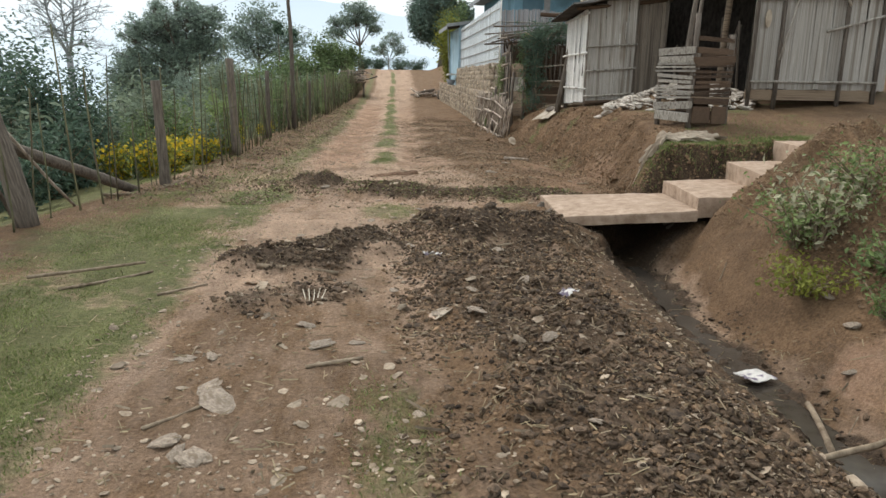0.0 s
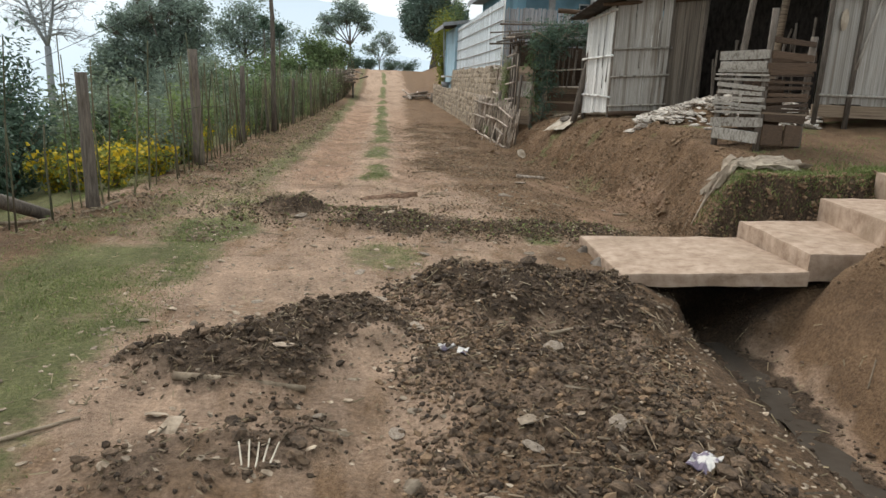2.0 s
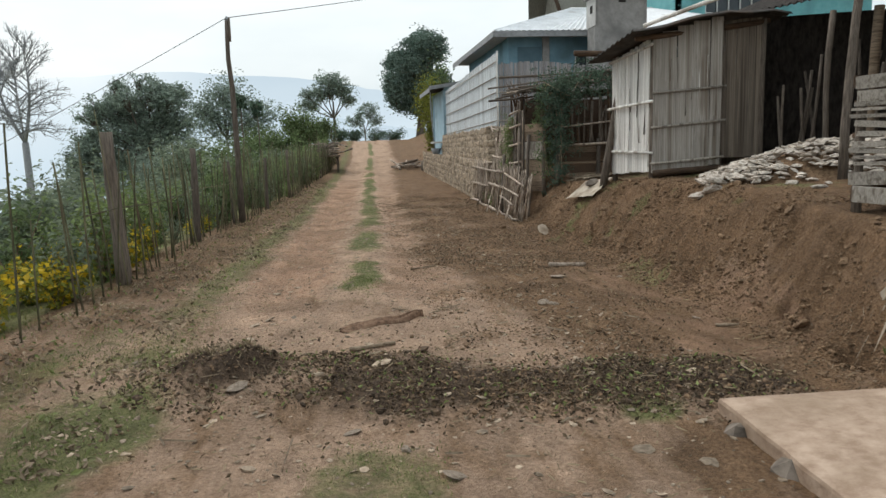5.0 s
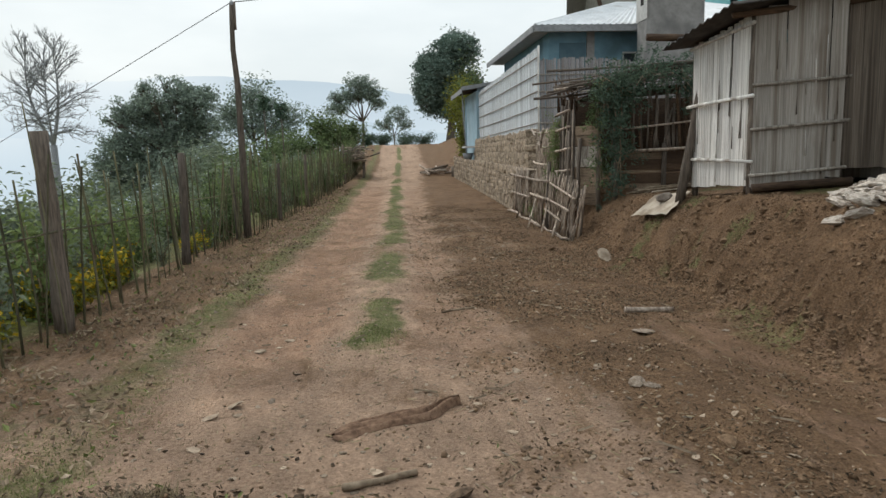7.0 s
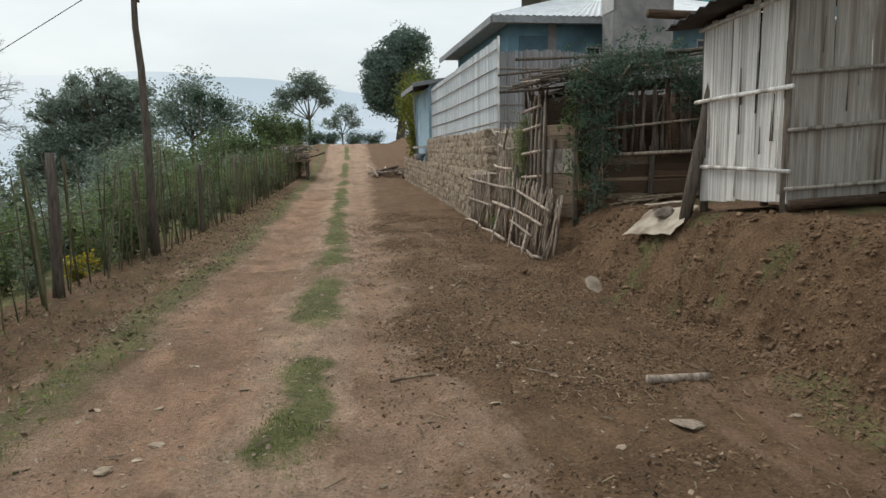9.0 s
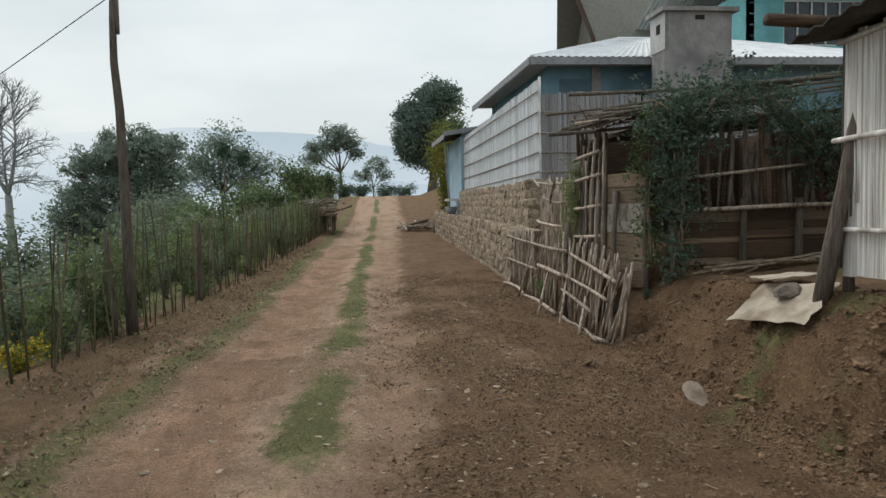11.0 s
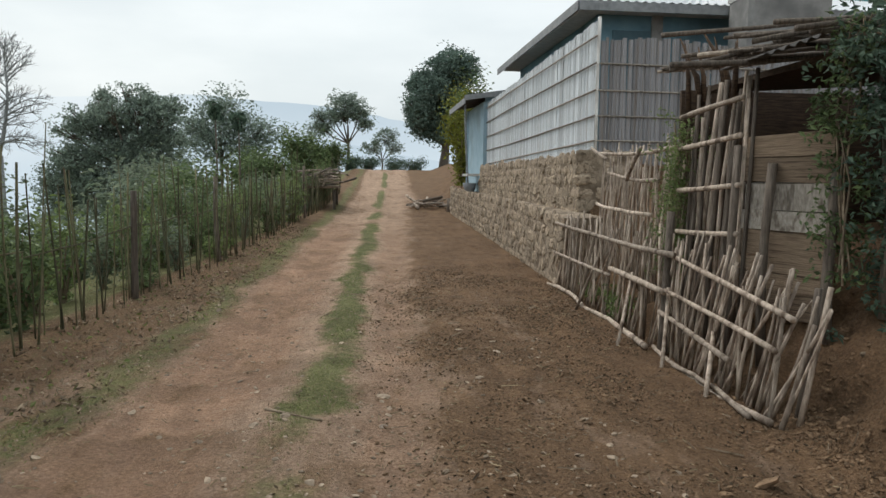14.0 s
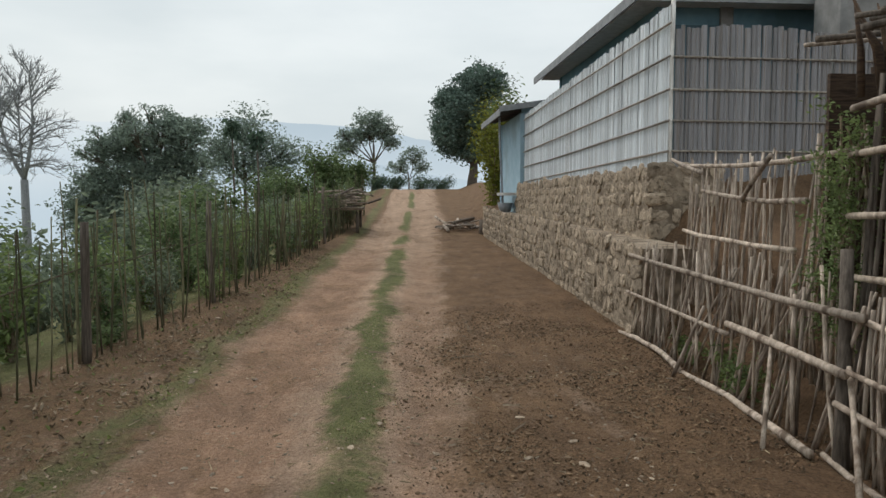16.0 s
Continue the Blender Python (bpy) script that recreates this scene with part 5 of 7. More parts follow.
# ---------------------------------------------------------------- tall screen of silvery splits on the wall
screen = empty("bamboo_screen", "tall silvery split bamboo screen standing on the stone wall", "fence")
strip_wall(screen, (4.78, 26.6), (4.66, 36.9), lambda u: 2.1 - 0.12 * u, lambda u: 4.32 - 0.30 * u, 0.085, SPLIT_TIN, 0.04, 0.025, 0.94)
# Front strips repeat the screen in darker lilac: shade put into the colour.
strip_wall(screen, (4.84, 26.58), (10.6, 26.9), 1.9, lambda u: 4.0 + 0.05 * math.sin(9 * u), 0.075, SPLIT_SHADE, 0.04, 0.03, 0.94)
for z in (2.3, 2.72, 3.15, 3.6, 4.05):
    part("rail", rod((4.73, 26.5, z), (4.62, 36.95, z - 0.18), 0.017, 0.002, 5, 8, 1.0), M_BAMBOO_GREY, screen, "thin lashed bamboo rail", True)
    if z < 3.9:
        part("rail", rod((4.8, 26.55, z), (10.6, 26.86, z), 0.017, 0.002, 5, 8, 1.0), M_BAMBOO_GREY, screen, "thin lashed bamboo rail", True)
part("corner_post", rod((4.8, 26.6, 1.9), (4.8, 26.6, 4.38), 0.03, 0.004, 6, 4, 1.0), M_BAMBOO_PALE, screen, smooth=True)


# ---------------------------------------------------------------- houses
def corrugated(p00, p10, p11, p01, pitch=0.16, amp=0.018, thick=0.006):
    """A corrugated sheet between four corners, the ribs running from the first edge to the far one."""
    a, b_, c, d = (Vector(p) for p in (p00, p10, p11, p01))
    n = max(6, int((b_ - a).length / pitch) * 4)
    nrm = (b_ - a).cross(d - a).normalized()
    v, f = [], []
    for i in range(n + 1):
        u = i / n
        o = nrm * amp * math.sin(2 * math.pi * i / 4 + 0.3)
        for t in (0, 0.5, 1):
            v.append(a.lerp(b_, u).lerp(d.lerp(c, u), t) + o)
    m = len(v)
    v += [p - nrm * thick for p in v]
    for i in range(n):
        for t in range(2):
            q = i * 3 + t
            f.append((q, q + 3, q + 4, q + 1))
            f.append((m + q + 1, m + q + 4, m + q + 3, m + q))
    for i in range(n):
        f.append((i * 3 + 3, i * 3, m + i * 3, m + i * 3 + 3))
        f.append((i * 3 + 2, i * 3 + 5, m + i * 3 + 5, m + i * 3 + 2))
    f.append((0, 1, 2, m + 2, m + 1, m))
    e = n * 3
    f.append((e + 2, e + 1, e, m + e, m + e + 1, m + e + 2))
    b = Buf()
    b.add(v, f)
    return b


def wall_panel(a, b_, z0, z1, thick, holes=()):
    """An upright wall with rectangular openings (start, end, bottom, top) measured along it."""
    a, e = Vector((*a, 0)), Vector((*b_, 0))
    d = (e - a)
    ln = d.length
    d.normalize()
    nrm = Vector((-d.y, d.x, 0)) * thick
    xs = sorted({0.0, ln, *[h[0] for h in holes], *[h[1] for h in holes]})
    zs = sorted({z0, z1, *[h[2] for h in holes], *[h[3] for h in holes]})
    nx, nz = len(xs), len(zs)
    kept = {(i, j) for i in range(nx - 1) for j in range(nz - 1)
            if not any(h[0] <= xs[i] and xs[i + 1] <= h[1] and h[2] <= zs[j] and zs[j + 1] <= h[3] for h in holes)}
    v = [a + d * x + Vector((0, 0, z)) + o for o in (Vector(), nrm) for x in xs for z in zs]
    m = nx * nz
    f = []
    for i, j in sorted(kept):
        p, q, r, s = i * nz + j, (i + 1) * nz + j, (i + 1) * nz + j + 1, i * nz + j + 1
        f += [(p, q, r, s), (m + s, m + r, m + q, m + p)]
        for di, dj, e1, e2 in ((0, -1, p, q), (1, 0, q, r), (0, 1, r, s), (-1, 0, s, p)):
            if (i + di, j + dj) not in kept:
                f.append((e2, e1, m + e1, m + e2))
    b = Buf()
    b.add(v, f)
    return b


def bar_box(lo, hi):
    lo, hi = Vector(lo), Vector(hi)
    return Buf().box(hi - lo, Matrix.Translation((lo + hi) / 2))


def window_unit(parent, x0, x1, y, z0, z1, bars=2, frame_mat=M_TRIM):
    w = part("window", bar_box((x0, y - 0.03, z0), (x1, y + 0.03, z0 + 0.05)), frame_mat, parent, "window with dark panes")
    part("window_frame", bar_box((x0, y - 0.03, z1 - 0.05), (x1, y + 0.03, z1)), frame_mat, w)
    for k in range(bars + 2):
        x = x0 + (x1 - x0 - 0.05) * k / (bars + 1)
        part("mullion", bar_box((x, y - 0.032, z0 + 0.052), (x + 0.05, y + 0.028, z1 - 0.052)), frame_mat, w)
    part("pane", bar_box((x0 + 0.02, y + 0.035, z0 + 0.02), (x1 - 0.02, y + 0.045, z1 - 0.02)), M_GLASS, w)
    return w


house = empty("blue_house", "single-storey slate blue house with a white tin hip roof", "house")
part("wall", wall_panel((6.1, 30.7), (17.0, 30.7), 1.9, 5.4, 0.2, ((2.5, 3.0, 4.15, 4.75), (6.2, 7.4, 3.9, 5.0))), M_BLUE_DIM, house)
part("wall", wall_panel((6.12, 38.9), (6.12, 30.76), 1.9, 5.4, 0.2), M_BLUE_DIM, house)
part("wall", wall_panel((17.0, 30.9), (17.0, 38.9), 1.9, 5.4, 0.2), M_BLUE_DIM, house)
part("wall", wall_panel((17.0, 38.9), (6.1, 38.9), 1.9, 5.4, 0.2), M_BLUE_DIM, house)
# Flush panel in place of the recess, with its shade as darker blue.
part("door", bar_box((6.45, 30.66, 1.95), (7.32, 30.695, 5.05)), M_BLUE_DEEP, house, "darker blue panel painted for a doorway recess")
part("pilaster", bar_box((7.36, 30.62, 1.9), (7.62, 30.69, 5.4)), M_CEMENT, house, "grey cement door jamb")
window_unit(house, 8.6, 9.1, 30.75, 4.15, 4.75, 0)
window_unit(house, 12.3, 13.5, 30.75, 3.9, 5.0, 2)
part("floor", bar_box((6.15, 30.75, 1.85), (16.95, 38.85, 1.93)), M_CEMENT, house)
part("ceiling", bar_box((5.6, 30.1, 5.402), (17.5, 39.3, 5.43)), M_TRIM, house)
e0, e1, e2, e3 = (5.45, 29.95, 5.52), (17.6, 29.95, 5.52), (17.6, 39.5, 5.52), (5.45, 39.5, 5.52)
r0, r1 = (9.9, 35.3, 7.25), (13.6, 35.3, 7.25)
part("roof", corrugated(e0, e1, r1, r0, 0.2, 0.02), M_TIN, house, "white corrugated tin roof slope")
part("roof", corrugated(e3, e0, r0, r0, 0.2, 0.02), M_TIN, house, "white corrugated tin roof slope")
part("roof", corrugated(e1, e2, r1, r1, 0.2, 0.02), M_TIN, house, "white corrugated tin roof slope")
part("roof", corrugated(e2, e3, r0, r1, 0.2, 0.02), M_TIN, house, "white corrugated tin roof slope")
part("ridge_cap", Buf().tube([r0, r1], 0.05, 6), M_TIN, house, smooth=True)
part("hip_cap", Buf().tube([e0, r0], 0.04, 6), M_TIN, house, smooth=True)
part("fascia", bar_box((5.44, 29.92, 5.30), (17.6, 29.96, 5.50)), M_EAVE, house, "grey eaves board darkened for shade")
part("fascia", bar_box((5.40, 29.97, 5.30), (5.435, 39.5, 5.50)), M_EAVE, house, "grey eaves board darkened for shade")

chimney = empty("cement_tower", "square grey cement chimney block with a flat cap", "chimney")
part("shaft", bar_box((8.75, 28.9, 1.9), (10.6, 29.85, 6.45)), M_CEMENT, chimney)
part("cap", bar_box((8.62, 28.8, 6.45), (10.72, 29.9, 6.56)), M_CEMENT, chimney)
# No holes are cut; dark plates carry the shade of the vents.
part("vent", bar_box((9.55, 28.88, 6.25), (9.8, 28.899, 6.36)), M_DARK, chimney, "dark plate painted for a vent hole")
part("vent", bar_box((8.73, 29.2, 5.95), (8.749, 29.45, 6.2)), M_DARK, chimney, "dark plate painted for a vent hole")
part("side_panel", bar_box((8.735, 28.92, 5.5), (8.748, 29.83, 6.44)), M_TRIM, chimney, "thin paler panel on the side")

tall_house = empty("turquoise_house", "two-storey turquoise boarded house with white window bars", "house")
tz0 = 3.0
part("wall", wall_panel((14.7, 35.2), (24.0, 35.2), tz0, 9.0, 0.2, ((1.3, 4.6, 7.0, 8.6), (1.3, 2.6, 4.2, 5.6))), M_TURQ, tall_house)
part("wall", wall_panel((14.7, 44.0), (14.7, 35.2), tz0, 9.0, 0.2), M_TURQ, tall_house)
part("wall", wall_panel((24.0, 35.4), (24.0, 44.0), tz0, 9.0, 0.2), M_TURQ, tall_house)
for k in range(7):
    part("board_joint", bar_box((14.72, 35.185, 6.2 + 0.38 * k), (15.9, 35.198, 6.22 + 0.38 * k)), M_TURQ, tall_house)
window_unit(tall_house, 16.0, 19.3, 35.25, 7.0, 8.6, 5)
window_unit(tall_house, 16.0, 17.3, 35.25, 4.2, 5.6, 2)
part("balcony_rail", bar_box((14.6, 34.2, 6.1), (24.0, 34.28, 6.2)), M_TRIM, tall_house)
part("balcony_floor", bar_box((14.6, 34.2, 5.75), (24.0, 35.19, 5.9)), M_TURQ, tall_house)
part("roof", corrugated((13.9, 34.3, 8.95), (24.6, 34.3, 8.95), (24.6, 40.0, 11.0), (13.9, 40.0, 11.0), 0.2, 0.02), M_TIN, tall_house, "pale corrugated tin roof")
part("roof", corrugated((24.6, 45.0, 8.95), (13.9, 45.0, 8.95), (13.9, 40.0, 11.0), (24.6, 40.0, 11.0), 0.2, 0.02), M_TIN, tall_house, "pale corrugated tin roof")

hut = empty("thatched_house", "steep grey-brown gabled roof behind the blue house", "house")
part("wall", bar_box((12.9, 43.2, 3.0), (20.0, 49.4, 8.3)), M_THATCH, hut)
ends = ((11.95, 20.9), (11.0, 21.8), (11.95, 20.9))
lines = ((42.5, 7.9), (46.3, 14.2), (50.1, 7.9))
b = Buf()
b.add([(x, y, z - o) for o in (0.0, 0.3) for (x0, x1), (y, z) in zip(ends, lines) for x in (x0, x1)],
      [(0, 1, 3, 2), (2, 3, 5, 4), (7, 6, 8, 9), (9, 8, 10, 11), (0, 6, 7, 1), (4, 5, 11, 10), (0, 2, 8, 6), (2, 4, 10, 8), (1, 7, 9, 3), (3, 9, 11, 5)])
part("roof", b, M_THATCH, hut)
part("barge_pole", rod((11.9, 42.4, 7.8), (10.95, 46.25, 14.35), 0.11, 0.004, 7, 5, 0.9), M_DARK_WOOD, hut, "dark pole along the roof edge", True)
b = Buf()
b.add([(x, y, z) for x in (12.6, 12.75) for y, z in ((43.3, 8.2), (46.3, 13.0), (49.3, 8.2))], [(0, 1, 2), (5, 4, 3), (0, 3, 4, 1), (1, 4, 5, 2), (2, 5, 3, 0)])
part("gable", b, M_THATCH, hut)

# pale blue outhouse at the end of the screen
outhouse = empty("blue_outhouse", "small pale blue lean-to outhouse with a flat tin roof", "outhouse")
part("wall", wall_panel((4.62, 37.2), (6.6, 37.2), 1.2, 4.25, 0.12), M_BLUE, outhouse)
part("wall", wall_panel((4.56, 40.6), (4.56, 37.14), 1.2, 4.1, 0.12), M_BLUE, outhouse)
part("wall", wall_panel((6.6, 40.6), (4.5, 40.6), 1.2, 4.1, 0.12), M_BLUE, outhouse)
part("roof", corrugated((3.95, 41.0, 4.17), (3.95, 36.9, 4.25), (6.4, 36.9, 4.62), (6.4, 41.0, 4.55), 0.16, 0.015), M_OLD_TIN, outhouse, "dark weathered tin roof")
part("fascia", bar_box((3.90, 36.9, 4.0), (3.94, 41.0, 4.18)), M_EAVE, outhouse, "eaves board with shade in its grey")
part("fascia", Buf().box((2.5, 0.04, 0.16), pose(5.15, 36.88, 4.36, 0, -8.2, 0)), M_EAVE, outhouse, "eaves board with shade in its grey")
part("prop", rod((4.3, 38.6, 1.3), (4.12, 38.3, 4.1), 0.035, 0.01, 6, 4, 1.0), M_PIPE, outhouse, "grey leaning prop", True)
thing("basin", Buf().tube([(4.3, 38.2, 1.22), (4.3, 38.2, 1.36), (4.3, 38.2, 1.52)], [0.14, 0.2, 0.24], 12), M_PIPE, "grey-white basin standing on the wall ledge", "basin", smooth=True)
part("sill", bar_box((4.1, 37.3, 1.74), (4.48, 38.6, 1.82)), M_TRIM, outhouse)


# ---------------------------------------------------------------- small bamboo-mat shed
shed = empty("bamboo_shed", "small shed of pale grey bamboo matting under a dark tin roof", "shed")
SX0, SY0 = 4.60, 15.03
# Road side pale, front darker: light from the left painted into the strips.
strip_wall(shed, (4.50, 16.35), (SX0, SY0), lambda u: 1.02 + 0.05 * (u > 0.45), lambda u: 2.84 + 0.16 * u, 0.105, SPLIT_LIT, 0.012, 0.03, 0.995)
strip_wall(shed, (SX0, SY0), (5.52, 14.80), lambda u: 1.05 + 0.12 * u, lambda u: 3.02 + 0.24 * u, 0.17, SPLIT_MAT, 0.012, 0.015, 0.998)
# Recessed part of the front, in darker brown strips.
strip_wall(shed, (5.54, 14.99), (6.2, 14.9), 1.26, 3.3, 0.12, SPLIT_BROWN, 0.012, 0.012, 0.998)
strip_wall(shed, (6.2, 14.9), (6.2, 16.4), 1.1, 3.15, 0.12, SPLIT_MAT, 0.014, 0.03, 0.99)
strip_wall(shed, (6.2, 16.4), (4.5, 16.4), 1.1, 2.9, 0.12, SPLIT_MAT, 0.014, 0.03, 0.99)
for x0, y0, x1, y1, z0, z1, n in ((4.50, 16.3, 4.59, 15.1, 1.1, 2.8, 17), (4.66, 14.99, 5.48, 14.78, 1.2, 2.9, 9)):
    for k in range(n):
        u, z = rng.random(), rng.uniform(z0, z1 - 0.5)
        x, y = x0 + (x1 - x0) * u, y0 + (y1 - y0) * u
        part("split", rod((x - 0.012, y - 0.012, z), (x - 0.012 + rng.normal() * 0.01, y - 0.012, z + rng.uniform(0.25, 0.6)), 0.006, 0.004, 4, 3, 0.5), M_POST if rng.random() < 0.6 else M_BAMBOO_PALE, shed, "loose split of bamboo", True)
for p, q in (((4.46, 16.4, 1.38), (4.56, 14.96, 1.36)), ((4.45, 16.42, 2.06), (4.55, 14.95, 2.10)), ((4.47, 16.4, 2.80), (4.57, 15.0, 2.91))):
    part("rail", rod(p, q, 0.022, 0.004, 6, 4, 1.0), M_BAMBOO_PALE, shed, "pale bamboo rail", True)
for p, q in (((4.55, 15.0, 1.2), (5.56, 14.75, 1.28)), ((4.56, 15.0, 1.72), (5.58, 14.75, 1.8)), ((4.57, 15.0, 2.22), (5.58, 14.75, 2.28))):
    part("rail", rod(p, q, 0.02, 0.004, 6, 4, 1.0), M_BAMBOO_GREY, shed, "grey bamboo rail", True)
for x, y, z in ((4.62, 15.08, 3.05), (4.55, 16.35, 2.82), (5.56, 14.9, 3.24), (6.22, 14.9, 3.24), (6.2, 16.35, 3.2), (5.3, 16.4, 3.0)):
    part("post", rod((x, y, land_at(x, y) - 0.1), (x, y, z), 0.045, 0.005, 7, 4, 0.9), M_POST, shed, smooth=True)
part("sill_log", rod((4.56, 14.93, 1.06), (5.6, 14.7, 1.12), 0.05, 0.01, 7, 4, 1.0), M_DARK_WOOD, shed, smooth=True)
b = Buf()
cols, rows = 26, 40
sv = []
for side in (0.0, -0.012):
    for i in range(cols + 1):
        x = 4.14 + (6.5 - 4.14) * i / cols
        zf = float(np.interp(x, [4.1, 4.6, 5.0, 5.5, 6.5], [3.05, 3.13, 3.20, 3.31, 3.28]))
        zb = float(np.interp(x, [4.1, 4.6, 5.0, 5.5, 6.5], [2.83, 2.90, 3.0, 3.1, 3.1]))
        for j in range(rows + 1):
            y = 14.62 + 1.9 * j / rows + 0.03 * math.sin(3 * x) + 0.03 * math.sin(11 * x)
            sv.append((x, y, zf + (zb - zf) * j / rows + 0.016 * math.sin(1.57 * j) + 0.02 * math.sin(5.3 * x) - 0.02 * (j == 0) + side))
m = (cols + 1) * (rows + 1)
sf = []
for i in range(cols):
    for j in range(rows):
        q = i * (rows + 1) + j
        sf += [(q, q + rows + 1, q + rows + 2, q + 1), (m + q + 1, m + q + rows + 2, m + q + rows + 1, m + q)]
for i in range(cols):
    for j in (0, rows):
        q, r = i * (rows + 1) + j, (i + 1) * (rows + 1) + j
        sf.append((q, m + q, m + r, r) if j == 0 else (r, m + r, m + q, q))
for j in range(rows):
    for i in (0, cols):
        q, r = i * (rows + 1) + j, i * (rows + 1) + j + 1
        sf.append((r, m + r, m + q, q) if i == 0 else (q, m + q, m + r, r))
b.add(sv, sf)
part("roof", b, M_OLD_TIN, shed, "dark rusted tin roof with ragged edge")
part("roof_beam", rod((4.3, 14.98, 2.98), (6.3, 14.9, 3.2), 0.04, 0.01, 7, 4, 1.0), M_DARK_WOOD, shed, smooth=True)
part("roof_beam", rod((3.86, 16.37, 2.97), (5.6, 16.42, 2.97), 0.05, 0.01, 7, 4, 1.0), M_DARK_WOOD, shed, smooth=True)
thing("bamboo_pole", rod((4.25, 14.58, 3.09), (7.3, 12.3, 3.95), 0.028, 0.012, 7, 6, 0.9), M_BAMBOO_PALE, "long pale bamboo pole resting on the shed roof", "pole", smooth=True)
thing("prop_post", rod((4.36, 16.42, 0.78), (4.62, 16.25, 2.6), 0.07, 0.01, 8, 5, 0.85), M_POST, "stout weathered prop leaning against the shed", "post", smooth=True)


# ---------------------------------------------------------------- barn and dark lean-to
barn = empty("bamboo_barn", "tall barn walled with grey bamboo matting and braces", "barn")
strip_wall(barn, (6.3, 11.5), (8.25, 11.15), 1.42, 4.4, 0.13, SPLIT_MAT, 0.016, 0.02, 0.99)
strip_wall(barn, (8.25, 11.15), (10.3, 13.55), 1.42, 4.4, 0.14, SPLIT_MAT, 0.016, 0.02, 0.99)
strip_wall(barn, (8.35, 13.9), (6.3, 11.55), 1.42, 4.4, 0.14, SPLIT_MAT, 0.016, 0.02, 0.99)
strip_wall(barn, (10.3, 13.55), (8.35, 13.9), 1.42, 4.4, 0.16, SPLIT_MAT, 0.016, 0.02, 0.99)
for x, y in ((6.3, 11.47), (6.72, 11.39), (7.72, 11.2), (8.27, 11.1)):
    part("post", rod((x, y, 1.1), (x, y, 4.4), 0.035, 0.004, 6, 4, 1.0), M_POST, barn, smooth=True)
for p, q in (((6.3, 11.44, 1.55), (8.3, 11.07, 1.55)), ((6.3, 11.44, 2.85), (8.3, 11.07, 2.9)), ((6.72, 11.35, 1.9), (7.0, 11.3, 3.2)), ((7.3, 11.24, 3.5), (7.72, 11.16, 2.75)), ((7.4, 11.22, 2.35), (8.25, 11.06, 2.6))):
    part("brace", rod(p, q, 0.022, 0.006, 6, 4, 1.0), M_BAMBOO_GREY, barn, smooth=True)
plank(barn, (7.25, 11.33, 1.34), (2.0, 0.05, 0.16), (0, 0, -10.2), name="sill_board", label="reddish earth-stained sill board")
part("roof", corrugated((6.0, 11.1, 4.38), (8.6, 10.65, 4.38), (9.6, 12.2, 5.1), (7.1, 12.7, 5.1), 0.16, 0.02), M_OLD_TIN, barn, "dark tin roof")
part("roof", corrugated((10.7, 13.7, 4.38), (8.3, 14.2, 4.38), (7.1, 12.7, 5.1), (9.6, 12.2, 5.1), 0.16, 0.02), M_OLD_TIN, barn, "dark tin roof")
part("hatch", bar_box((6.35, 11.44, 2.95), (6.68, 11.452, 3.3)), M_DARK, barn, "small dark hatch", m=None)
thing("hanging_plate", Buf().tube([(6.48, 11.405, 2.55), (6.48, 11.42, 2.55)], [0.09, 0.09], 14), M_SACK, "pale round plate hung on the barn wall", "plate", m=Matrix.Translation((0, 0, 0)) @ pose(6.48, 11.4, 2.55) @ Matrix.Diagonal((0.6, 1, 1.6, 1)) @ pose(-6.48, -11.4, -2.55))

leanto = empty("lean_to", "dark open lean-to with sagging roof between shed and barn", "shelter")
b = corrugated((6.35, 12.9, 3.35), (6.35, 16.2, 3.45), (9.6, 16.2, 4.7), (8.5, 13.7, 4.5), 0.16, 0.02)
b.v = [(x, y, z - 0.06 * math.sin((y - 12.3) * 1.0)) for x, y, z in b.v]
part("roof", b, M_DARK_THATCH, leanto, "sagging dark thatch roof, its shade painted in")
# Dark walls added behind the posts; the interior shade is in their colour.
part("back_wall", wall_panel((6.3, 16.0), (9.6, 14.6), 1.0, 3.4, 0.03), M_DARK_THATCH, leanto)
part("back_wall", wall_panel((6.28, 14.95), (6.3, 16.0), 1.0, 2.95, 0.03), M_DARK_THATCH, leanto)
part("post", rod((6.7, 13.3, 1.0), (6.75, 13.3, 3.1), 0.06, 0.01, 7, 5, 0.95), M_PLANK, leanto, smooth=True)
part("post", rod((5.42, 12.05, 1.0), (5.62, 12.15, 3.35), 0.05, 0.02, 7, 5, 0.9), M_POST, leanto, smooth=True)
part("post", rod((6.35, 13.6, 1.0), (6.35, 13.6, 3.1), 0.04, 0.02, 7, 5, 0.9), M_POST, leanto, smooth=True)
for k in range(14):
    x0, y0 = 6.4 + rng.uniform(0, 0.9), 13.2 + rng.uniform(0, 1.6)
    part("pole", rod((x0, y0, 1.08), (x0 + rng.normal() * 0.15, y0 + rng.normal() * 0.15, 1.9 + rng.uniform(0, 0.9)), 0.025, 0.02, 5, 4), M_POST, leanto, smooth=True)


# ---------------------------------------------------------------- slatted crib and rubble heap
crib = empty("wooden_crib", "narrow crib of stacked rough planks between upright posts", "crib")
C0, CL, CR = Vector((4.63, 10.0, 0)), Vector((4.34, 10.45, 0)), Vector((5.28, 10.2, 0))
CB = CL + CR - C0
for p, h in ((C0, 2.47), (CL, 1.98), (CR, 2.2), (CB, 1.95)):
    part("post", rod((p.x, p.y, land_at(p.x, p.y) - 0.08), (p.x + 0.01, p.y, h), 0.042, 0.008, 7, 4, 0.95), M_POST, crib, smooth=True)


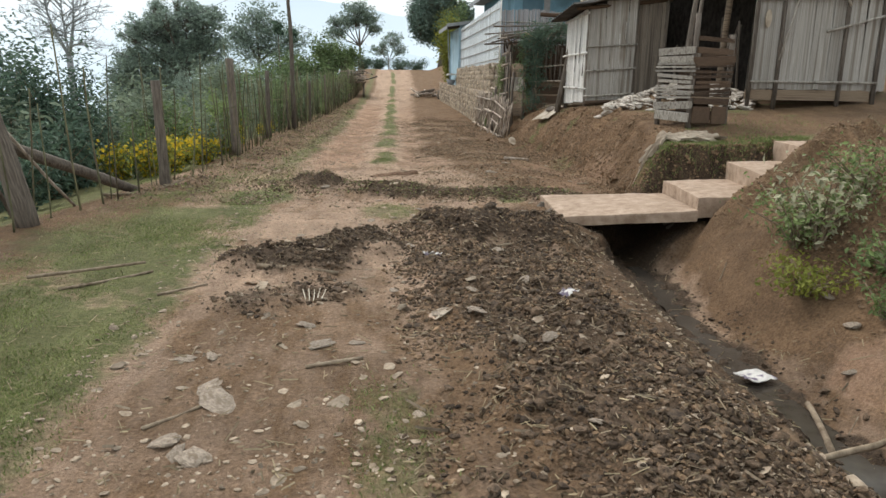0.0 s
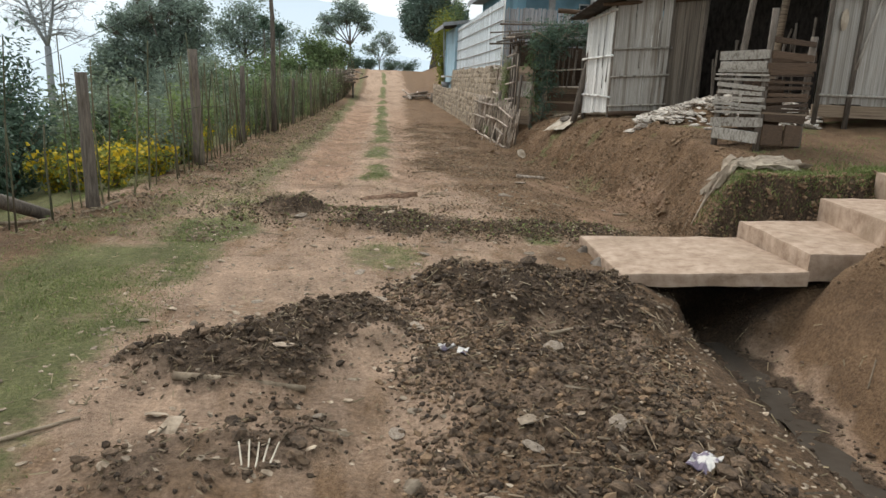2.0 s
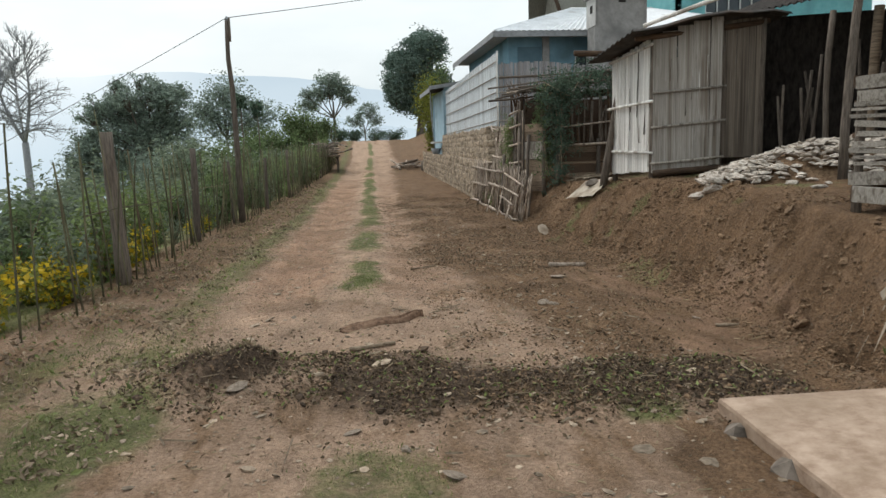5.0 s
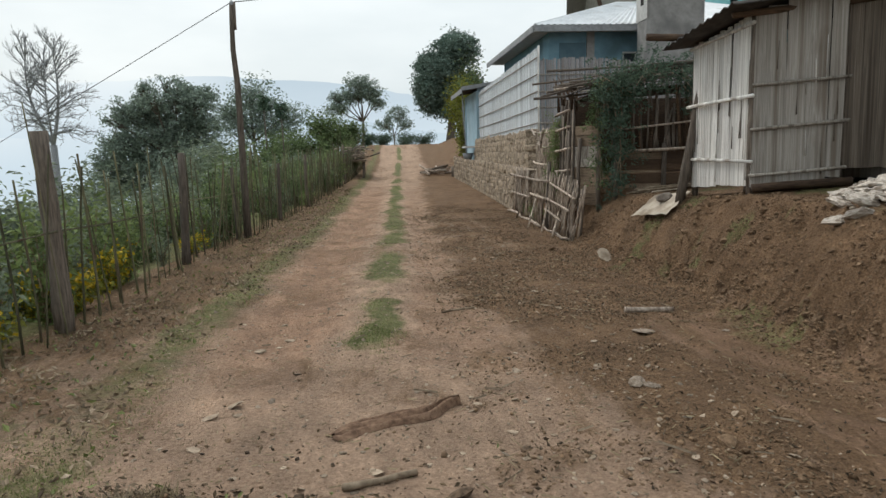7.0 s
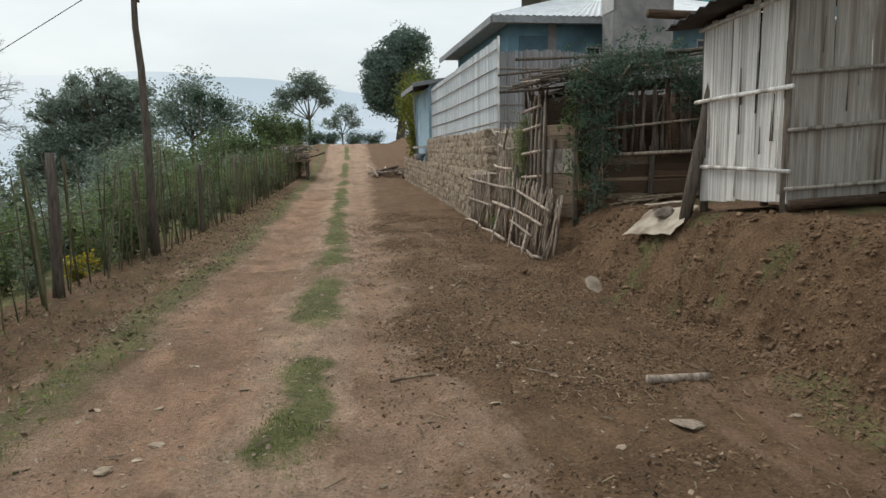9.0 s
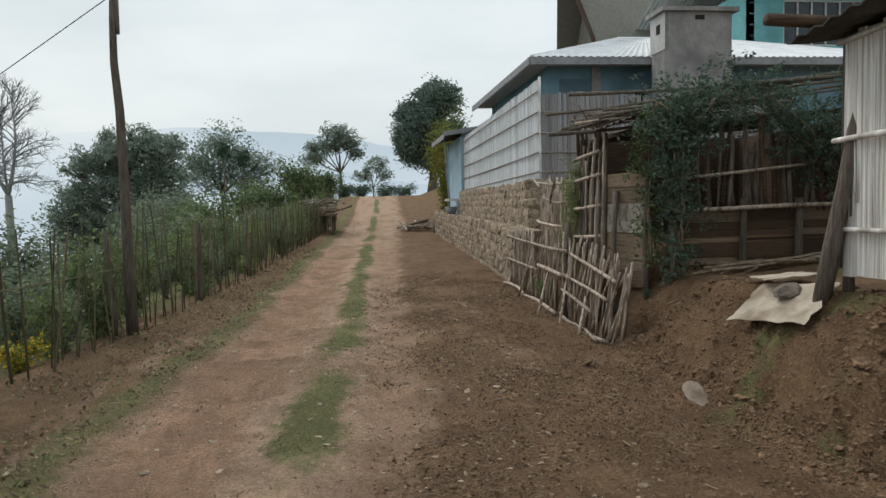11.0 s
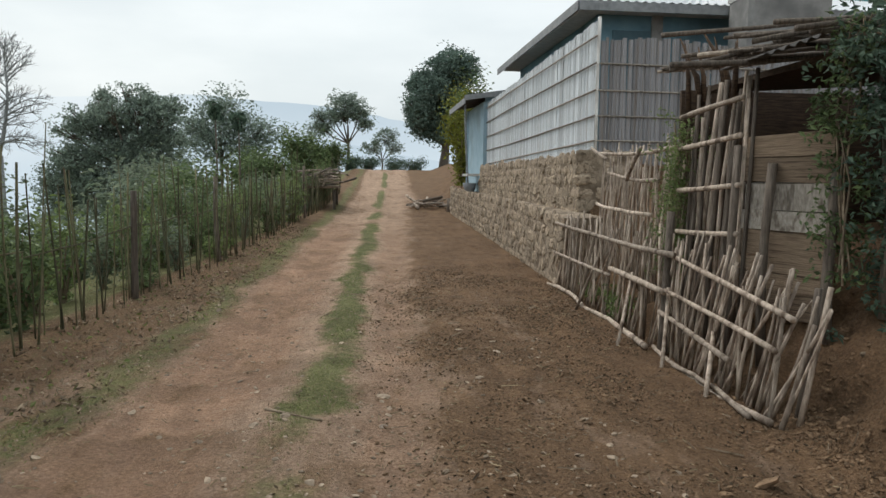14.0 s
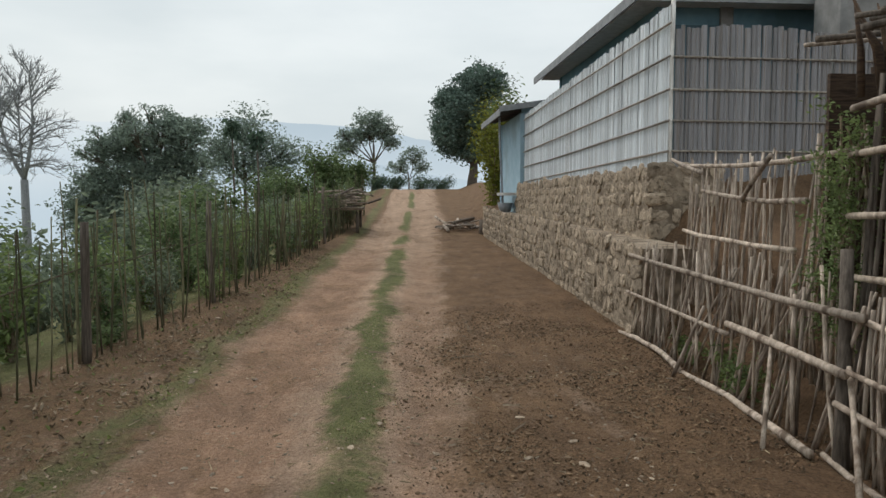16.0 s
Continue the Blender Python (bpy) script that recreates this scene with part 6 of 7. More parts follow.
def crib_plank(p, q, z, h, meshes, over=0.0, label=""):
    d = q - p
    mid = (p + q) / 2
    out = Vector((d.y, -d.x, 0)).normalized() * 0.045
    if out.dot((C0 + CB) / 2 - mid) > 0:
        out = -out
    ang = math.degrees(math.atan2(d.y, d.x))
    plank(crib, (mid.x + out.x, mid.y + out.y, z), (d.length + over + rng.uniform(-0.05, 0.09), 0.028, h), (0, rng.normal() * 2.2, ang + rng.normal()), meshes, "plank", label)


z, k = 1.03, 0
while z < 2.0:
    h = (0.13, 0.10)[k] if k < 2 else rng.uniform(0.02, 0.05) if z < 1.8 else rng.uniform(0.07, 0.11)
    crib_plank(C0, CL, z, h, PALE_PLANKS, 0.06, "pale weathered plank")
    if k == 0:
        crib_plank(C0, (C0 + CR) / 2, z + 0.02, 0.24, DARK_PLANKS, -0.02)
        crib_plank((C0 + CR) / 2, CR, z + 0.02, 0.24, DARK_PLANKS, -0.02)
    else:
        crib_plank(C0, CR, z + rng.normal() * 0.01 + (0.05 if k == 1 else 0), h * rng.uniform(0.7, 1.1), DARK_PLANKS if rng.random() < 0.85 else PLANKS)
    if k % 2 == 0:
        crib_plank(CL, CB, z, h, DARK_PLANKS)
        crib_plank(CR, CB, z, h, DARK_PLANKS)
    z += h + rng.uniform(0.014, 0.034)
    k += 1
crib_plank(C0, CR, 2.12, 0.06, DARK_PLANKS)
mid = (C0 + CB) / 2
part("filling", Buf().box((0.4, 0.3, 0.6), pose(mid.x, mid.y, 1.40, 0, 0, 16)), M_DARK_WOOD, crib)

ROCK_PALE, ROCK_SHAPES = [], []
for k in range(10):
    v = rock_verts(ICO1[0], 0.3)
    ROCK_SHAPES.append(v / np.abs(v).max(0) * 0.5)
    rb = Buf()
    rb.add(ROCK_SHAPES[-1], ICO1[1].tolist())
    ROCK_PALE.append(rb.mesh("rubble_stone", M_RUBBLE))
heap = empty("rubble_heap", "heap of pale flat broken stones on the terrace edge", "stones")


def heap_h(x, y):
    """Height of the heap along its line from the road edge inwards."""
    ux, uy = 0.80, -0.60
    a, c = (x - 4.62) * ux + (y - 13.4) * uy, (x - 4.62) * -uy + (y - 13.4) * ux
    along = np.interp(a, [-0.12, 0.1, 0.5, 1.1, 1.8, 2.6], [0, 0.14, 0.26, 0.42, 0.42, 0.1])
    return along * np.clip(1 - (c / 0.62) ** 2, 0, 1)


def heap_spots(n):
    out = []
    while len(out) < n:
        a, c = rng.uniform(-0.05, 2.55), rng.uniform(-0.6, 0.6)
        x, y = 4.62 + 0.8 * a + 0.6 * c, 13.4 - 0.6 * a + 0.8 * c
        h = float(heap_h(x, y))
        if h > 0.015:
            out.append((x, y, h, a))
    return out


core = Buf()
cn = 26
cv = []
for i in range(cn + 1):
    for j in range(cn + 1):
        a, c = -0.1 + 2.7 * i / cn, -0.64 + 1.28 * j / cn
        x, y = 4.62 + 0.8 * a + 0.6 * c, 13.4 - 0.6 * a + 0.8 * c
        cv.append((x, y, land_at(x, y) - 0.05 + 0.9 * float(heap_h(x, y)) + rng.normal() * 0.01))
core.add(cv, [(i * (cn + 1) + j, i * (cn + 1) + j + cn + 1, (i + 1) * (cn + 1) + j + 1, i * (cn + 1) + j + 1)[::-1] for i in range(cn) for j in range(cn)])
part("rubble_core", core, M_BROWN_CLOD, heap, "brown earth between the stones")
for x, y, h, a in heap_spots(290):
    s = rng.uniform(0.08, 0.19) * (1.35 if a < 0.45 else 1.0)
    z = land_at(x, y) + h * 0.94 + s * 0.06
    link("rubble_stone", ROCK_PALE[int(rng.integers(10))], heap, pose(x, y, z, rng.normal() * 9, rng.normal() * 9, rng.uniform(0, 360)) @ Matrix.Diagonal((s * 1.35, s * 0.9, s * rng.uniform(0.28, 0.5), 1)))
small = Buf()
for x, y, h, a in heap_spots(620):
    s = rng.uniform(0.05, 0.11)
    m = pose(x, y, land_at(x, y) + h * 0.97 + 0.02, rng.normal() * 14, rng.normal() * 14, rng.uniform(0, 360)) @ Matrix.Diagonal((s * 1.4, s * 0.9, s * 0.45, 1))
    small.add([m @ Vector(p) for p in ROCK_SHAPES[int(rng.integers(10))]], ICO1[1].tolist())
tagged(part("rubble_grit", small, M_RUBBLE, heap), "small pale stone chips between the larger stones", kind="stuff")
for x, y, s in ((4.60, 13.40, 0.3), (4.82, 13.16, 0.34), (5.02, 12.90, 0.36), (4.78, 13.42, 0.26), (5.25, 12.72, 0.26)):
    link("boulder", ROCK_PALE[int(rng.integers(10))], heap, pose(x, y, land_at(x, y) + s * 0.22, rng.normal() * 8, rng.normal() * 8, rng.uniform(0, 360)) @ Matrix.Diagonal((s * 1.15, s * 0.8, s * 0.62, 1)))
for k in range(14):
    x, y, s = rng.uniform(4.7, 6.2), 12.3 + rng.normal() * 0.25, rng.uniform(0.05, 0.12)
    link("rubble_stone", ROCK_PALE[int(rng.integers(10))], heap, pose(x, y, land_at(x, y) + s * 0.12, 0, 0, rng.uniform(0, 360)) @ Matrix.Diagonal((s * 1.4, s, s * 0.5, 1)))


# ---------------------------------------------------------------- stick pen with plank sides
def L(x, y, dz=0.0):
    return (x, y, land_at(x, y) + dz)


pen = empty("stick_pen", "low animal pen of dark boards and upright sticks under loose poles", "pen")
PY = 19.14
for x in (4.40, 5.25, 5.95, 6.7):
    part("post", rod((x, PY - 0.03, 0.68), (x + 0.02, PY - 0.02, 1.62 if x < 6 else 2.4), 0.045, 0.008, 7, 4, 0.95), M_POST, pen, smooth=True)
z = 0.86
while z < 1.44:
    h = rng.uniform(0.07, 0.17) if z > 1.15 or z < 0.95 else 0.035
    for x0, x1 in ((4.43, 5.25), (5.25, 5.96), (5.96, 6.75)):
        plank(pen, ((x0 + x1) / 2, PY + 0.02 + rng.normal() * 0.006, z + h / 2), (x1 - x0 - 0.02, 0.024, h), (0, rng.normal() * 0.6, 0), DARK_PLANKS if rng.random() < 0.75 else PLANKS, "board")
    z += h + rng.uniform(0.006, 0.022)
part("rail", rod((4.30, PY - 0.06, 1.49), (6.9, PY - 0.04, 1.54), 0.03, 0.01, 7, 5, 0.9), M_BAMBOO_TAN, pen, "round bamboo rail", True)
part("rail", rod((4.35, PY - 0.05, 1.86), (6.1, PY - 0.04, 2.02), 0.02, 0.01, 6, 5, 0.9), M_BAMBOO_TAN, pen, "round bamboo rail", True)
for k in range(34):
    x = 4.42 + 2.3 * k / 33 + rng.normal() * 0.02
    part("upright", rod((x, PY + 0.03, 1.46), (x + rng.normal() * 0.09, PY + 0.06 + rng.normal() * 0.05, 2.55 + rng.uniform(-0.35, 0.2)), rng.uniform(0.016, 0.036), 0.02, 5, 4), M_POST if rng.random() < 0.6 else M_DARK_WOOD, pen, smooth=True)
# plank side towards the road
z = 0.55
while z < 1.95:
    h = rng.uniform(0.12, 0.22)
    pale = 1.05 < z < 1.5
    plank(pen, (4.10 + rng.normal() * 0.006, 19.83, z + h / 2), (0.80 + rng.uniform(-0.06, 0.05), 0.03, h - 0.012), (0, rng.normal() * 1.0, -68), PALE_PLANKS if pale else PLANKS, "board", "pale weathered plank" if pale else "")
    z += h
for x, y, h in ((3.93, 20.22, 1.9), (4.04, 19.9, 1.75), (4.24, 19.42, 1.7)):
    part("post", rod((x - 0.05, y - 0.02, land_at(x, y) - 0.08), (x - 0.03, y, h), 0.04, 0.02, 7, 4, 0.9), M_POST, pen, smooth=True)
# loose poles of the roof
for k in range(26):
    y = 19.25 + 2.6 * rng.random()
    x0 = 3.75 + rng.normal() * 0.22 + 0.10 * (y - 19.2)
    ln = rng.uniform(1.6, 3.4)
    zz = 2.62 + 0.09 * rng.random() + 0.04 * (y - 19.3)
    part("roof_pole", rod((x0, y, zz), (x0 + ln, y + rng.normal() * 0.3, zz + 0.12 * ln + rng.normal() * 0.05), rng.uniform(0.012, 0.026), 0.02, 6, 6, 0.7), M_POST if rng.random() < 0.85 else M_BAMBOO_TAN, pen, smooth=True)
for p, q, r in (((3.35, 19.7, 2.93), (5.6, 19.6, 3.02), 0.024), ((3.2, 20.2, 2.75), (5.2, 20.0, 2.98), 0.02), ((3.15, 19.9, 2.47), (4.6, 19.8, 2.6), 0.026), ((3.45, 20.6, 2.55), (5.0, 20.2, 2.95), 0.022), ((4.6, 19.3, 2.85), (7.2, 19.6, 3.22), 0.035), ((5.0, 19.2, 2.95), (7.3, 19.4, 3.15), 0.03)):
    part("roof_pole", rod(p, q, r, 0.02, 7, 6, 0.7), M_POST, pen, smooth=True)
part("roof_sheet", corrugated((3.68, 19.55, 2.50), (4.35, 19.42, 2.74), (4.5, 20.4, 2.78), (3.85, 20.5, 2.54), 0.08, 0.014), M_OLD_TIN, pen, "scrap of corrugated tin")
# Deck and board walls added so that the inside of the pen stays dark.
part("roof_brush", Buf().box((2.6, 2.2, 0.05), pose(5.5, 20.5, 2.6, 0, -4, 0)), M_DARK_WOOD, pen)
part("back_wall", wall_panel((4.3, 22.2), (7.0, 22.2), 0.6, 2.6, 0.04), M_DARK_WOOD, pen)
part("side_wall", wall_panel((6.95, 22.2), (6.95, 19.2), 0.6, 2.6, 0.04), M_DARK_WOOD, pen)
# dry broken stems standing above the roof
for k in range(8):
    x, y = 3.75 + rng.uniform(0, 0.7), 20.6 + rng.uniform(0, 0.9)
    a = rng.uniform(-1.2, 0.6)
    part("dry_stem", Buf().tube([(x, y, 2.3), (x + 0.10 * a, y, 2.6), (x + 0.35 * a, y + 0.05, 2.8 + rng.uniform(0, 0.2))], [0.03, 0.025, 0.006], 5), M_DARK_WOOD, pen, smooth=True)
# poles packed beside the planks
for k in range(17):
    u = k / 16
    x, y = 3.98 - 0.03 * u, 21.3 - 1.1 * u
    part("upright", rod(L(x, y, -0.05), (x + 0.08 + rng.normal() * 0.03, y + rng.normal() * 0.05, 2.45 + rng.uniform(-0.25, 0.1)), rng.uniform(0.018, 0.034), 0.015, 6, 4), M_BAMBOO_TAN if rng.random() < 0.55 else M_POST, pen, smooth=True)
for zz in (1.15, 1.55, 1.95, 2.25):
    part("rail", rod((3.92, 21.35, zz - 0.03), (3.88, 20.15, zz + 0.03), 0.026, 0.01, 6, 4, 0.9), M_BAMBOO_TAN, pen, "round bamboo rail", True)


def vine(name, label, cents, spread, n, leaf, leaf_mat):
    v = empty(name, label, "creeper", Matrix.Translation(cents[0]))
    c = np.array(cents) - np.array(cents[0])
    st = Buf()
    for k in range(5):
        st.tube([tuple(p + rng.normal(size=3) * spread * 0.5) for p in c], 0.008, 4, False)
    u = rng.uniform(0, len(c) - 1.001, n // 5)
    i = u.astype(int)
    base = c[i] + (c[i + 1] - c[i]) * (u - i)[:, None] + rng.normal(size=(len(u), 3)) * spread
    pts, out = tuft(base, 13, 0.10, 0.9)
    part("stem", st, M_TWIG, v, smooth=True)
    part("foliage", leaves(pts, leaf * 0.68, droop=0.2, face=out + np.array([0, -0.3, 0])), leaf_mat, v)
    return v


vine("creeper", "dark green creeper climbing the corner of the pen", [(4.42, 19.02, 0.85), (4.40, 19.0, 1.6), (4.36, 19.02, 2.2), (4.5, 19.05, 2.75)], 0.15, 1200, 0.085, M_LEAF_DARK)
vine("creeper", "dark green creeper hanging over the plank side", [(4.24, 19.3, 0.9), (4.2, 19.32, 1.6), (4.16, 19.35, 2.2), (4.2, 19.3, 2.7)], 0.10, 520, 0.08, M_LEAF)
vine("creeper", "dark green creeper spilling over the pen roof", [(4.15, 19.1, 2.6), (4.5, 19.0, 2.5), (4.85, 19.05, 2.75), (5.2, 19.1, 2.8)], 0.19, 1350, 0.085, M_LEAF_DARK)
vine("creeper", "dark green creeper hanging over the pen front", [(5.5, 19.05, 2.8), (5.9, 19.0, 2.5), (6.2, 19.05, 2.1), (6.6, 19.0, 2.6), (7.0, 19.1, 2.9)], 0.2, 2300, 0.085, M_LEAF_DARK)
vine("creeper", "green creeper growing through the stick fence", [(3.92, 21.4, 0.7), (3.95, 21.45, 1.2), (3.98, 21.5, 1.7), (4.0, 21.4, 2.15)], 0.11, 1100, 0.06, M_LEAF_LIGHT)
shrub("weed", "bright green weeds at the foot of the picket fence", L(3.72, 22.4), (0.16, 0.5, 0.32), 620, 0.055, M_LEAF_LIGHT, 14)
shrub("weed", "bright green weeds at the foot of the picket fence", L(3.78, 23.5), (0.14, 0.4, 0.25), 280, 0.055, M_LEAF_LIGHT, 10)
shrub("weed", "green weeds growing by the stake fence", (-2.1, 24.5, gz(-2.1, 24.5)), (0.3, 0.5, 0.3), 300, 0.07, M_LEAF, 10)
shrub("weed", "green weeds growing by the stake fence", (-1.75, 27.4, gz(-1.75, 27.4)), (0.3, 0.6, 0.4), 360, 0.07, M_LEAF_LIGHT, 10)

# firewood sticks before the pen
for k in range(22):
    x, y = rng.uniform(4.3, 6.4), rng.uniform(18.55, 18.95)
    a = rng.normal() * 0.2
    ln = rng.uniform(0.5, 1.3)
    z0, z1 = land_at(x - ln / 2, y) + 0.03 + 0.02 * (k % 4), land_at(x + ln / 2, y + a * ln) + 0.03 + 0.02 * (k % 4)
    thing("firewood_stick", rod((x - ln / 2, y - a * ln / 2, z0), (x + ln / 2, y + a * ln / 2, z1), rng.uniform(0.012, 0.024), 0.03, 5, 5), M_TWIG, "thin dry firewood stick lying before the pen", "stick", group="firewood sticks", smooth=True)


# ---------------------------------------------------------------- bamboo picket fence along the wall foot
picket = empty("picket_fence", "rickety fence of tan bamboo pickets lashed to round rails", "fence")


def picket_run(y0, y1, n, xa, top, z_off=0.0, lean=0.10, spread=0.05):
    for k in range(n):
        u = (k + 0.5) / n
        y = y0 + (y1 - y0) * u
        x = xa(y)
        h = top(u) + rng.uniform(-0.14, 0.10)
        r = rng.uniform(0.008, 0.018)
        zb = land_at(x, y)
        part("picket", rod((x + rng.normal() * 0.02, y + rng.normal() * 0.03, zb - 0.03 + z_off), (x + lean + rng.normal() * 0.04, y - 0.13 + rng.normal() * spread * 2.2, zb + h), r, 0.03, 6, 5, 0.8), M_BAMBOO_TAN, picket, smooth=True)


picket_run(18.98, 20.75, 44, lambda y: 3.60 + 0.01 * (y - 19), lambda u: 0.92 + 0.16 * u, spread=0.08)
picket_run(20.7, 24.9, 60, lambda y: 3.63 + 0.012 * (y - 20.7), lambda u: 1.08, spread=0.11)
for p, q, r in (((3.62, 18.92, 0.72), (3.66, 20.95, 0.94), 0.024), ((3.55, 18.98, 0.50), (3.58, 20.8, 0.62), 0.022), ((3.56, 19.6, 0.28), (3.58, 20.9, 0.40), 0.026), ((3.60, 20.7, 0.95), (3.70, 25.0, 0.98), 0.027), ((3.57, 20.8, 0.60), (3.63, 22.4, 0.62), 0.033), ((3.59, 22.3, 0.55), (3.66, 24.95, 0.55), 0.022)):
    part("rail", rod(p, q, r, 0.008, 7, 6, 0.85), M_BAMBOO_TAN, picket, "thick round bamboo rail", True)
for p, q, r in (((3.52, 18.95, 0.03), (3.58, 21.0, 0.05), 0.026), ((3.46, 19.1, 0.02), (3.50, 20.4, 0.03), 0.022), ((3.50, 21.0, 0.05), (3.56, 23.2, 0.04), 0.032), ((3.54, 23.1, 0.06), (3.60, 25.0, 0.06), 0.03)):
    part("base_log", rod(p, q, r, 0.03, 8, 8, 0.8), M_BAMBOO_TAN, picket, "half-buried base log", True)
for p, q, r in (((3.38, 20.35, -0.02), (3.66, 20.9, 0.62), 0.02), ((3.40, 19.6, -0.02), (3.62, 19.95, 0.42), 0.02), ((3.3, 21.2, 0.0), (3.62, 21.7, 0.66), 0.018), ((3.58, 18.92, -0.02), (3.72, 18.85, 0.7), 0.02), ((3.66, 18.86, 0.0), (3.78, 18.80, 0.95), 0.02), ((3.42, 23.0, 0.0), (3.62, 22.8, 0.7), 0.018)):
    part("brace", rod(p, q, r, 0.01, 7, 4, 0.85), M_BAMBOO_TAN, picket, smooth=True)
part("post", rod((3.60, 20.85, -0.1), (3.72, 21.05, 1.32), 0.05, 0.01, 7, 4, 0.8), M_POST, picket, "broad dark post", True)
part("post", rod((3.72, 18.98, -0.1), (3.80, 18.95, 0.92), 0.032, 0.01, 7, 4, 0.8), M_POST, picket, "broad dark post", True)

back = empty("stick_fence", "tall thin stick fence with tan rails on the bank", "fence")
for k in range(62):
    u = (k + 0.5) / 62
    x, y = 3.98 + 0.34 * u, 21.3 + 3.7 * u
    part("stick", rod(L(x, y, -0.05), (x + 0.06 + rng.normal() * 0.04, y + rng.normal() * 0.1, 2.02 + rng.uniform(-0.25, 0.12)), rng.uniform(0.009, 0.017), 0.03, 5, 5), M_BAMBOO_TAN, back, smooth=True)
for p, q in (((3.92, 21.3, 1.95), (4.26, 24.9, 2.02)), ((3.9, 21.8, 1.62), (4.2, 24.2, 1.72)), ((3.88, 21.9, 1.25), (4.22, 24.7, 1.28)), ((3.9, 22.3, 1.98), (3.98, 22.9, 1.62)), ((4.1, 24.0, 1.9), (4.34, 25.4, 2.12))):
    part("rail", rod(p, q, 0.025, 0.02, 6, 5, 0.85), M_BAMBOO_TAN, back, "tan bamboo rail", True)


# ---------------------------------------------------------------- things lying on the bank
def cloth_sheet(name, label, category, centre, size, material, rot, crumple, n=14, hang=None, rounded=False, tear=0.25, taper=0.0):
    """A creased sheet with thickness, laid over the ground."""
    v, f = [], []
    m = pose(*centre, *rot)
    sd = int(rng.integers(1000))
    for i in range(n + 1):
        for j in range(n + 1):
            x, y = (i / n - 0.5) * 2, (j / n - 0.5) * 2
            if rounded:
                x, y = x * math.sqrt(1 - 0.5 * y * y), y * math.sqrt(1 - 0.5 * x * x)
            x, y = x * size[0] / 2, y * size[1] / 2
            e = (1 + taper * x / max(size[0], 1e-6)) + tear * (float(fbm(np.array([i * 0.7]), np.array([j * 0.7]), 1.0, 2, sd)[0]) - 0.5)
            z = crumple * (float(fbm(np.array([i * 0.55]), np.array([j * 0.55]), 1.0, 3, sd + 3)[0]) - 0.3)
            p = m @ Vector((x * e, y * e, 0))
            if hang:
                p.z = land_at(p.x, p.y) + 0.012 + max(z, 0)
            else:
                p.z += z
            v.append(p)
    k = len(v)
    v += [p - Vector((0, 0, 0.006)) for p in v]
    for i in range(n):
        for j in range(n):
            a = i * (n + 1) + j
            f.append((a, a + n + 1, a + n + 2, a + 1))
            f.append((k + a + 1, k + a + n + 2, k + a + n + 1, k + a))
    rim = [i * (n + 1) for i in range(n + 1)] + [n * (n + 1) + j for j in range(1, n + 1)] + [i * (n + 1) + n for i in range(n - 1, -1, -1)] + [j for j in range(n - 1, 0, -1)]
    for i in range(len(rim)):
        a, b2 = rim[i], rim[(i + 1) % len(rim)]
        f.append((b2, a, k + a, k + b2))
    b = Buf()
    b.add(v, f)
    return thing(name, b, material, label, category)


cloth_sheet("torn_sack", "torn dirty white sacking draped on the bank edge", "sack", (3.95, 9.2, 0.7), (0.92, 0.30, 0), M_SACK, (0, 0, 6), 0.16, 20, True, False, 1.3, 1.0)
cloth_sheet("flat_board", "cream flattened board lying on the bank edge", "board", (4.22, 16.72, 0.765), (0.5, 0.8, 0), M_SHEET, (-8, -34, 18), 0.025, 10)
cloth_sheet("flat_board", "cream flattened board lying under the shed prop", "board", (4.55, 17.2, 0.93), (0.45, 0.7, 0), M_SHEET, (-4, -6, -20), 0.02, 10)
b = Buf()
b.add(rock_verts(ICO2[0], 0.25) * np.array([0.15, 0.10, 0.065]), ICO2[1].tolist())
thing("stone", b, M_DARK_STONE, "dark stone weighing down the cream board", "stone", pose(4.26, 16.72, 0.845, 0, -25, 30))
cloth_sheet("tin_scrap", "pale bent scrap leaning at the foot of the bank", "scrap", (3.33, 16.43, 0.13), (0.15, 0.22, 0), M_SACK, (42, -30, 10), 0.03, 8, None, True)
cloth_sheet("paper_scrap", "crumpled white printed paper lying in the ditch", "paper", (2.62, 4.25, -0.45), (0.24, 0.17, 0), M_PAPER, (0, 4, 20), 0.03, 8)
cloth_sheet("plastic_scrap", "crumpled white plastic scrap on the muck", "plastic", (1.34, 4.49, 0.10), (0.12, 0.1, 0), M_PAPER, (0, 0, 40), 0.05, 6, True)
cloth_sheet("plastic_scrap", "small white plastic scrap on the muck heap", "plastic", (0.49, 5.83, 0.10), (0.09, 0.06, 0), M_PAPER, (0, 0, 10), 0.05, 6, True)
cloth_sheet("plastic_scrap", "small white plastic scrap on the muck heap", "plastic", (0.56, 5.72, 0.10), (0.09, 0.06, 0), M_PAPER, (0, 0, 70), 0.04, 6, True)
cloth_sheet("clay_shard", "orange and cream clay shard lying on the track", "shard", (0.44, 4.3, 0.06), (0.13, 0.09, 0), M_ORANGE, (0, 0, 35), 0.03, 6, True)
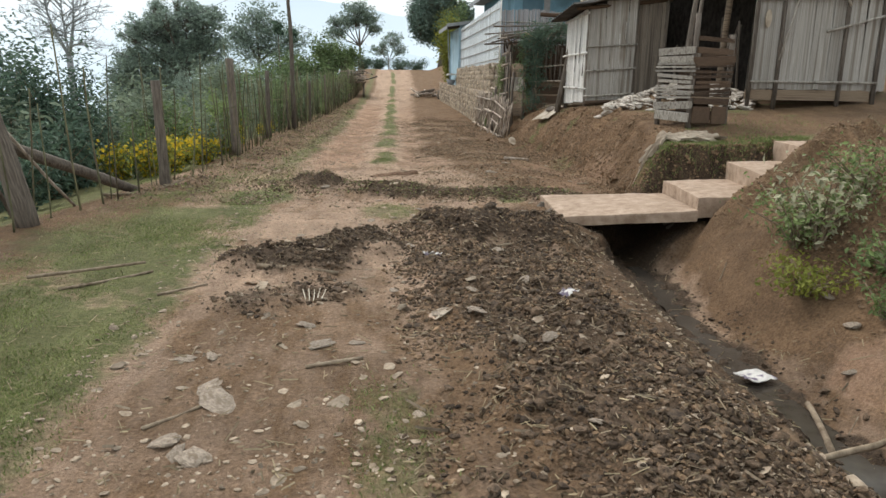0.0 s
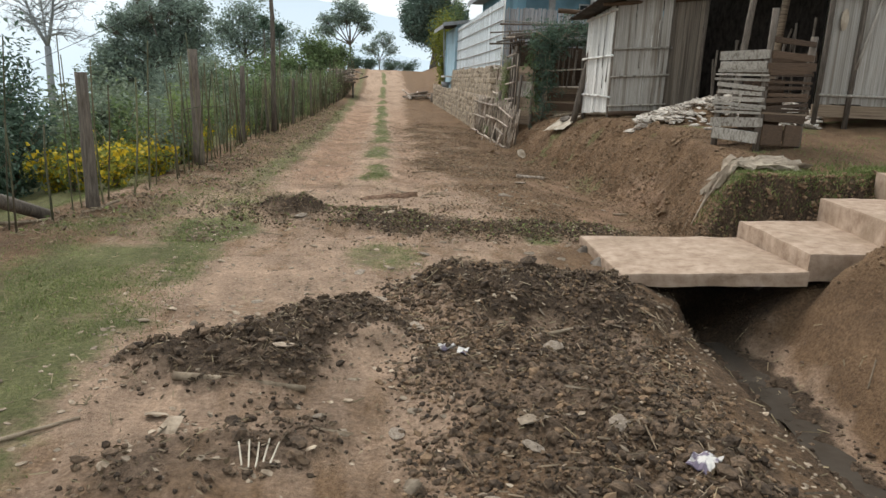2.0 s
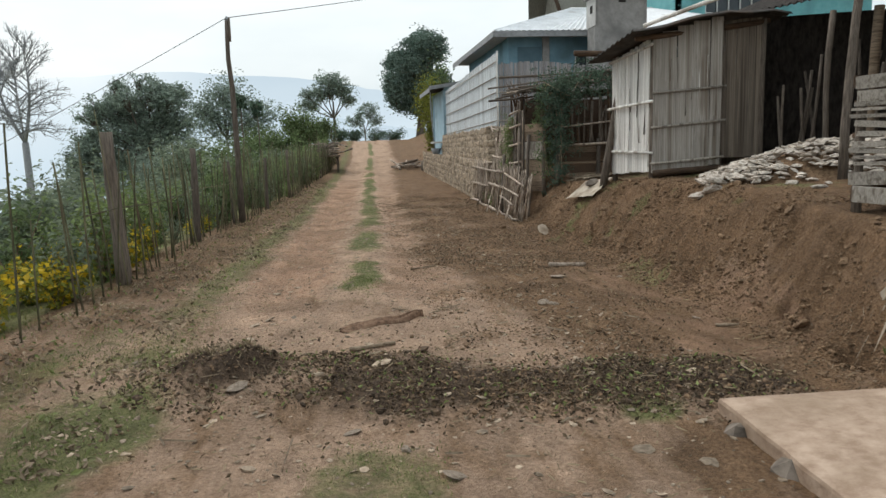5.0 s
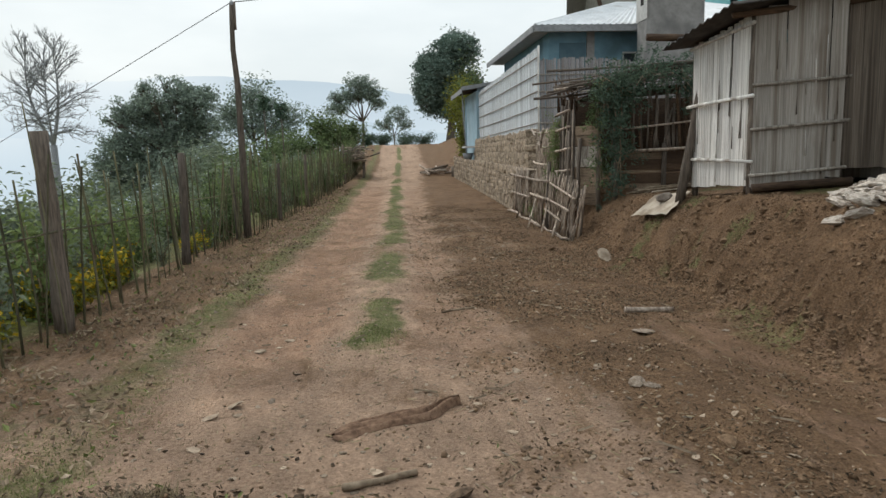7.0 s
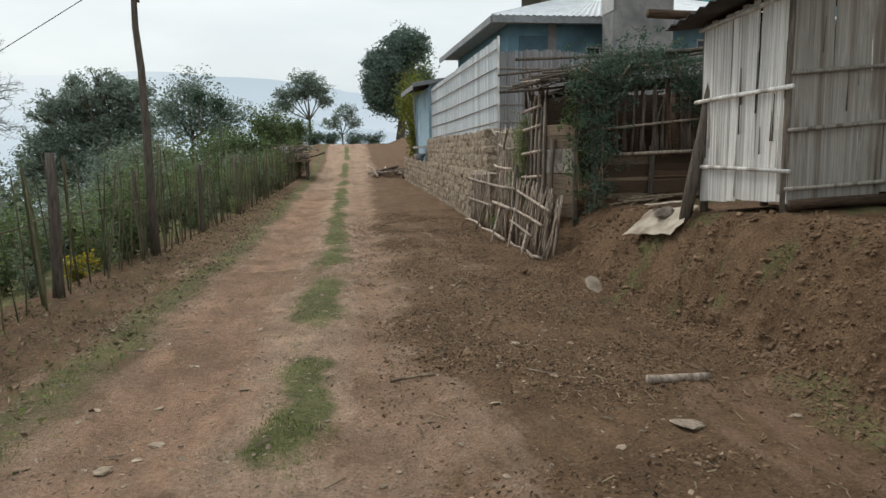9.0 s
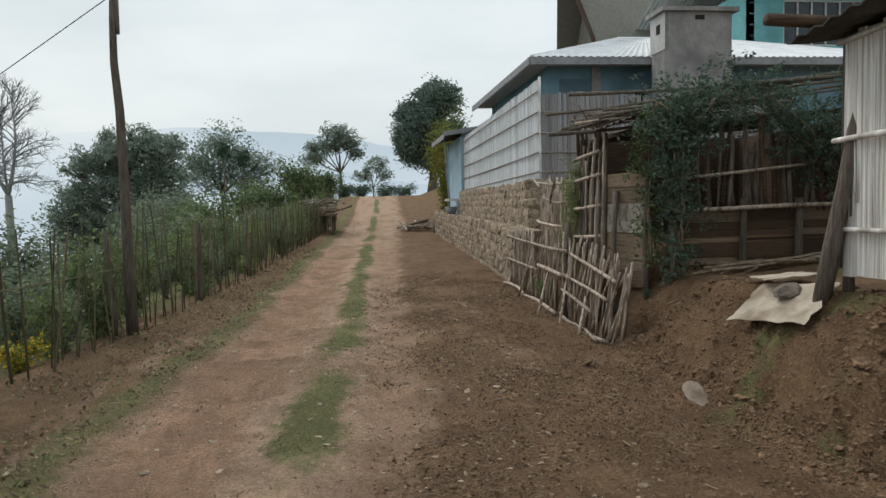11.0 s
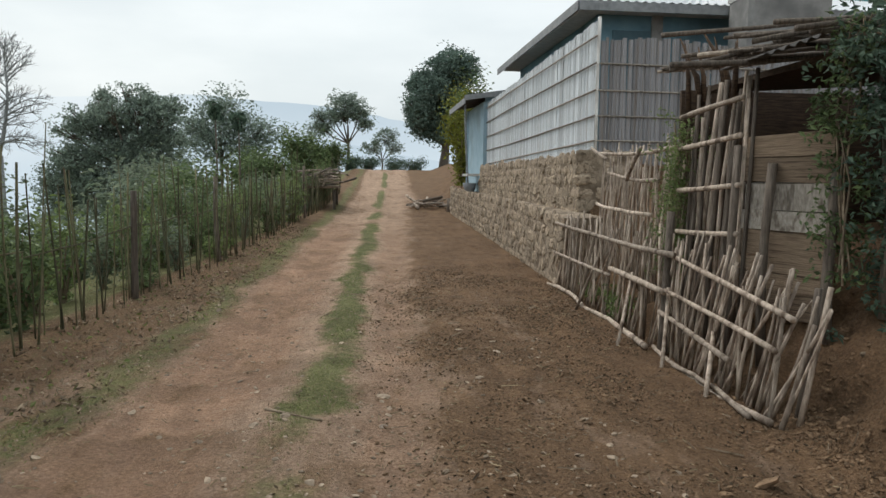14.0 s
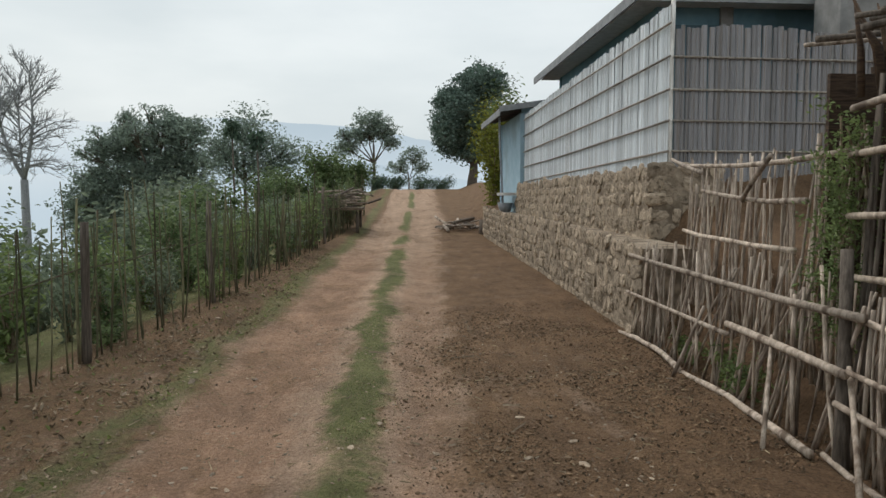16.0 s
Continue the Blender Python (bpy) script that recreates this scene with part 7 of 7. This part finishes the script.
def rag(p, q, width):
    """A strip of cloth trodden into the track: long folds, frayed ends, one end bunched up."""
    n, m = 26, 14
    a, e = Vector((*p, 0)), Vector((*q, 0))
    d = (e - a).normalized()
    side = Vector((-d.y, d.x, 0))
    top = []
    for i in range(n + 1):
        u = i / n
        w = width * (0.55 + 0.45 * math.sin(3.0 * u + 0.4)) * (1 - 0.75 * u ** 5)
        for j in range(m + 1):
            v = j / m - 0.5
            c = a.lerp(e, u) + side * (v * w + 0.035 * math.sin(8 * u)) + d * (0.02 * math.sin(9 * v))
            fold = abs(math.sin(8.5 * v + 2.2 * u + 0.8 * math.sin(5 * u)))
            c.z = land_at(c.x, c.y) + 0.004 + (0.022 + 0.042 * u) * fold * (1 - (2 * v) ** 4)
            top.append(c)
    k = len(top)
    f = []
    for i in range(n):
        for j in range(m):
            o = i * (m + 1) + j
            f += [(o, o + m + 1, o + m + 2, o + 1), (k + o + 1, k + o + m + 2, k + o + m + 1, k + o)]
    b = Buf()
    b.add(top + [c - Vector((0, 0, 0.005)) for c in top], f)
    thing("rag", b, M_RAG, "twisted brown rag half buried in the track", "rag", smooth=True)


rag((0.02, 10.98), (0.78, 11.42), 0.19)
for k in range(5):
    x = -0.45 + 0.026 * k
    thing("bone_slat", rod((x, 4.66, land_at(x, 4.66) + 0.012), (x + 0.014 * (k - 2), 4.77 + 0.02 * (k % 2), land_at(x, 4.77) + 0.03), 0.0042, 0.02, 5, 4), M_BONE, "thin bleached slat standing in the muck", "slat", group="bleached slats")

# cut sticks and logs on the track
for p, q, r, lab in (((2.61, 13.60), (3.11, 13.68), 0.035, "short peeled log lying below the bank"), ((-0.89, 5.42), (-0.26, 5.38), 0.022, "pale stick lying on the muck heap"), ((0.9, 14.12), (1.23, 14.09), 0.012, "thin dry stick lying on the track"),
                     ((0.1, 10.35), (0.45, 10.48), 0.02, "brown stick lying on the track"), ((-2.2, 5.0), (-1.7, 5.5), 0.012, "thin dry stick lying on the turf"), ((0.5, 6.75), (1.0, 6.6), 0.012, "thin twig lying on the muck"), ((2.55, 3.3), (2.75, 3.85), 0.022, "pale stick lying in the ditch"),
                     ((2.2, 2.95), (3.0, 3.2), 0.018, "grey stick lying across the ditch"), ((3.2, 10.6), (3.35, 10.5), 0.015, "short pale stick below the bank"), ((1.1, 5.95), (1.35, 6.05), 0.012, "thin twig lying on the muck"), ((-0.35, 3.5), (-0.05, 3.58), 0.012, "thin twig lying on the track"),
                     ((-1.5, 4.9), (-1.2, 5.1), 0.01, "thin twig on the turf edge"), ((0.2, 19.5), (0.6, 19.2), 0.01, "thin dry stick on the grass strip"), ((-1.0, 2.9), (-0.75, 3.15), 0.01, "thin twig lying on the track")):
    m0, m1 = land_at(*p) + r * 0.8, land_at(*q) + r * 0.8
    thing("loose_stick", rod((*p, m0), (*q, m1), r, 0.02, 6, 5), M_TWIG if r < 0.03 else M_BAMBOO_TAN, lab, "stick", group="loose sticks", smooth=True)

# single stones that can be picked out on the track
LOOSE = []
for k in range(6):
    v = rock_verts(ICO2[0], 0.26)
    rb = Buf()
    rb.add(v / np.abs(v).max(0) * 0.5, ICO2[1].tolist())
    LOOSE.append(rb.mesh("stone", M_FLAG))
for x, y, s, flat in ((-0.72, 3.15, 0.27, 0.25), (-0.81, 3.3, 0.17, 0.25), (-1.01, 3.71, 0.13, 0.3), (-0.88, 3.71, 0.11, 0.35), (-0.87, 2.79, 0.16, 0.3), (-0.80, 2.70, 0.13, 0.3), (-0.72, 2.62, 0.15, 0.5), (-0.29, 3.84, 0.18, 0.3), (-0.41, 4.2, 0.12, 0.4),
                      (0.44, 4.33, 0.15, 0.3), (0.64, 4.2, 0.1, 0.4), (1.0, 3.64, 0.14, 0.45), (0.96, 2.68, 0.08, 0.5), (0.21, 2.95, 0.09, 0.4), (-0.09, 3.87, 0.1, 0.3), (0.17, 4.95, 0.12, 0.25), (0.66, 4.18, 0.14, 0.3), (-0.41, 4.21, 0.13, 0.4), (0.70, 4.67, 0.1, 0.5), (1.05, 5.66, 0.17, 0.3),
                      (1.11, 4.81, 0.13, 0.4), (-0.18, 5.09, 0.07, 0.6), (0.60, 8.21, 0.14, 0.25), (-0.42, 11.69, 0.07, 0.7), (0.49, 7.47, 0.19, 0.2), (0.65, 7.57, 0.12, 0.3), (0.16, 6.81, 0.15, 0.2), (0.01, 7.61, 0.13, 0.25), (-0.68, 6.76, 0.1, 0.3), (-0.6, 9.53, 0.2, 0.4), (1.97, 11.61, 0.18, 0.4),
                      (2.51, 12.85, 0.24, 0.3), (0.38, 8.53, 0.08, 0.6), (2.04, 11.53, 0.12, 0.4), (3.3, 13.0, 0.08, 0.4), (3.17, 10.88, 0.08, 0.4), (2.92, 17.04, 0.1, 0.2), (-0.62, 17.32, 0.06, 0.4), (-0.06, 17.06, 0.07, 0.3), (0.99, 19.23, 0.09, 0.25), (-0.11, 20.3, 0.07, 0.4), (-0.34, 23.3, 0.07, 0.4), (3.36, 22.91, 0.06, 0.4),
                      (3.32, 4.3, 0.16, 0.5), (3.05, 3.9, 0.11, 0.6), (2.95, 3.3, 0.14, 0.5), (3.4, 4.7, 0.12, 0.5), (0.35, 6.28, 0.14, 0.25), (0.5, 7.9, 0.1, 0.3), (0.11, 8.8, 0.1, 0.3)):
    thing("stone", LOOSE[int(rng.integers(6))], None, "pale flat stone lying on the dirt track", "stone", pose(x, y, land_at(x, y) + s * flat * 0.14, rng.normal() * 6, rng.normal() * 6, rng.uniform(0, 360)) @ Matrix.Diagonal((s * 1.1, s * 0.72, s * flat * 0.6, 1)), "loose stones")

# wood stacked at the far roadside
bench = empty("wood_stack", "rough trestle piled with pale firewood by the fence", "firewood")
for x, y in ((-1.15, 41.2), (-0.35, 41.2), (-1.15, 43.6), (-0.35, 43.6)):
    part("leg", rod((x, y, land_at(x, y) - 0.1), (x, y, land_at(x, y) + 0.75), 0.06, 0.01, 6, 3), M_POST, bench, smooth=True)
part("deck", Buf().box((1.1, 3.0, 0.08), Matrix.Translation((-0.75, 42.4, land_at(-0.75, 42.4) + 0.78))), M_PLANK, bench)
for k in range(26):
    x, y = -0.75 + rng.normal() * 0.3, 42.3 + rng.normal() * 0.6
    z = land_at(-0.75, 42.4) + 0.88 + rng.uniform(0, 0.45)
    h, turn = 0.35 + 0.4 * rng.random(), rng.uniform(-1.4, 1.4)
    part("log", rod((x - h * math.sin(turn), y - h * math.cos(turn), z + rng.normal() * 0.1), (x + h * math.sin(turn), y + h * math.cos(turn), z + rng.normal() * 0.16), rng.uniform(0.02, 0.05), 0.03, 6, 4), M_BAMBOO_TAN if k % 3 else M_POST, bench, smooth=True)
pile_r = empty("timber_pile", "low pile of stones and split timber at the wall end", "timber")
for k in range(26):
    x, y = 3.3 + rng.uniform(-0.6, 0.7), 42.0 + rng.uniform(-0.5, 1.6)
    z = land_at(x, y) + 0.06 + rng.uniform(0, 0.3)
    h, turn = rng.uniform(0.25, 0.6), rng.uniform(0, 3.14)
    part("log", rod((x - h * math.cos(turn), y - h * math.sin(turn), z), (x + h * math.cos(turn), y + h * math.sin(turn), z + rng.normal() * 0.14), rng.uniform(0.025, 0.07), 0.03, 6, 4), M_BAMBOO_TAN if k % 4 else M_POST, pile_r, smooth=True)
part("stump", Buf().tube([(4.05, 41.3, land_at(4.05, 41.3) - 0.1), (4.05, 41.3, land_at(4.05, 41.3) + 0.5)], [0.2, 0.17], 9), M_POST, pile_r, smooth=True)
thing("hut_roof", corrugated((-6.2, 14.6, -0.30), (-5.5, 14.5, -0.30), (-5.4, 15.2, -0.05), (-6.1, 15.3, -0.05), 0.12, 0.015), M_CEMENT, "low grey tin roof among the bushes below", "roof")


# ---------------------------------------------------------------- loose soil, litter and grass
def scatter_bits(name, label, category, xy, size, material, flat=0.6, sink=0.25, level=ICO1, aspect=1.5):
    """Small irregular lumps lying on the land."""
    n = len(xy)
    bv, bf = level
    k = len(bv)
    s = size * np.exp(rng.normal(size=n) * 0.45)
    th = rng.uniform(0, 2 * math.pi, n)
    v = bv[None] * (1 + rng.uniform(-0.3, 0.3, (n, k, 1)))
    sx = s * rng.uniform(0.8, aspect, n)
    sz = s * flat * rng.uniform(0.7, 1.3, n)
    x, y, z = v[..., 0] * sx[:, None], v[..., 1] * s[:, None], v[..., 2] * sz[:, None]
    tilt = rng.normal(size=n)[:, None] * 0.3
    z = z + x * tilt
    c, q = np.cos(th)[:, None], np.sin(th)[:, None]
    px_, py_ = xy[:, 0:1] + x * c - y * q, xy[:, 1:2] + x * q + y * c
    pz = land(xy[:, 0], xy[:, 1])[:, None] + z + (sz * (0.5 - sink))[:, None]
    b = Buf()
    b.add_arrays(np.stack([px_, py_, pz], -1).reshape(-1, 3), (bf[None] + (np.arange(n) * k)[:, None, None]).reshape(-1, 3))
    return thing(name, b, material, label, category, kind="stuff")


def scatter_straws(name, label, category, xy, length, radius, material, lift=0.01):
    n = len(xy)
    ln = length * np.exp(rng.normal(size=n) * 0.5)
    th = rng.uniform(0, 2 * math.pi, n)
    d = np.stack([np.cos(th), np.sin(th)], 1)
    a, e = xy - d * ln[:, None] / 2, xy + d * ln[:, None] / 2
    za, ze = land(a[:, 0], a[:, 1]) + lift + rng.uniform(0, 0.02, n), land(e[:, 0], e[:, 1]) + lift + rng.uniform(0, 0.02, n)
    r = radius * rng.uniform(0.6, 1.4, n)
    s = np.stack([-d[:, 1], d[:, 0]], 1)
    v = np.zeros((n, 6, 3))
    for i, (p, z) in enumerate(((a, za), (e, ze))):
        v[:, 3 * i, :2], v[:, 3 * i, 2] = p + s * r[:, None], z
        v[:, 3 * i + 1, :2], v[:, 3 * i + 1, 2] = p - s * r[:, None], z
        v[:, 3 * i + 2, :2], v[:, 3 * i + 2, 2] = p, z + r * 1.6
    q = np.array([[0, 3, 4, 1], [1, 4, 5, 2], [2, 5, 3, 0]])
    b = Buf()
    b.add_arrays(v.reshape(-1, 3), (q[None] + (np.arange(n) * 6)[:, None, None]).reshape(-1, 4))
    return thing(name, b, material, label, category, kind="stuff")


def sample(n, x0, x1, y0, y1, keep, power=1.0):
    """Random places in a rectangle, kept by a density, thinner farther off."""
    out = []
    got = 0
    while got < n:
        u = rng.random((n, 2))
        p = np.stack([x0 + (x1 - x0) * u[:, 0], y0 + (y1 - y0) * u[:, 1] ** power], 1)
        p = p[rng.random(n) < keep(p[:, 0], p[:, 1])]
        out.append(p)
        got += len(p)
    return np.concatenate(out)[:n]


def heap_density(x, y):
    a, b, c = heaps(x, y)
    return np.clip((a + b + c) / 0.10, 0, 1) * (0.35 + 0.65 * (fbm(x, y, 2.5, 3, 31) > 0.47))


def right_muck(x, y):
    return smoothstep(0.05, 0.45, x) * smoothstep(2.1, 1.7, x) * smoothstep(7.6, 7.0, y) * np.clip(fbm(x, y, 1.8, 3, 41) * 2.6 - 0.85, 0.04, 1)


def loam_density(x, y):
    return np.clip(zones(x, y)[..., 3], 0, 1) * np.clip(fbm(x, y, 1.4, 3, 51) * 2.4 - 0.7, 0.05, 1)


def bank_density(x, y):
    t = (x - toe_x(y)) / 1.0
    return smoothstep(-0.1, 0.1, t) * smoothstep(1.4, 1.0, t) * smoothstep(8.6, 9.2, y) * np.clip(fbm(x, y, 1.6, 3, 61) * 2.4 - 0.75, 0.05, 1)


def turf_density(x, y):
    return np.clip(zones(x, y)[..., 0], 0, 1) * np.clip(fbm(x, y, 1.1, 4, 71) * 3.2 - 1.15, 0.0, 1)


scatter_bits("muck_clods", "dark wet clods of the muck heaps", "clods", sample(8000, -1.3, 2.4, 1.2, 8.6, heap_density), 0.0105, M_CLOD, 0.8)
scatter_bits("muck_lumps", "large dark lumps on the muck heaps", "clods", sample(130, -1.2, 2.2, 2.5, 7.6, heap_density), 0.022, M_CLOD, 0.75, 0.3, ICO2, 1.4)
scatter_bits("muck_crumbs", "dark crumbs of muck spread over the track", "clods", sample(9500, 0.0, 2.1, 1.2, 7.6, right_muck, 0.9), 0.008, M_CLOD, 0.7)
scatter_bits("soil_crumbs", "brown soil crumbs spread over the track", "clods", sample(7500, 0.0, 2.1, 1.2, 9.5, right_muck, 0.9), 0.0075, M_BROWN_CLOD, 0.7)
scatter_bits("loam_crumbs", "brown soil crumbs along the trampled road edge", "clods", sample(20000, 0.8, 3.8, 8.8, 27.0, loam_density, 1.2), 0.0072, M_BROWN_CLOD, 0.65)
scatter_bits("bank_clods", "loose brown clods on the earth bank", "clods", sample(9000, 3.2, 5.2, 8.8, 20.0, bank_density), 0.0088, M_BROWN_CLOD, 0.7)
scatter_bits("bank_lumps", "larger brown lumps on the earth bank", "clods", sample(70, 3.2, 5.0, 8.8, 20.0, bank_density), 0.024, M_BROWN_CLOD, 0.6, 0.35, ICO2)
scatter_bits("ridge_clods", "dark clods of the far muck ridge", "clods", sample(900, -1.3, 2.8, 8.7, 10.9, lambda x, y: np.clip(heaps(x, y)[2] / 0.05, 0.06, 1) * (fbm(x, y, 2.2, 3, 33) > 0.45)), 0.0105, M_CLOD, 0.7)
scatter_bits("ridge_crumbs", "brown crumbs of the far muck ridge", "clods", sample(2600, -1.3, 3.0, 8.6, 11.2, lambda x, y: np.clip(heaps(x, y)[2] / 0.05, 0.1, 1)), 0.0065, M_BROWN_CLOD, 0.7)
scatter_bits("track_chips", "small stone and bark chips on the track", "gravel", sample(8500, -1.6, 2.6, 1.4, 26.0, lambda x, y: 0.25 + 0.75 * (fbm(x, y, 1.2, 3, 81) > 0.5), 1.8), 0.0085, M_CHIP, 0.4)
scatter_bits("pale_flakes", "pale flat chips scattered over the track", "gravel", sample(520, -1.4, 2.4, 1.6, 22.0, lambda x, y: np.ones_like(x), 1.6), 0.02, M_CHIP, 0.22, 0.1)
scatter_bits("mound_clods", "loose soil crumbs on the mound by the steps", "clods", sample(6500, 2.9, 5.4, 2.6, 7.2, lambda x, y: smoothstep(0.6, 1.0, x - ditch_x(y)) * np.clip(fbm(x, y, 1.6, 3, 66) * 2.4 - 0.7, 0.05, 1)), 0.0095, M_BROWN_CLOD, 0.7)
scatter_bits("bank_foot_clods", "soil fallen to the foot of the bank", "clods", sample(2200, 3.0, 3.9, 9.0, 18.6, lambda x, y: smoothstep(0.3, 0.05, np.abs(x - toe_x(y))) * np.clip(fbm(x, y, 1.5, 3, 63) * 2.4 - 0.7, 0.05, 1)), 0.009, M_BROWN_CLOD, 0.7)
scatter_bits("ditch_clods", "dark clods along the ditch sides", "clods", sample(1300, 2.0, 3.4, 1.5, 8.0, lambda x, y: smoothstep(0.42, 0.3, np.abs(x - ditch_x(y)))), 0.010, M_CLOD, 0.7)
scatter_straws("muck_straw", "dry stalks mixed into the muck", "straw", sample(1500, -1.2, 2.2, 1.4, 10.6, lambda x, y: np.maximum(heap_density(x, y), 0.8 * right_muck(x, y))), 0.036, 0.0024, M_LITTER, 0.012)
scatter_straws("verge_straw", "dry straw and twigs on the verge and track", "straw", sample(4200, -3.0, 3.4, 1.4, 26.0, lambda x, y: 0.2 + 0.8 * (fbm(x, y, 1.7, 3, 91) > 0.5), 1.6), 0.04, 0.0026, M_DRY_GRASS, 0.004)
scatter_straws("loam_straw", "short dry stalks trodden into the road edge", "straw", sample(1800, 0.9, 3.8, 8.8, 27.0, loam_density, 1.1), 0.032, 0.0022, M_TWIG, 0.006)
scatter_straws("road_twigs", "dry twigs scattered on the track", "twigs", sample(170, -1.3, 3.3, 1.6, 24.0, lambda x, y: np.ones_like(x), 1.5), 0.10, 0.005, M_TWIG, 0.006)

lit = sample(5200, -3.2, -0.6, 8.5, 34.0, lambda x, y: smoothstep(road_left(y) + 0.1, road_left(y) - 0.4, x) * smoothstep(fence_x(y) - 0.3, fence_x(y), x) * np.clip(fbm(x, y, 1.5, 3, 101) * 2.5 - 0.7, 0.1, 1), 1.2)
b = Buf()
b.add_arrays(*leaf_arrays(np.column_stack([lit, land(lit[:, 0], lit[:, 1]) + rng.uniform(0.004, 0.03, len(lit))]), 0.045, 0.5))
thing("leaf_litter", b, M_LITTER, "dry brown leaf litter along the garden fence", "litter", kind="stuff")
lit = sample(800, -3.2, -0.6, 8.5, 34.0, lambda x, y: smoothstep(road_left(y) + 0.1, road_left(y) - 0.4, x) * smoothstep(fence_x(y) - 0.3, fence_x(y), x), 1.2)
b = Buf()
b.add_arrays(*leaf_arrays(np.column_stack([lit, land(lit[:, 0], lit[:, 1]) + rng.uniform(0.004, 0.04, len(lit))]), 0.05, 0.5))
thing("green_litter", b, M_GRASS, "low dull green weeds along the garden fence", "weeds", kind="stuff")


def scatter_leaves(name, label, category, xy, size, material, lift=0.018):
    b = Buf()
    b.add_arrays(*leaf_arrays(np.column_stack([xy, land(xy[:, 0], xy[:, 1]) + rng.uniform(0.002, lift, len(xy))]), size, 0.6))
    return thing(name, b, material, label, category, kind="stuff")


def ridge_density(x, y):
    return np.clip(heaps(x, y)[2] / 0.04, 0.03, 1) * np.clip(fbm(x, y, 2.2, 3, 34) * 2.6 - 0.7, 0.1, 1)


scatter_leaves("muck_litter", "rotten leaves and stalks matted into the muck heaps", "litter", sample(9000, -1.3, 2.4, 1.3, 8.4, lambda x, y: np.maximum(heap_density(x, y), right_muck(x, y))), 0.028, M_ROTTEN)
scatter_leaves("ridge_litter", "rotten leaves matted into the far muck ridge", "litter", sample(7000, -1.4, 3.0, 8.4, 11.2, ridge_density), 0.028, M_ROTTEN)
scatter_leaves("ridge_weeds", "low dull green weeds on the far muck ridge", "weeds", sample(700, -1.3, 3.0, 8.6, 11.0, ridge_density), 0.03, M_GRASS, 0.04)
scatter_leaves("road_edge_litter", "dark leaf litter trodden into the road edge", "litter", sample(13000, 0.8, 3.8, 8.8, 27.0, loam_density, 1.2), 0.024, M_ROTTEN)
scatter_leaves("track_litter", "brown leaf bits and bark flakes on the wheel track", "litter", sample(2600, -1.4, 2.2, 2.0, 26.0, lambda x, y: np.clip(fbm(x, y, 1.4, 3, 107) * 2.8 - 1.0, 0.03, 1), 1.4), 0.024, M_LITTER, 0.012)


def grass(name, label, xy, height, material):
    n = len(xy)
    h = height * rng.uniform(0.5, 1.5, n)
    th = rng.uniform(0, 2 * math.pi, n)
    w = 0.0035 + 0.06 * h
    s = np.stack([np.cos(th), np.sin(th)], 1) * w[:, None]
    lean = rng.normal(size=(n, 2)) * h[:, None] * 0.55
    z = land(xy[:, 0], xy[:, 1])
    v = np.zeros((n, 3, 3))
    v[:, 0, :2], v[:, 0, 2] = xy + s, z - 0.004
    v[:, 1, :2], v[:, 1, 2] = xy - s, z - 0.004
    v[:, 2, :2], v[:, 2, 2] = xy + lean, z + h
    b = Buf()
    b.add_arrays(v.reshape(-1, 3), np.arange(3 * n).reshape(n, 3))
    return thing(name, b, material, label, "grass", kind="stuff")


grass("verge_grass", "short patchy green grass on the verge", sample(50000, -3.6, 0.6, 1.6, 13.5, turf_density, 1.2), 0.013, M_GRASS)
grass("strip_grass", "short green grass between the wheel tracks", sample(14000, -2.2, 2.0, 11.5, 44.0, turf_density, 1.5), 0.014, M_GRASS)
grass("dry_grass", "short dry grass mixed into the verge", sample(9000, -3.6, 2.0, 1.6, 26.0, turf_density, 1.3), 0.015, M_DRY_GRASS)
grass("mound_grass", "sparse dry grass on the mound by the steps", sample(3500, 3.3, 6.0, 3.0, 7.4, lambda x, y: smoothstep(0.7, 1.2, x - ditch_x(y)) * np.clip(fbm(x, y, 1.4, 3, 67) * 3 - 1.2, 0, 1)), 0.03, M_DRY_GRASS)
grass("terrace_grass", "short green grass on the terrace edge by the steps", sample(3200, 3.3, 8.0, 8.7, 11.2, lambda x, y: np.maximum(zones(x, y)[..., 0], smoothstep(8.75, 8.9, y) * smoothstep(9.5, 9.1, y) * smoothstep(3.6, 3.8, x) * 1.6) * np.clip(fbm(x, y, 1.3, 3, 72) * 3 - 1, 0, 1)), 0.03, M_GRASS)
scatter_bits("bank_face_clods", "crumbling dark soil of the bank face by the steps", "clods", sample(2200, 3.3, 5.6, 8.52, 8.86, lambda x, y: np.ones_like(x)), 0.010, M_BROWN_CLOD, 0.8)
grass("bank_edge_grass", "ragged green grass overhanging the bank edge", sample(5200, 3.5, 5.8, 8.66, 9.1, lambda x, y: np.clip(fbm(x, y, 2.2, 3, 73) * 3 - 1.0, 0, 1)), 0.034, M_GRASS)
b = sample(420, -1.1, -0.5, 9.8, 10.3, lambda x, y: smoothstep(0.3, 0.1, np.hypot((x + 0.8) / 1.4, y - 10.1)))
grass("tuft_grass", "tuft of dry grass on the muck ridge", b, 0.055, M_DRY_GRASS)
